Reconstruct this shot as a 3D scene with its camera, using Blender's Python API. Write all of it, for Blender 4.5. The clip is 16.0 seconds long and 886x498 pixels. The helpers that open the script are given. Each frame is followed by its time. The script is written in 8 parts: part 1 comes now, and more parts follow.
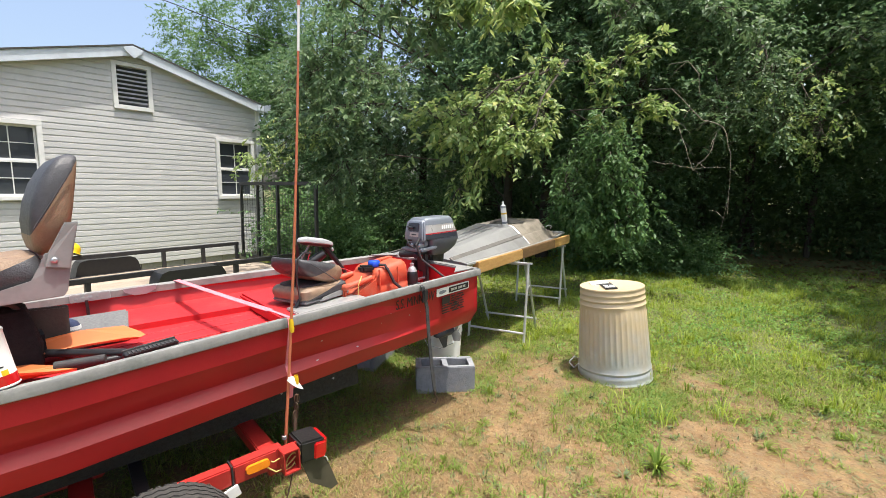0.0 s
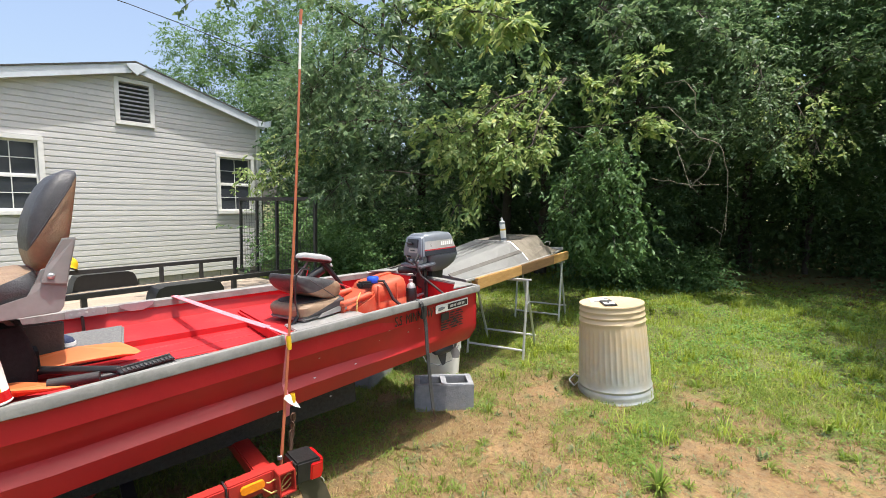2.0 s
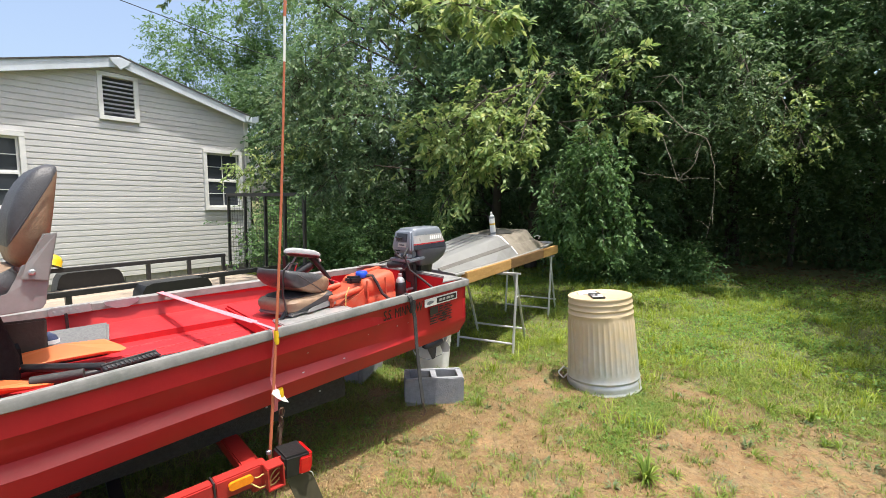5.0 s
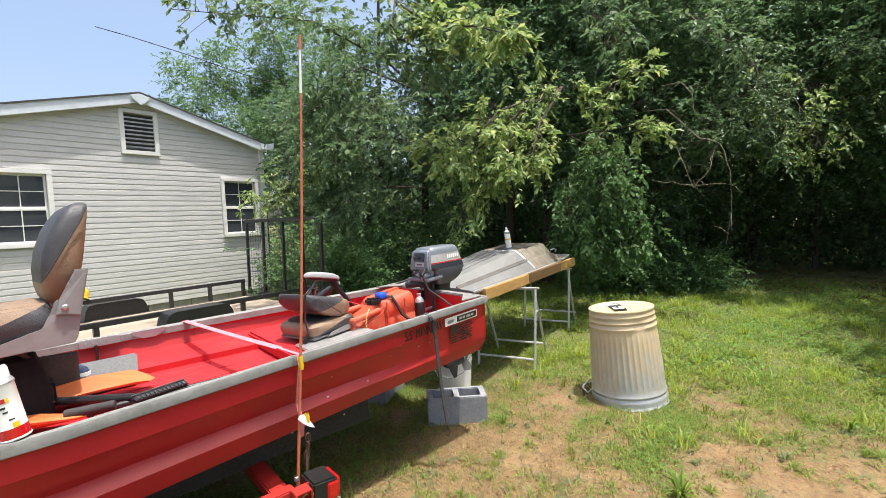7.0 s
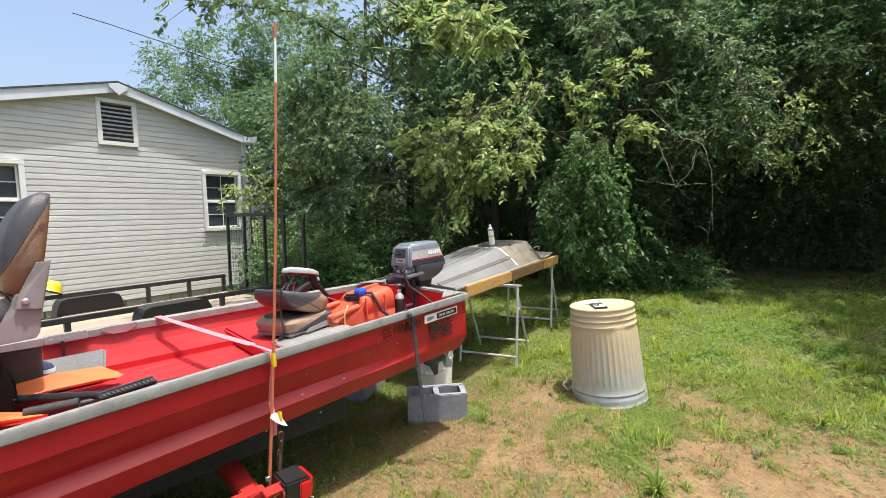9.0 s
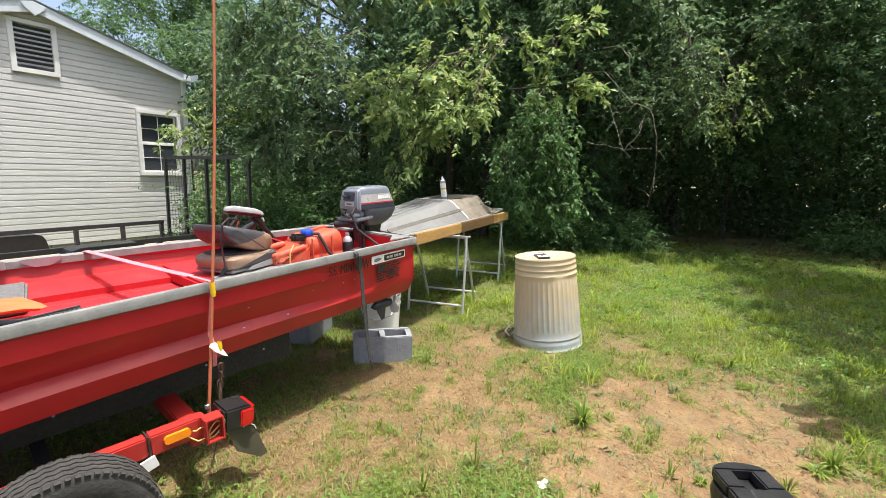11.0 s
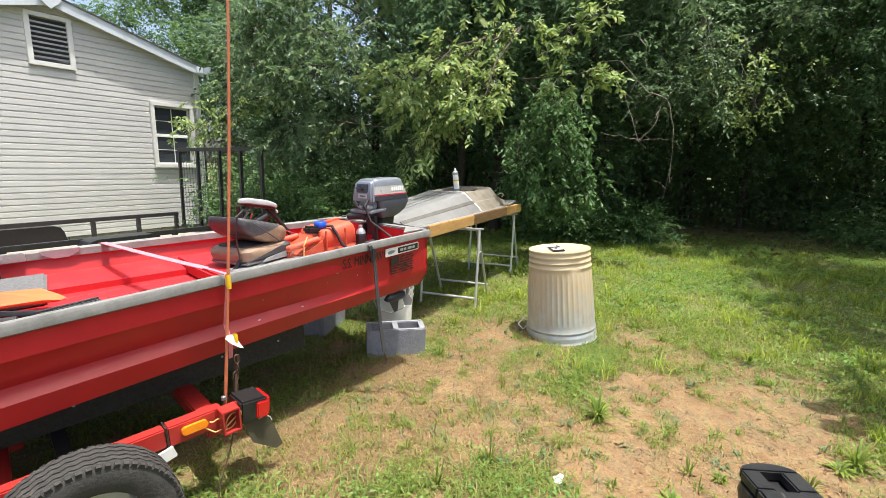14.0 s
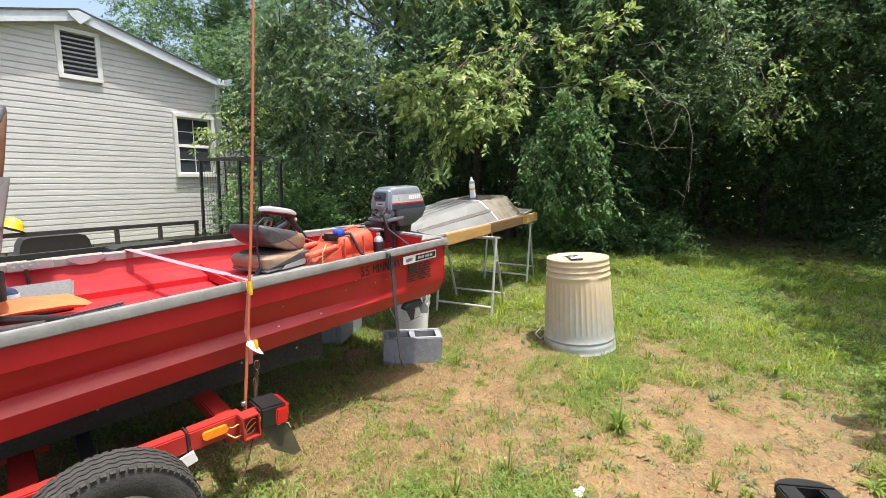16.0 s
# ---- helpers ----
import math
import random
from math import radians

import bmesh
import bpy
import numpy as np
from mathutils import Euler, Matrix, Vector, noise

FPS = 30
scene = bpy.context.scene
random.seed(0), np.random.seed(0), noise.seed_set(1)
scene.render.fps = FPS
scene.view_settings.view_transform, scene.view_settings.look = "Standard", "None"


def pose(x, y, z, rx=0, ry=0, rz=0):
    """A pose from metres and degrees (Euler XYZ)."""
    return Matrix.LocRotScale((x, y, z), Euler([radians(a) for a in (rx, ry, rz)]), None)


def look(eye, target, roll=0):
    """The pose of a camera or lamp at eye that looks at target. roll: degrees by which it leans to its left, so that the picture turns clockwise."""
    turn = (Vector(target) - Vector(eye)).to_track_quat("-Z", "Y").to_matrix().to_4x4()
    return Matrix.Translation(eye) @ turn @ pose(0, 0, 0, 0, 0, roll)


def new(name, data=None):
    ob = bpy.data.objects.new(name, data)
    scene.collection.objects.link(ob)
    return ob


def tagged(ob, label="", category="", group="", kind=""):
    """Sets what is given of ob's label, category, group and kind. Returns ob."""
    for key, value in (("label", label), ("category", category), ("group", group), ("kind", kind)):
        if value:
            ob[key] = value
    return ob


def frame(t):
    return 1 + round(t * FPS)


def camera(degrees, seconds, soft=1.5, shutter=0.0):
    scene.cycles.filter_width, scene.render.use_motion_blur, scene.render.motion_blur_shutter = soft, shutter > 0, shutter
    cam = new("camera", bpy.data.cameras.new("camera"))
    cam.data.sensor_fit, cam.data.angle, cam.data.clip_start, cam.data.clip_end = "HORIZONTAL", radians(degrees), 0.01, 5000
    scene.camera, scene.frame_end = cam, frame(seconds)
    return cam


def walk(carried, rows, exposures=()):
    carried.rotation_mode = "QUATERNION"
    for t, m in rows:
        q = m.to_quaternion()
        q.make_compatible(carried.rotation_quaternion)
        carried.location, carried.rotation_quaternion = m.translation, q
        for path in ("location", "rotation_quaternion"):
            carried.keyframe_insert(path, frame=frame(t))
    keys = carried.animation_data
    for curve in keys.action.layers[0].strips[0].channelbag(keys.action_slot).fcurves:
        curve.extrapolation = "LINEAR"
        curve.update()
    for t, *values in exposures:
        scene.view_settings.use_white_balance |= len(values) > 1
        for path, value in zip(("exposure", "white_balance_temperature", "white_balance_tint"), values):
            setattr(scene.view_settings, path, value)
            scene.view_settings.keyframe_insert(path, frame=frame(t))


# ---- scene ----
cam = camera(88.72, 16.0, soft=0.5)
# seconds, eye (m), yaw, pitch, roll (degrees)
PATH = [
    (0, 0.000, 0.000, 1.359, -52.47, -7.38, -0.38),
    (0.5, -0.005, 0.002, 1.365, -52.16, -6.85, -0.59),
    (1, -0.003, 0.002, 1.362, -51.86, -6.30, -0.40),
    (1.5, -0.002, 0.008, 1.363, -51.77, -5.73, -0.19),
    (2, 0.003, 0.006, 1.364, -52.62, -5.44, -0.57),
    (2.5, 0.023, -0.007, 1.361, -53.77, -5.74, -1.11),
    (3, 0.017, -0.011, 1.356, -53.93, -6.17, -1.43),
    (3.5, 0.004, -0.021, 1.356, -53.80, -6.90, -1.31),
    (4, 0.011, -0.007, 1.345, -53.78, -6.95, -1.14),
    (6.5, 0.006, -0.006, 1.371, -52.88, -4.04, 1.95),
    (7, -0.008, -0.000, 1.370, -52.13, -3.90, 2.25),
    (7.5, -0.015, 0.004, 1.363, -51.91, -3.99, 2.33),
    (8, -0.002, -0.003, 1.366, -52.10, -3.94, 2.60),
    (8.5, 0.014, -0.011, 1.372, -53.17, -3.98, 2.19),
    (8.7, 0.037, -0.009, 1.371, -53.52, -4.09, 1.90),
    (10.8, 0.027, -0.041, 1.263, -56.23, -8.62, -1.17),
    (11, 0.029, -0.048, 1.262, -59.37, -9.25, -1.10),
    (11.5, 0.113, -0.071, 1.278, -70.14, -11.29, -0.27),
    (11.8, 0.165, -0.090, 1.268, -77.10, -13.03, 0.42),
    (12, 0.165, -0.082, 1.264, -74.65, -12.40, 0.68),
    (12.3, 0.105, -0.051, 1.272, -67.47, -10.28, 1.11),
    (12.5, 0.067, -0.034, 1.272, -64.61, -9.31, 0.62),
    (13, 0.056, -0.022, 1.276, -61.47, -9.16, 0.18),
    (13.5, 0.057, -0.020, 1.277, -59.37, -9.54, -0.35),
    (14, 0.038, -0.020, 1.262, -58.03, -10.31, -1.00),
    (14.5, 0.050, -0.008, 1.249, -58.14, -10.89, -1.30),
    (15, 0.066, -0.006, 1.259, -58.10, -10.68, -1.27),
    (15.5, 0.057, -0.002, 1.265, -57.26, -9.88, -1.07),
    (16, 0.029, -0.002, 1.254, -56.23, -9.17, -0.92),
]
walk(cam, [(t, pose(x, y, z, 90 + pitch, roll, yaw)) for t, x, y, z, yaw, pitch, roll in PATH],
     exposures=[(0.0, 0.93), (8.0, 0.93), (8.5, 0.89), (11.0, 0.98), (12.0, 1.24), (12.6, 1.17), (13.5, 1.04), (16.0, 1.06)])

# ---- light ----
SUN_FROM = Vector((0.05, -0.185, 0.98)).normalized()
world = bpy.data.worlds.new("world")
scene.world = world
world.use_nodes = True
wn = world.node_tree
sky = wn.nodes.new("ShaderNodeTexSky")
sky.sky_type = "NISHITA"
sky.sun_disc = False
sky.sun_elevation = math.asin(SUN_FROM.z)
sky.sun_rotation = math.atan2(SUN_FROM.x, SUN_FROM.y)
sky.air_density, sky.dust_density, sky.ozone_density = 1.0, 5.0, 1.0
wn.links.new(sky.outputs[0], wn.nodes["Background"].inputs[0])
wn.nodes["Background"].inputs[1].default_value = 0.15
sun_data = bpy.data.lights.new("sun", "SUN")
sun_data.energy, sun_data.angle, sun_data.color = 3.6, radians(0.55), (1.0, 0.97, 0.91)
sun = new("sun", sun_data)
sun.matrix_world = look(SUN_FROM * 30, (0, 0, 0))

# ---- tools ----
RNG = np.random.default_rng(7)


def mat(name, a, b=None, scale=6.0, rough=0.6, metal=0.0, bump=0.0, bscale=80.0, c=None, cscale=1.3, cmin=0.55, cmax=0.75, rand=0.0, spec=0.5, trans=0.0, coat=0.0, stretch=None):
    """A surface: two colours mixed by fine grain, a third in larger stains, grain relief, and some change from piece to piece."""
    m = bpy.data.materials.new(name)
    m.use_nodes = True
    nt = m.node_tree
    bs = nt.nodes["Principled BSDF"]
    N, L = nt.nodes.new, nt.links.new
    tc = N("ShaderNodeTexCoord")
    co = tc.outputs["Object"]
    if stretch:
        mp = N("ShaderNodeMapping")
        mp.inputs["Scale"].default_value = stretch
        L(co, mp.inputs["Vector"])
        co = mp.outputs[0]
    b = b or tuple(x * 0.82 for x in a)
    n1 = N("ShaderNodeTexNoise")
    n1.inputs["Scale"].default_value, n1.inputs["Detail"].default_value, n1.inputs["Roughness"].default_value = scale, 5, 0.65
    L(co, n1.inputs["Vector"])
    r1 = N("ShaderNodeMapRange")
    r1.inputs[1].default_value, r1.inputs[2].default_value = 0.35, 0.65
    L(n1.outputs[0], r1.inputs[0])
    mx = N("ShaderNodeMix")
    mx.data_type = "RGBA"
    mx.inputs[6].default_value, mx.inputs[7].default_value = (*a, 1), (*b, 1)
    L(r1.outputs[0], mx.inputs[0])
    out = mx.outputs[2]
    if c:
        n2 = N("ShaderNodeTexNoise")
        n2.inputs["Scale"].default_value, n2.inputs["Detail"].default_value, n2.inputs["Roughness"].default_value = cscale, 7, 0.7
        L(co, n2.inputs["Vector"])
        r2 = N("ShaderNodeMapRange")
        r2.inputs[1].default_value, r2.inputs[2].default_value = cmin, cmax
        L(n2.outputs[0], r2.inputs[0])
        m2 = N("ShaderNodeMix")
        m2.data_type = "RGBA"
        m2.inputs[7].default_value = (*c, 1)
        L(r2.outputs[0], m2.inputs[0])
        L(out, m2.inputs[6])
        out = m2.outputs[2]
    if rand:
        oi = N("ShaderNodeObjectInfo")
        rr = N("ShaderNodeMapRange")
        rr.inputs[3].default_value, rr.inputs[4].default_value = 1 - rand, 1 + rand
        L(oi.outputs["Random"], rr.inputs[0])
        hs = N("ShaderNodeHueSaturation")
        L(rr.outputs[0], hs.inputs["Value"])
        L(out, hs.inputs["Color"])
        out = hs.outputs[0]
    L(out, bs.inputs["Base Color"])
    rg = N("ShaderNodeMapRange")
    rg.inputs[3].default_value, rg.inputs[4].default_value = max(0.02, rough - 0.1), min(1, rough + 0.1)
    L(n1.outputs[0], rg.inputs[0])
    L(rg.outputs[0], bs.inputs["Roughness"])
    bs.inputs["Metallic"].default_value = metal
    bs.inputs["Specular IOR Level"].default_value = spec
    bs.inputs["Coat Weight"].default_value = coat
    if bump:
        n3 = N("ShaderNodeTexNoise")
        n3.inputs["Scale"].default_value, n3.inputs["Detail"].default_value = bscale, 4
        L(co, n3.inputs["Vector"])
        bp = N("ShaderNodeBump")
        bp.inputs["Strength"].default_value, bp.inputs["Distance"].default_value = bump, 0.01
        L(n3.outputs[0], bp.inputs["Height"])
        L(bp.outputs[0], bs.inputs["Normal"])
    return m


def leaf_mat(name, cols, rough=0.45, trans=0.35, patch=None, pscale=1.4, plo=0.52, phi=0.68, gloss=0.45):
    """Leaves: colour changes from leaf to leaf, light shines through."""
    m = bpy.data.materials.new(name)
    m.use_nodes = True
    nt = m.node_tree
    bs = nt.nodes["Principled BSDF"]
    N, L = nt.nodes.new, nt.links.new
    ge = N("ShaderNodeNewGeometry")
    rp = N("ShaderNodeValToRGB")
    el = rp.color_ramp.elements
    while len(el) < len(cols):
        el.new(0.5)
    for i, col in enumerate(cols):
        el[i].position = i / (len(cols) - 1)
        el[i].color = (*col, 1)
    L(ge.outputs["Random Per Island"], rp.inputs[0])
    out = rp.outputs[0]
    if patch:
        tc, pn, pr, px = N("ShaderNodeTexCoord"), N("ShaderNodeTexNoise"), N("ShaderNodeMapRange"), N("ShaderNodeMix")
        pn.inputs["Scale"].default_value, pn.inputs["Detail"].default_value = pscale, 6
        L(tc.outputs["Object"], pn.inputs["Vector"])
        pr.inputs[1].default_value, pr.inputs[2].default_value, pr.inputs[4].default_value = plo, phi, 0.85
        L(pn.outputs[0], pr.inputs[0])
        px.data_type = "RGBA"
        px.inputs[7].default_value = (*patch, 1)
        L(pr.outputs[0], px.inputs[0])
        L(out, px.inputs[6])
        out = px.outputs[2]
    L(out, bs.inputs["Base Color"])
    bs.inputs["Roughness"].default_value = rough
    bs.inputs["Specular IOR Level"].default_value = gloss
    tr = N("ShaderNodeBsdfTranslucent")
    hs = N("ShaderNodeHueSaturation")
    hs.inputs["Hue"].default_value, hs.inputs["Saturation"].default_value, hs.inputs["Value"].default_value = 0.48, 1.1, 1.4
    L(out, hs.inputs["Color"])
    L(hs.outputs[0], tr.inputs[0])
    ms = N("ShaderNodeMixShader")
    ms.inputs[0].default_value = trans
    L(bs.outputs[0], ms.inputs[1])
    L(tr.outputs[0], ms.inputs[2])
    L(ms.outputs[0], nt.nodes["Material Output"].inputs[0])
    return m


def glass_mat(name, tint=(0.02, 0.025, 0.03)):
    m = bpy.data.materials.new(name)
    m.use_nodes = True
    nt = m.node_tree
    bs = nt.nodes["Principled BSDF"]
    bs.inputs["Base Color"].default_value = (*tint, 1)
    bs.inputs["Roughness"].default_value = 0.04
    bs.inputs["IOR"].default_value = 1.5
    return m


def root(name, label, category, m=None, group="", kind=""):
    ob = new(name)
    ob.empty_display_size = 0.1
    if m is not None:
        ob.matrix_world = m
    return tagged(ob, label, category, group, kind)


def finish(bm, name, material, smooth=False, parent=None, label=""):
    me = bpy.data.meshes.new(name)
    bm.normal_update()
    bm.to_mesh(me)
    bm.free()
    if smooth:
        for p in me.polygons:
            p.use_smooth = True
        me.set_sharp_from_angle(angle=radians(40))
    for mm in (material if isinstance(material, (list, tuple)) else [material]):
        me.materials.append(mm)
    ob = new(name, me)
    if parent is not None:
        ob.parent = parent
    if label:
        tagged(ob, label)
    return ob


def part(name, bm, material, parent, label="", smooth=False):
    return finish(bm, name, material, smooth, parent, label)


def bevel(bm, w, seg=2):
    if w > 0:
        bmesh.ops.bevel(bm, geom=[e for e in bm.edges if len(e.link_faces) == 2 and e.calc_face_angle(0) > 0.5], offset=w, segments=seg, affect="EDGES", clamp_overlap=True)
    return bm


def box(sx, sy, sz, at=(0, 0, 0), rot=(0, 0, 0), bev=0.0, seg=2, bm=None):
    b = bmesh.new()
    bmesh.ops.create_cube(b, size=1, matrix=Matrix.Diagonal((sx, sy, sz, 1)))
    bevel(b, bev, seg)
    b.transform(pose(*at, *rot))
    return join(bm, b)


def join(bm, b):
    if bm is None:
        return b
    me = bpy.data.meshes.new("tmp")
    b.to_mesh(me)
    b.free()
    bm.from_mesh(me)
    bpy.data.meshes.remove(me)
    return bm


def lathe(profile, n=32, bm=None, m=None, wave=None):
    """A turned body from (radius, height) pairs. wave(angle, k) gives a factor on the radius."""
    b = bmesh.new()
    rings = []
    for k, (r, z) in enumerate(profile):
        if r < 1e-6:
            rings.append([b.verts.new((0, 0, z))])
            continue
        ring = []
        for i in range(n):
            a = 2 * math.pi * i / n
            q = r * (wave(a, k) if wave else 1)
            ring.append(b.verts.new((q * math.cos(a), q * math.sin(a), z)))
        rings.append(ring)
    for p, q in zip(rings, rings[1:]):
        for i in range(n):
            j = (i + 1) % n
            if len(p) == 1 and len(q) == 1:
                continue
            if len(p) == 1:
                b.faces.new((p[0], q[i], q[j])[::-1])
            elif len(q) == 1:
                b.faces.new((p[i], p[j], q[0]))
            else:
                b.faces.new((p[i], p[j], q[j], q[i]))
    if m is not None:
        b.transform(m)
    return join(bm, b)


def tube(points, r, n=8, bm=None, caps=True):
    """A round bar along points; r is one radius or one for each point."""
    b = bmesh.new()
    pts = [Vector(p) for p in points]
    rs = r if isinstance(r, (list, tuple)) else [r] * len(pts)
    rings, up = [], None
    for i, p in enumerate(pts):
        d = (pts[min(i + 1, len(pts) - 1)] - pts[max(i - 1, 0)]).normalized()
        if up is None:
            up = d.orthogonal().normalized()
        side = d.cross(up).normalized()
        up = side.cross(d).normalized()
        rings.append([b.verts.new(p + rs[i] * (math.cos(a) * side + math.sin(a) * up)) for a in (2 * math.pi * k / n for k in range(n))])
    for p, q in zip(rings, rings[1:]):
        for i in range(n):
            j = (i + 1) % n
            b.faces.new((p[i], q[i], q[j], p[j]))
    if caps:
        b.faces.new(rings[0])
        b.faces.new(rings[-1][::-1])
    bmesh.ops.recalc_face_normals(b, faces=b.faces)
    return join(bm, b)


def bar(p, q, w, h, bm=None, bev=0.0, up=(0, 0, 1)):
    """A square bar from p to q, w wide and h high."""
    p, q = Vector(p), Vector(q)
    d = q - p
    x = d.normalized()
    y = Vector(up).cross(x).normalized()
    z = x.cross(y)
    m = Matrix((x, y, z)).transposed().to_4x4()
    m.translation = (p + q) / 2
    b = box(d.length, w, h, bev=bev)
    b.transform(m)
    return join(bm, b)


def loft(sections, closed=True, caps=True, bm=None):
    """Skin over sections with the same number of points."""
    b = bmesh.new()
    rows = [[b.verts.new(p) for p in s] for s in sections]
    n = len(rows[0])
    for p, q in zip(rows, rows[1:]):
        for i in range(n if closed else n - 1):
            j = (i + 1) % n
            b.faces.new((p[i], p[j], q[j], q[i]))
    if caps and closed:
        b.faces.new(rows[0][::-1])
        b.faces.new(rows[-1])
    bmesh.ops.recalc_face_normals(b, faces=b.faces)
    return join(bm, b)


def sheet(outline, thick, bm=None, axis=2):
    """A plate: an outline in x, y raised by its thickness in z."""
    b = bmesh.new()
    f = b.faces.new([b.verts.new((x, y, 0)) for x, y in outline])
    ex = bmesh.ops.extrude_face_region(b, geom=[f])
    bmesh.ops.translate(b, verts=[v for v in ex["geom"] if isinstance(v, bmesh.types.BMVert)], vec=(0, 0, thick))
    bmesh.ops.recalc_face_normals(b, faces=b.faces)
    return join(bm, b)


def rounded(w, h, r, n=5):
    """The outline of a rectangle with round corners."""
    pts = []
    for cx, cy, a0 in ((w / 2 - r, h / 2 - r, 0), (-w / 2 + r, h / 2 - r, 90), (-w / 2 + r, -h / 2 + r, 180), (w / 2 - r, -h / 2 + r, 270)):
        for k in range(n + 1):
            a = radians(a0 + 90 * k / n)
            pts.append((cx + r * math.cos(a), cy + r * math.sin(a)))
    return pts


def letters(text, size, material, parent, m, name="lettering", depth=0.0006, label=""):
    cu = bpy.data.curves.new(name, "FONT")
    cu.body, cu.size, cu.extrude = text, size, depth
    cu.align_x = "LEFT"
    ob = new(name, cu)
    dg = bpy.context.evaluated_depsgraph_get()
    me = bpy.data.meshes.new_from_object(ob.evaluated_get(dg))
    bpy.data.objects.remove(ob)
    me.materials.clear()
    me.materials.append(material)
    ob = new(name, me)
    ob.parent = parent
    ob.matrix_local = m
    if label:
        tagged(ob, label)
    return ob


def raw(name, verts, faces, material, parent=None, label="", smooth=False):
    """A mesh from numpy arrays (all faces with the same number of corners)."""
    verts, faces = np.asarray(verts, np.float32), np.asarray(faces, np.int32)
    me = bpy.data.meshes.new(name)
    k = faces.shape[1]
    me.vertices.add(len(verts))
    me.vertices.foreach_set("co", verts.ravel())
    me.loops.add(faces.size)
    me.loops.foreach_set("vertex_index", faces.ravel())
    me.polygons.add(len(faces))
    me.polygons.foreach_set("loop_start", np.arange(0, faces.size, k, dtype=np.int32))
    me.update(calc_edges=True)
    if smooth:
        me.polygons.foreach_set("use_smooth", np.ones(len(faces), bool))
    me.materials.append(material)
    ob = new(name, me)
    if parent is not None:
        ob.parent = parent
    if label:
        tagged(ob, label)
    return ob


def unit(v):
    return v / np.maximum(np.linalg.norm(v, axis=-1, keepdims=True), 1e-9)


def oval_leaf_mesh(pos, way, face, length, width, droop=0.2):
    """Pointed oval leaves, bent along the midrib. Eight corners and six faces' worth of triangles each."""
    way = unit(way)
    side = unit(np.cross(way, face))
    nrm = np.cross(side, way)
    Lh, Wd = length[:, None], width[:, None]
    at = lambda u, s, up: pos + way * Lh * u + side * Wd * s + nrm * (Wd * up - Lh * droop * u * u)
    v = np.stack([pos, at(0.22, 0.36, 0.10), at(0.55, 0.48, 0.14), at(1.0, 0.0, 0.0), at(0.55, -0.48, 0.14), at(0.22, -0.36, 0.10), at(0.5, 0.0, 0.0)], 1).reshape(-1, 3)
    k = np.arange(len(pos))[:, None, None] * 7
    f = (np.array([[0, 6, 1], [1, 6, 2], [2, 6, 3], [3, 6, 4], [4, 6, 5], [5, 6, 0]])[None] + k).reshape(-1, 3)
    return v, f


def leaf_mesh(pos, way, face, length, width, fold=0.25, droop=0.15):
    """Leaves: pos base, way along the midrib, face roughly the upper side. Six corners and four triangles each."""
    way = unit(way)
    side = unit(np.cross(way, face))
    nrm = np.cross(side, way)
    Lh, Wd = length[:, None], width[:, None]
    base = pos
    tip = pos + way * Lh - nrm * Lh * droop
    mid = pos + way * Lh * 0.42 + nrm * Lh * 0.02
    l1 = mid + side * Wd * 0.5 + nrm * Wd * fold
    r1 = mid - side * Wd * 0.5 + nrm * Wd * fold
    v = np.stack([base, l1, tip, r1, mid], 1).reshape(-1, 3)
    k = np.arange(len(pos))[:, None, None] * 5
    f = (np.array([[0, 4, 1], [1, 4, 2], [4, 3, 2], [0, 3, 4]])[None] + k).reshape(-1, 3)
    return v, f

# ---- materials ----
M = {}
M["siding"] = mat("vinyl_siding", (0.60, 0.585, 0.57), (0.55, 0.54, 0.53), 3, 0.5, c=(0.45, 0.44, 0.42), cscale=0.9, cmin=0.6, cmax=0.85, bump=0.05, bscale=40, rand=0.04)
M["trim"] = mat("painted_trim", (0.78, 0.77, 0.74), (0.70, 0.69, 0.66), 5, 0.45, c=(0.5, 0.48, 0.43), cscale=3, cmin=0.62, cmax=0.85, bump=0.05)
M["fascia"] = mat("white_fascia", (0.65, 0.70, 0.75), (0.56, 0.60, 0.64), 4, 0.5, c=(0.42, 0.38, 0.32), cscale=2.5, cmin=0.62, cmax=0.8, bump=0.08)
M["shingle"] = mat("asphalt_shingle", (0.09, 0.085, 0.08), (0.05, 0.048, 0.045), 30, 0.9, bump=0.5, bscale=200, rand=0.15)
M["concrete"] = mat("foundation_block", (0.36, 0.34, 0.31), (0.28, 0.27, 0.25), 12, 0.85, c=(0.16, 0.17, 0.10), cscale=2, bump=0.4, bscale=90, rand=0.1)
M["cinder"] = mat("cinder_block", (0.26, 0.268, 0.285), (0.20, 0.208, 0.222), 25, 0.9, c=(0.30, 0.29, 0.275), cscale=7, bump=0.3, bscale=120)
M["dark_slat"] = mat("dark_louver", (0.05, 0.055, 0.065), (0.035, 0.04, 0.045), 10, 0.5)
M["pane"] = glass_mat("window_glass", (0.05, 0.056, 0.066))
M["cap_glass"] = glass_mat("tinted_glass", (0.008, 0.011, 0.009))
M["cap_glass"].node_tree.nodes["Principled BSDF"].inputs["Specular IOR Level"].default_value = 0.22
M["red"] = mat("red_boat_paint", (0.41, 0.014, 0.015), (0.36, 0.012, 0.013), 2.5, 0.48, c=(0.29, 0.020, 0.019), cscale=3.2, cmin=0.5, cmax=0.8, bump=0.08, bscale=14, coat=0.08)
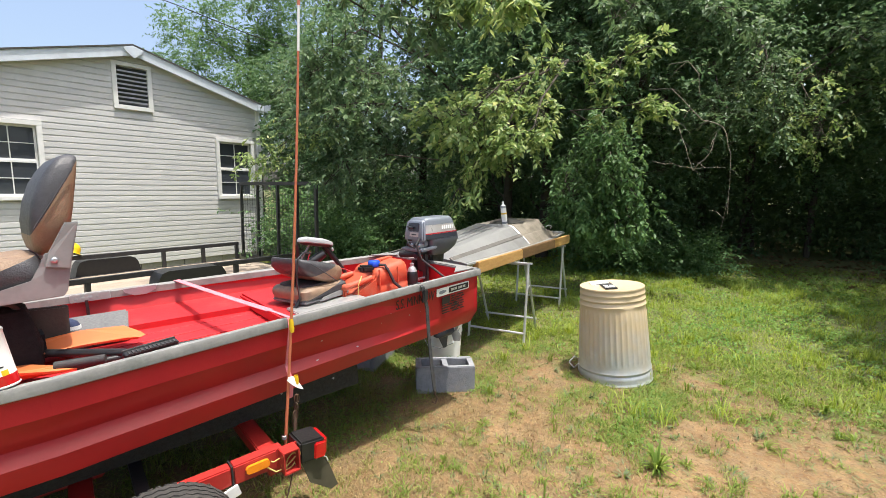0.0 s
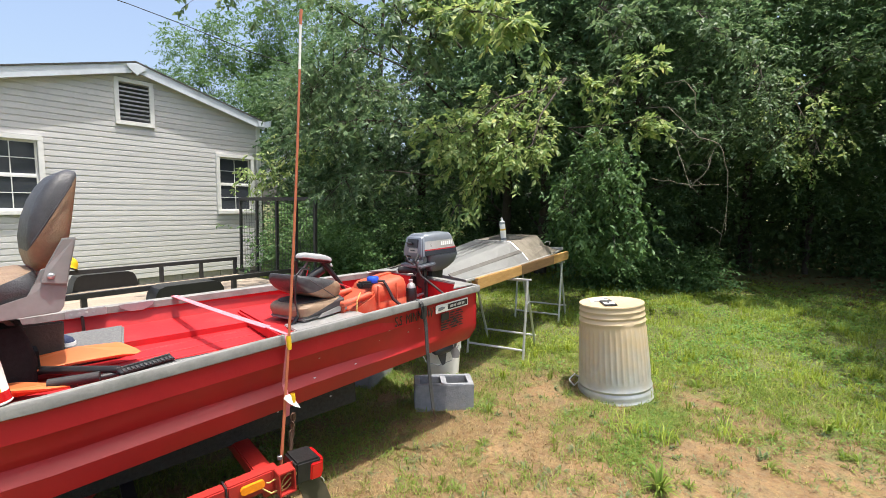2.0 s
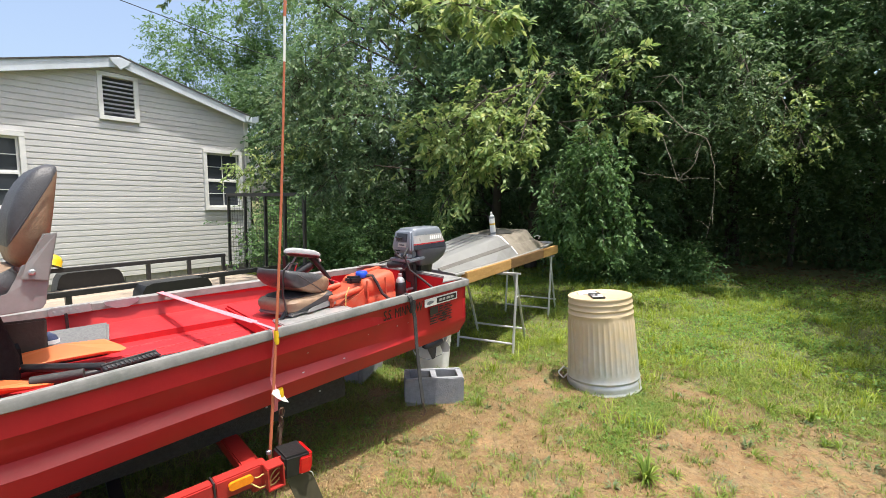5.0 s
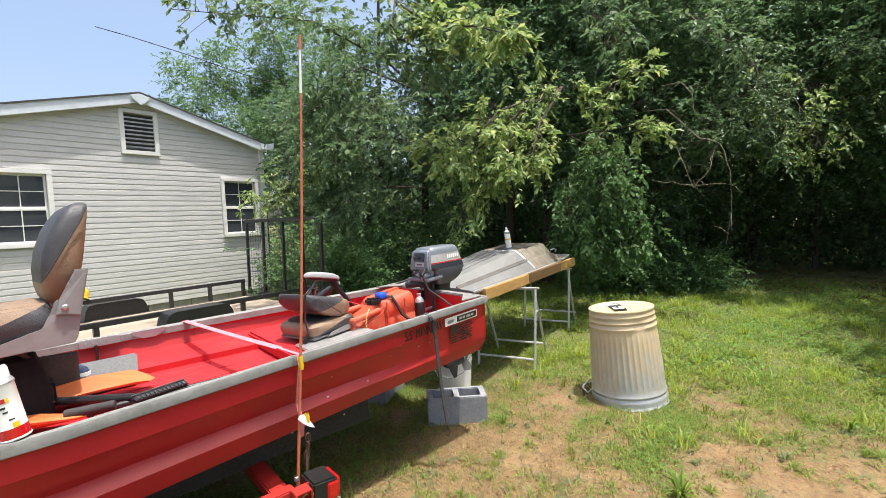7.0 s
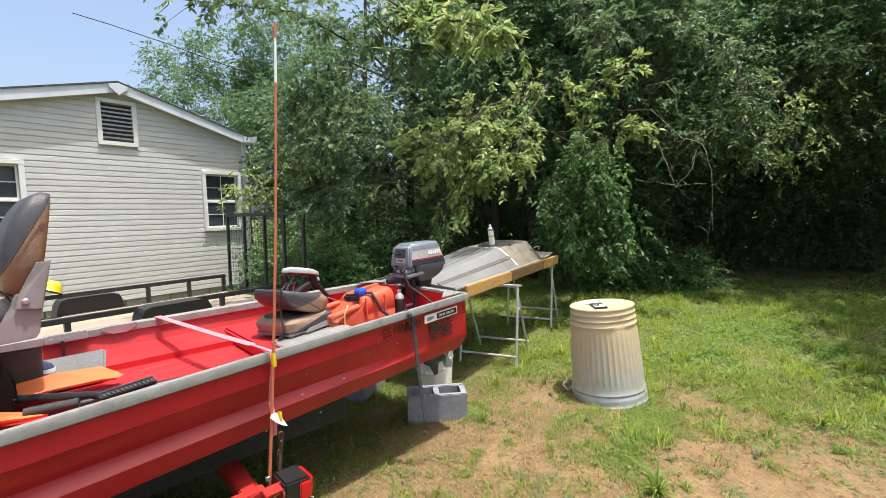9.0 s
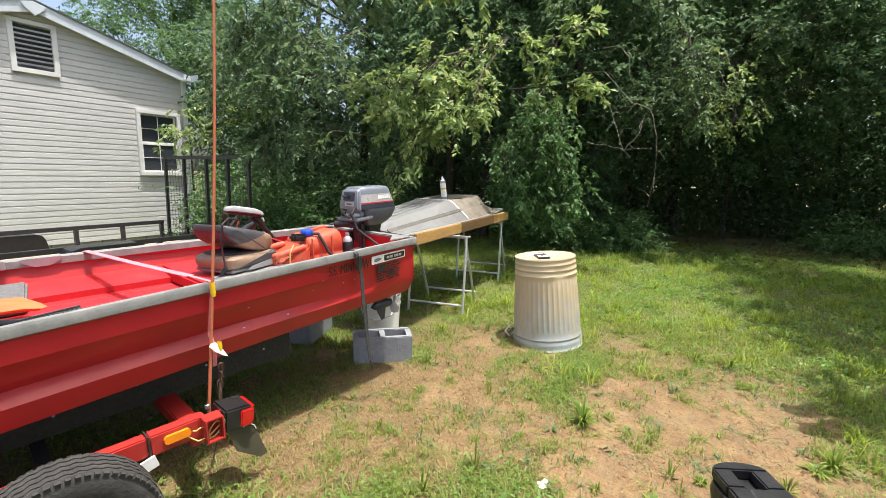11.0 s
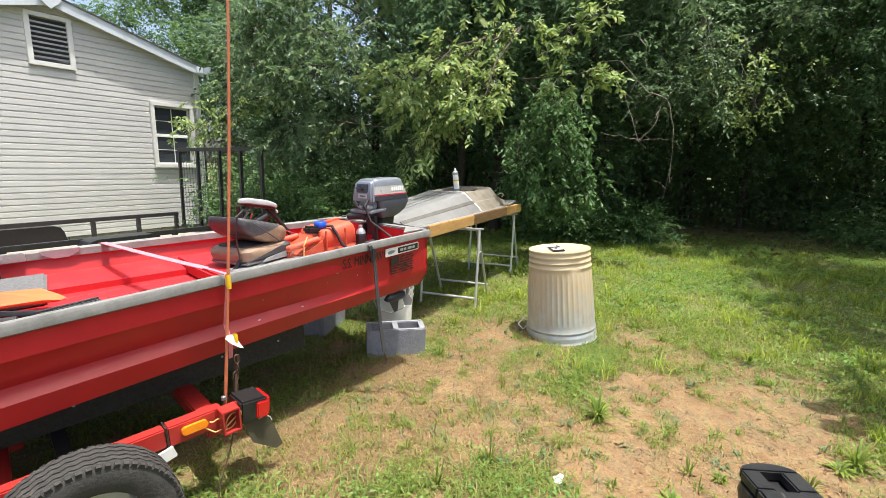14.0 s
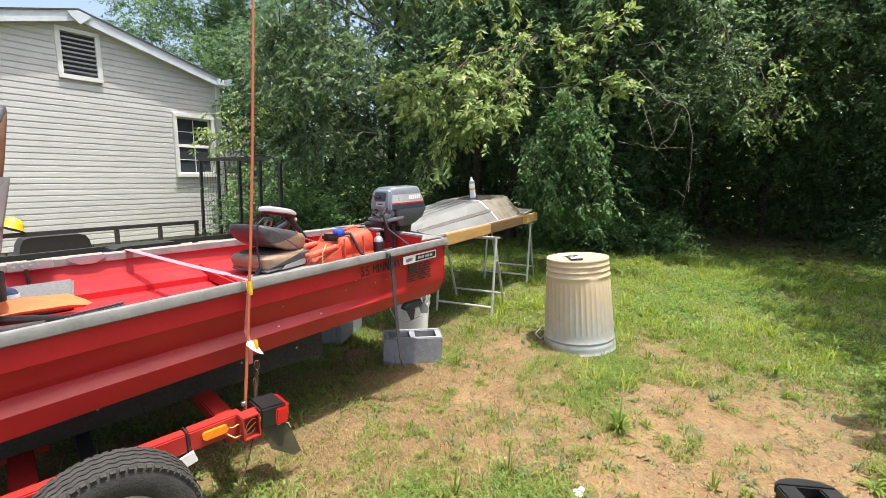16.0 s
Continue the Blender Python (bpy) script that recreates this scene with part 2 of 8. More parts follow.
M["red_in"] = mat("red_inner_paint", (0.52, 0.022, 0.026), (0.46, 0.019, 0.024), 6, 0.55, spec=0.25, c=(0.42, 0.05, 0.045), cscale=4, cmin=0.6, cmax=0.8, bump=0.08, bscale=60)
M["alu"] = mat("weathered_aluminium", (0.50, 0.50, 0.49), (0.40, 0.40, 0.395), 9, 0.45, metal=0.65, c=(0.36, 0.35, 0.32), cscale=3, bump=0.1, bscale=40)
M["gunwale"] = mat("dull_aluminium_edge", (0.255, 0.25, 0.235), (0.19, 0.187, 0.178), 14, 0.62, metal=0.08, spec=0.3, c=(0.12, 0.13, 0.115), cscale=8, cmin=0.5, cmax=0.8, bump=0.1, bscale=60)
M["jon"] = mat("oxidised_boat_aluminium", (0.36, 0.36, 0.355), (0.29, 0.29, 0.285), 2.2, 0.45, metal=0.6, c=(0.25, 0.24, 0.21), cscale=1.7, cmin=0.55, cmax=0.8, bump=0.08, bscale=9)
M["jon_dirty"] = mat("soiled_boat_aluminium", (0.25, 0.22, 0.175), (0.18, 0.155, 0.12), 6, 0.6, metal=0.15, c=(0.14, 0.12, 0.09), cscale=3, cmin=0.55, cmax=0.7, bump=0.1)
# dark tone painted for the shade under the strake's pressed lip
M["jon_lip_shade"] = mat("shade_dark_strake_aluminium", (0.15, 0.14, 0.125), (0.10, 0.095, 0.085), 8, 0.6, metal=0.3, bump=0.1)
M["sealant"] = mat("black_sealant", (0.025, 0.024, 0.022), (0.04, 0.038, 0.035), 12, 0.55, bump=0.3, bscale=50)
M["wood"] = mat("yellow_timber", (0.50, 0.30, 0.10), (0.40, 0.22, 0.07), 7, 0.7, c=(0.30, 0.16, 0.06), cscale=2, bump=0.2, bscale=30, stretch=(1, 8, 8))
M["deck"] = mat("weathered_deck_board", (0.35, 0.285, 0.215), (0.27, 0.22, 0.165), 9, 0.85, c=(0.26, 0.2, 0.14), cscale=2, bump=0.25, bscale=40, stretch=(1, 9, 9), rand=0.12)
M["galv"] = mat("galvanised_steel", (0.46, 0.48, 0.50), (0.36, 0.38, 0.41), 14, 0.42, metal=0.75, c=(0.30, 0.31, 0.32), cscale=5, bump=0.05)
M["steel_pipe"] = mat("dull_steel_pipe", (0.62, 0.62, 0.61), (0.52, 0.52, 0.51), 16, 0.42, metal=0.4, c=(0.30, 0.25, 0.2), cscale=8, cmin=0.6, cmax=0.8)
M["black_steel"] = mat("black_painted_steel", (0.018, 0.018, 0.02), (0.028, 0.026, 0.026), 20, 0.42, c=(0.06, 0.045, 0.035), cscale=8, cmin=0.66, cmax=0.8, bump=0.1)
M["black_rub"] = mat("black_rubber", (0.022, 0.022, 0.023), (0.035, 0.034, 0.033), 30, 0.75, c=(0.09, 0.08, 0.065), cscale=9, cmin=0.6, cmax=0.85, bump=0.2, bscale=120)
M["tyre"] = mat("dusty_tyre_rubber", (0.045, 0.042, 0.038), (0.030, 0.028, 0.025), 24, 0.9, c=(0.095, 0.080, 0.062), cscale=7, cmin=0.55, cmax=0.8, bump=0.3, bscale=120)
M["black_pl"] = mat("black_plastic", (0.012, 0.012, 0.013), (0.018, 0.018, 0.018), 22, 0.38, c=(0.045, 0.042, 0.038), cscale=9, cmin=0.66, cmax=0.85, bump=0.12, bscale=120)
M["bunk"] = mat("black_carpet_board", (0.045, 0.045, 0.040), (0.030, 0.030, 0.026), 60, 0.95, bump=0.5, bscale=250)
M["red_steel"] = mat("red_trailer_paint", (0.42, 0.028, 0.022), (0.35, 0.024, 0.02), 6, 0.42, c=(0.20, 0.04, 0.025), cscale=6, cmin=0.58, cmax=0.75, bump=0.1)
M["amber"] = mat("amber_lens", (0.85, 0.26, 0.01), (0.75, 0.2, 0.01), 40, 0.2, coat=0.6)
M["red_lens"] = mat("red_lens", (0.55, 0.01, 0.012), (0.45, 0.008, 0.01), 40, 0.2, coat=0.6)
M["white_rim"] = mat("silver_wheel", (0.58, 0.59, 0.58), (0.50, 0.50, 0.49), 9, 0.4, metal=0.3, c=(0.34, 0.30, 0.25), cscale=9)
M["orange_rod"] = mat("orange_fibreglass", (0.50, 0.145, 0.070), (0.43, 0.12, 0.055), 14, 0.5)
M["white_pl"] = mat("white_plastic", (0.78, 0.77, 0.74), (0.70, 0.69, 0.66), 8, 0.4, c=(0.5, 0.46, 0.4), cscale=5, cmin=0.6, cmax=0.85)
M["pink"] = mat("faded_red_strap", (0.70, 0.22, 0.25), (0.62, 0.17, 0.20), 30, 0.8, bump=0.3, bscale=300)
M["strap"] = mat("dark_webbing", (0.055, 0.055, 0.055), (0.035, 0.035, 0.035), 60, 0.85, bump=0.4, bscale=300)
M["orange_pl"] = mat("orange_tank_plastic", (0.50, 0.085, 0.036), (0.42, 0.068, 0.028), 7, 0.6, c=(0.46, 0.20, 0.12), cscale=7, cmin=0.5, cmax=0.75, bump=0.1, bscale=60)
M["blue_pl"] = mat("blue_cap_plastic", (0.02, 0.09, 0.62), (0.015, 0.07, 0.5), 14, 0.35)
M["vinyl_blk"] = mat("charcoal_vinyl", (0.052, 0.052, 0.056), (0.038, 0.038, 0.041), 30, 0.5, bump=0.25, bscale=160)
M["vinyl_tan"] = mat("tan_vinyl", (0.255, 0.172, 0.105), (0.20, 0.13, 0.082), 18, 0.5, bump=0.25, bscale=160)
M["seat_pl"] = mat("grey_seat_plastic", (0.235, 0.232, 0.225), (0.195, 0.192, 0.186), 12, 0.5, c=(0.22, 0.2, 0.18), cscale=6, cmin=0.62, cmax=0.8)
M["cowl"] = mat("gunmetal_cowl", (0.19, 0.21, 0.24), (0.165, 0.185, 0.21), 9, 0.38, metal=0.2, coat=0.2)
M["cowl_mid"] = mat("blue_grey_motor_paint", (0.085, 0.097, 0.12), (0.07, 0.08, 0.10), 12, 0.4, coat=0.2)
M["cowl_dark"] = mat("dark_motor_paint", (0.032, 0.037, 0.050), (0.024, 0.028, 0.040), 12, 0.4, coat=0.2)
M["silver_band"] = mat("silver_decal", (0.46, 0.45, 0.43), (0.41, 0.40, 0.38), 12, 0.3, metal=0.3)
M["silver_pl"] = mat("silver_grey_plastic", (0.38, 0.39, 0.39), (0.32, 0.33, 0.33), 14, 0.4, c=(0.3, 0.29, 0.27), cscale=8, cmin=0.6, cmax=0.8)
M["text_black"] = mat("black_lettering", (0.015, 0.012, 0.012), (0.02, 0.016, 0.015), 30, 0.5)
M["text_white"] = mat("white_lettering", (0.8, 0.8, 0.78), (0.72, 0.72, 0.7), 30, 0.5)
M["red_line"] = mat("red_pinstripe", (0.5, 0.02, 0.03), None, 30, 0.4)
M["black_cloth"] = mat("black_fabric", (0.010, 0.010, 0.011), (0.016, 0.016, 0.017), 50, 0.95, bump=0.4, bscale=200, spec=0.2)
M["carpet"] = mat("grey_boat_carpet", (0.165, 0.165, 0.16), (0.11, 0.112, 0.115), 60, 0.95, c=(0.07, 0.085, 0.12), cscale=3, bump=0.6, bscale=260)
M["paddle"] = mat("orange_paddle_plastic", (0.62, 0.175, 0.055), (0.54, 0.145, 0.045), 5, 0.42, c=(0.6, 0.22, 0.09), cscale=4, cmin=0.6, cmax=0.85)
M["brown"] = mat("brown_case", (0.050, 0.036, 0.026), (0.036, 0.026, 0.019), 14, 0.5, bump=0.2)
M["yellow"] = mat("yellow_plastic", (0.78, 0.50, 0.02), (0.7, 0.42, 0.015), 10, 0.4)
M["cap_paint"] = mat("chalky_grey_paint", (0.225, 0.25, 0.262), (0.175, 0.196, 0.21), 4, 0.6, c=(0.30, 0.30, 0.28), cscale=2.6, cmin=0.5, cmax=0.75, bump=0.05)
M["bark"] = mat("dark_bark", (0.075, 0.06, 0.045), (0.045, 0.036, 0.028), 9, 0.95, bump=0.9, bscale=30, stretch=(1, 1, 0.25))
M["twig"] = mat("pale_dead_twig", (0.27, 0.23, 0.18), (0.2, 0.165, 0.125), 20, 0.9)
M["mesh_wire"] = mat("dull_wire", (0.10, 0.10, 0.10), (0.07, 0.07, 0.07), 30, 0.5, metal=0.5)
M["wire_yel"] = mat("yellowed_wire", (0.55, 0.40, 0.14), (0.5, 0.34, 0.1), 30, 0.6)
M["chain"] = mat("rusty_chain", (0.14, 0.08, 0.05), (0.09, 0.06, 0.045), 40, 0.6, metal=0.6)


def can_material():
    """Galvanised sheet with a sun-bleached ochre film that thins out towards one rim."""
    m = mat("stained_galvanised_can", (0.56, 0.57, 0.56), (0.44, 0.455, 0.455), 10, 0.45, metal=0.45, bump=0.05)
    nt = m.node_tree
    bs = nt.nodes["Principled BSDF"]
    N, L = nt.nodes.new, nt.links.new
    old = bs.inputs["Base Color"].links[0].from_socket
    tc, sp, ns = N("ShaderNodeTexCoord"), N("ShaderNodeSeparateXYZ"), N("ShaderNodeTexNoise")
    ns.inputs["Scale"].default_value, ns.inputs["Detail"].default_value = 9, 6
    L(tc.outputs["Object"], sp.inputs[0])
    L(tc.outputs["Object"], ns.inputs["Vector"])
    ma = N("ShaderNodeMath")
    ma.operation = "MULTIPLY_ADD"
    ma.inputs[1].default_value = 0.5
    L(ns.outputs[0], ma.inputs[0])
    L(sp.outputs["Z"], ma.inputs[2])
    r = N("ShaderNodeMapRange")
    r.inputs[1].default_value, r.inputs[2].default_value, r.inputs[4].default_value = 0.33, 0.72, 0.9
    L(ma.outputs[0], r.inputs[0])
    mx = N("ShaderNodeMix")
    mx.data_type = "RGBA"
    mx.inputs[7].default_value = (0.60, 0.46, 0.265, 1)
    L(r.outputs[0], mx.inputs[0])
    L(old, mx.inputs[6])
    L(mx.outputs[2], bs.inputs["Base Color"])
    mm = N("ShaderNodeMapRange")
    mm.inputs[3].default_value, mm.inputs[4].default_value = 0.5, 0.05
    L(r.outputs[0], mm.inputs[0])
    L(mm.outputs[0], bs.inputs["Metallic"])
    return m


M["can"] = can_material()


def ground_material():
    """Sandy clay with straw, thin turf and leaf mould, all by noise."""
    m = mat("clay_and_turf", (0.205, 0.114, 0.046), (0.145, 0.077, 0.031), 9, 0.95, c=(0.25, 0.150, 0.066), cscale=2.2, cmin=0.48, cmax=0.62, bump=1.0, bscale=38)
    nt = m.node_tree
    bs = nt.nodes["Principled BSDF"]
    N, L = nt.nodes.new, nt.links.new
    out = bs.inputs["Base Color"].links[0].from_socket
    tc = N("ShaderNodeTexCoord")

    def layer(out, col, scale, lo, hi, amount=1.0, extra=None):
        n = N("ShaderNodeTexNoise")
        n.inputs["Scale"].default_value, n.inputs["Detail"].default_value, n.inputs["Roughness"].default_value = scale, 8, 0.72
        L(tc.outputs["Object"], n.inputs["Vector"])
        v = n.outputs[0]
        if extra:
            ad = N("ShaderNodeMath")
            L(v, ad.inputs[0])
            L(extra, ad.inputs[1])
            v = ad.outputs[0]
        r = N("ShaderNodeMapRange")
        r.inputs[1].default_value, r.inputs[2].default_value, r.inputs[4].default_value = lo, hi, amount
        L(v, r.inputs[0])
        x = N("ShaderNodeMix")
        x.data_type = "RGBA"
        x.inputs[7].default_value = (*col, 1)
        L(r.outputs[0], x.inputs[0])
        L(out, x.inputs[6])
        return x.outputs[2]

    # turf thickens away from the worn patch
    vm = N("ShaderNodeVectorMath")
    vm.operation = "DISTANCE"
    vm.inputs[1].default_value = (1.9, 0.5, 0)
    L(tc.outputs["Object"], vm.inputs[0])
    far = N("ShaderNodeMapRange")
    far.inputs[1].default_value, far.inputs[2].default_value, far.inputs[3].default_value, far.inputs[4].default_value = 0.9, 3.0, -0.13, 0.22
    L(vm.outputs["Value"], far.inputs[0])
    out = layer(out, (0.235, 0.165, 0.074), 12, 0.46, 0.60, 0.75)
    out = layer(out, (0.175, 0.12, 0.062), 3.3, 0.50, 0.64, 0.75)
    out = layer(out, (0.16, 0.115, 0.06), 27, 0.50, 0.60, 0.7)
    out = layer(out, (0.10, 0.125, 0.032), 6, 0.46, 0.60, 0.9, far.outputs[0])
    out = layer(out, (0.10, 0.066, 0.036), 55, 0.54, 0.62, 0.9)
    out = layer(out, (0.30, 0.215, 0.11), 90, 0.56, 0.63, 0.7)
    out = layer(out, (0.085, 0.058, 0.032), 140, 0.56, 0.62, 0.8)
    L(out, bs.inputs["Base Color"])
    return m


M["ground"] = ground_material()
M["grass"] = leaf_mat("grass_blades", [(0.105, 0.175, 0.034), (0.16, 0.235, 0.05), (0.235, 0.29, 0.07), (0.125, 0.20, 0.04), (0.19, 0.26, 0.055), (0.33, 0.30, 0.11)], 0.5, 0.4, patch=(0.26, 0.22, 0.08), pscale=2.6, plo=0.56, phi=0.72, gloss=0.25)
M["lawn"] = leaf_mat("lawn_blades", [(0.15, 0.215, 0.032), (0.225, 0.31, 0.05), (0.32, 0.385, 0.072), (0.18, 0.265, 0.04)], 0.5, 0.42, gloss=0.25, patch=(0.20, 0.24, 0.065), pscale=1.1, plo=0.54, phi=0.70)
M["straw"] = leaf_mat("dry_straw", [(0.29, 0.215, 0.088), (0.21, 0.15, 0.062), (0.37, 0.285, 0.135), (0.145, 0.105, 0.047), (0.26, 0.215, 0.085)], 0.7, 0.2, patch=(0.22, 0.18, 0.07), pscale=2.2)
M["clover"] = leaf_mat("ground_weeds", [(0.085, 0.18, 0.04), (0.13, 0.245, 0.055), (0.195, 0.315, 0.075), (0.10, 0.21, 0.048)], 0.5, 0.35, patch=(0.20, 0.26, 0.06), pscale=1.7, gloss=0.25)
M["weed"] = leaf_mat("weed_leaves", [(0.10, 0.17, 0.03), (0.16, 0.24, 0.045), (0.22, 0.29, 0.06)], 0.5, 0.4, gloss=0.2)
M["dead_stem"] = leaf_mat("dead_stems", [(0.10, 0.068, 0.034), (0.15, 0.105, 0.05), (0.19, 0.15, 0.07)], 0.8, 0.1)
M["grey_weed"] = leaf_mat("dusty_weed_leaves", [(0.10, 0.15, 0.065), (0.15, 0.19, 0.085), (0.12, 0.17, 0.065)], 0.6, 0.25)
# paler copy of the bough leaves: direct sun put into the colour
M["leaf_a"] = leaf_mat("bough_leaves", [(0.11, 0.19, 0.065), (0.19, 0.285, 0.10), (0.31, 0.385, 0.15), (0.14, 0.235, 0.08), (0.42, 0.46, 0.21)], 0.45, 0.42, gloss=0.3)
# darker copy of the same leaves: shade put into the colour
M["leaf_mid"] = leaf_mat("bough_leaves_shade_tone", [(0.068, 0.125, 0.058), (0.10, 0.17, 0.08), (0.15, 0.22, 0.108), (0.08, 0.145, 0.066), (0.20, 0.265, 0.14)], 0.45, 0.38, gloss=0.3)
M["leaf_wall"] = leaf_mat("tree_leaves", [(0.065, 0.13, 0.066), (0.098, 0.175, 0.086), (0.135, 0.215, 0.105), (0.075, 0.145, 0.070), (0.17, 0.25, 0.125)], 0.48, 0.42, gloss=0.25)
M["leaf_b"] = leaf_mat("vine_leaves", [(0.069, 0.146, 0.0545), (0.103, 0.196, 0.0714), (0.155, 0.252, 0.0974)], 0.45, 0.38, gloss=0.25)
M["leaf_c"] = leaf_mat("broad_leaves", [(0.075, 0.17, 0.06), (0.11, 0.215, 0.075), (0.15, 0.26, 0.085)], 0.45, 0.5, gloss=0.3)
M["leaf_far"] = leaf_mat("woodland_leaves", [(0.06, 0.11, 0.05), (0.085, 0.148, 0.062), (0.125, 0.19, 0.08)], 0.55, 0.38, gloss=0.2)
M["litter"] = leaf_mat("dead_leaves", [(0.16, 0.085, 0.04), (0.22, 0.13, 0.06), (0.12, 0.07, 0.04)], 0.8, 0.1)
# ---- ground ----
def ground_z(x, y):
    """The yard falls gently towards the house."""
    x, y = np.asarray(x, float), np.asarray(y, float)
    fall = -0.045 * np.clip(y - 3.2, 0, 7.5)
    bumps = 0.010 * np.sin(x * 2.1 + 0.6 * np.sin(y * 1.7)) * np.cos(y * 2.4 + 0.5) + 0.006 * np.sin(x * 6.3 + y * 4.1)
    near = np.clip(1 - (np.hypot(x - 3, y) - 12) / 20, 0, 1)
    return fall + bumps * near


def build_ground():
    ax = np.concatenate([-np.geomspace(900, 9, 14), np.linspace(-8, 16, 190), np.geomspace(17, 900, 14)])
    ay = np.concatenate([-np.geomspace(900, 11, 14), np.linspace(-10, 14, 190), np.geomspace(15, 900, 14)])
    X, Y = np.meshgrid(ax, ay)
    v = np.stack([X, Y, ground_z(X, Y)], -1).reshape(-1, 3)
    nx = len(ax)
    i = (np.arange(len(ay) - 1)[:, None] * nx + np.arange(nx - 1)[None]).ravel()
    g = raw("ground", v, np.stack([i, i + 1, i + nx + 1, i + nx], 1), M["ground"], smooth=True)
    tagged(g, "sandy clay yard with worn bare patches and thin grass", "ground", kind="structure")


build_ground()


def on_ground(x, y, dz=0.0):
    return (x, y, float(ground_z(x, y)) + dz)

# ---- house ----
HY = 9.98          # plane of the gable wall
HX0, HX1 = -0.25, 5.93
RIDGE_X, RIDGE_Z, SLOPE = 3.43, 3.83, 0.275
HZ0 = -0.10        # lower edge of the siding
COURSE = 0.102


EAVE_R, EAVE_L = RIDGE_Z - SLOPE * (HX1 - RIDGE_X), RIDGE_Z - SLOPE * (RIDGE_X - HX0)


def house_window(parent, x0, x1, z0, z1, cols):
    """A double-hung window with white trim, sashes, glazing bars and dark panes."""
    w = root("window", "white double-hung window with glazing bars and dark panes", "")
    del w["label"]
    w.parent = parent
    t = 0.075
    y = HY
    part("window_frame", box(x1 - x0, 0.06, t, ((x0 + x1) / 2, y - 0.028, z1 - t / 2), bev=0.006, bm=box(x1 - x0, 0.075, t, ((x0 + x1) / 2, y - 0.033, z0 + t / 2), bev=0.006,
         bm=box(t, 0.06, z1 - z0 - 2 * t, (x0 + t / 2, y - 0.028, (z0 + z1) / 2), bev=0.006, bm=box(t, 0.06, z1 - z0 - 2 * t, (x1 - t / 2, y - 0.028, (z0 + z1) / 2), bev=0.006)))), M["trim"], w)
    a0, a1, b0, b1 = x0 + t, x1 - t, z0 + t, z1 - t
    mid = (b0 + b1) / 2
    for k, (c0, c1) in enumerate(((b0, mid), (mid, b1))):
        yy = y + 0.012 + 0.022 * k
        s = 0.032
        b = box(a1 - a0, 0.022, s, ((a0 + a1) / 2, yy, c0 + s / 2))
        box(a1 - a0, 0.022, s, ((a0 + a1) / 2, yy, c1 - s / 2), bm=b)
        box(s, 0.022, c1 - c0 - 2 * s, (a0 + s / 2, yy, (c0 + c1) / 2), bm=b)
        box(s, 0.022, c1 - c0 - 2 * s, (a1 - s / 2, yy, (c0 + c1) / 2), bm=b)
        part("sash", b, M["trim"], w)
        b = bmesh.new()
        for i in range(1, cols):
            xx = a0 + s + (a1 - a0 - 2 * s) * i / cols
            box(0.014, 0.012, c1 - c0 - 2 * s, (xx, yy - 0.004, (c0 + c1) / 2), bm=b)
        box(a1 - a0 - 2 * s, 0.012, 0.014, ((a0 + a1) / 2, yy - 0.0035, (c0 + c1) / 2), bm=b)
        part("glazing_bar", b, M["trim"], w)
        part("pane", box(a1 - a0 - 2 * s, 0.005, c1 - c0 - 2 * s, ((a0 + a1) / 2, yy + 0.006, (c0 + c1) / 2)), M["pane"], w, "dark window pane")
    return w


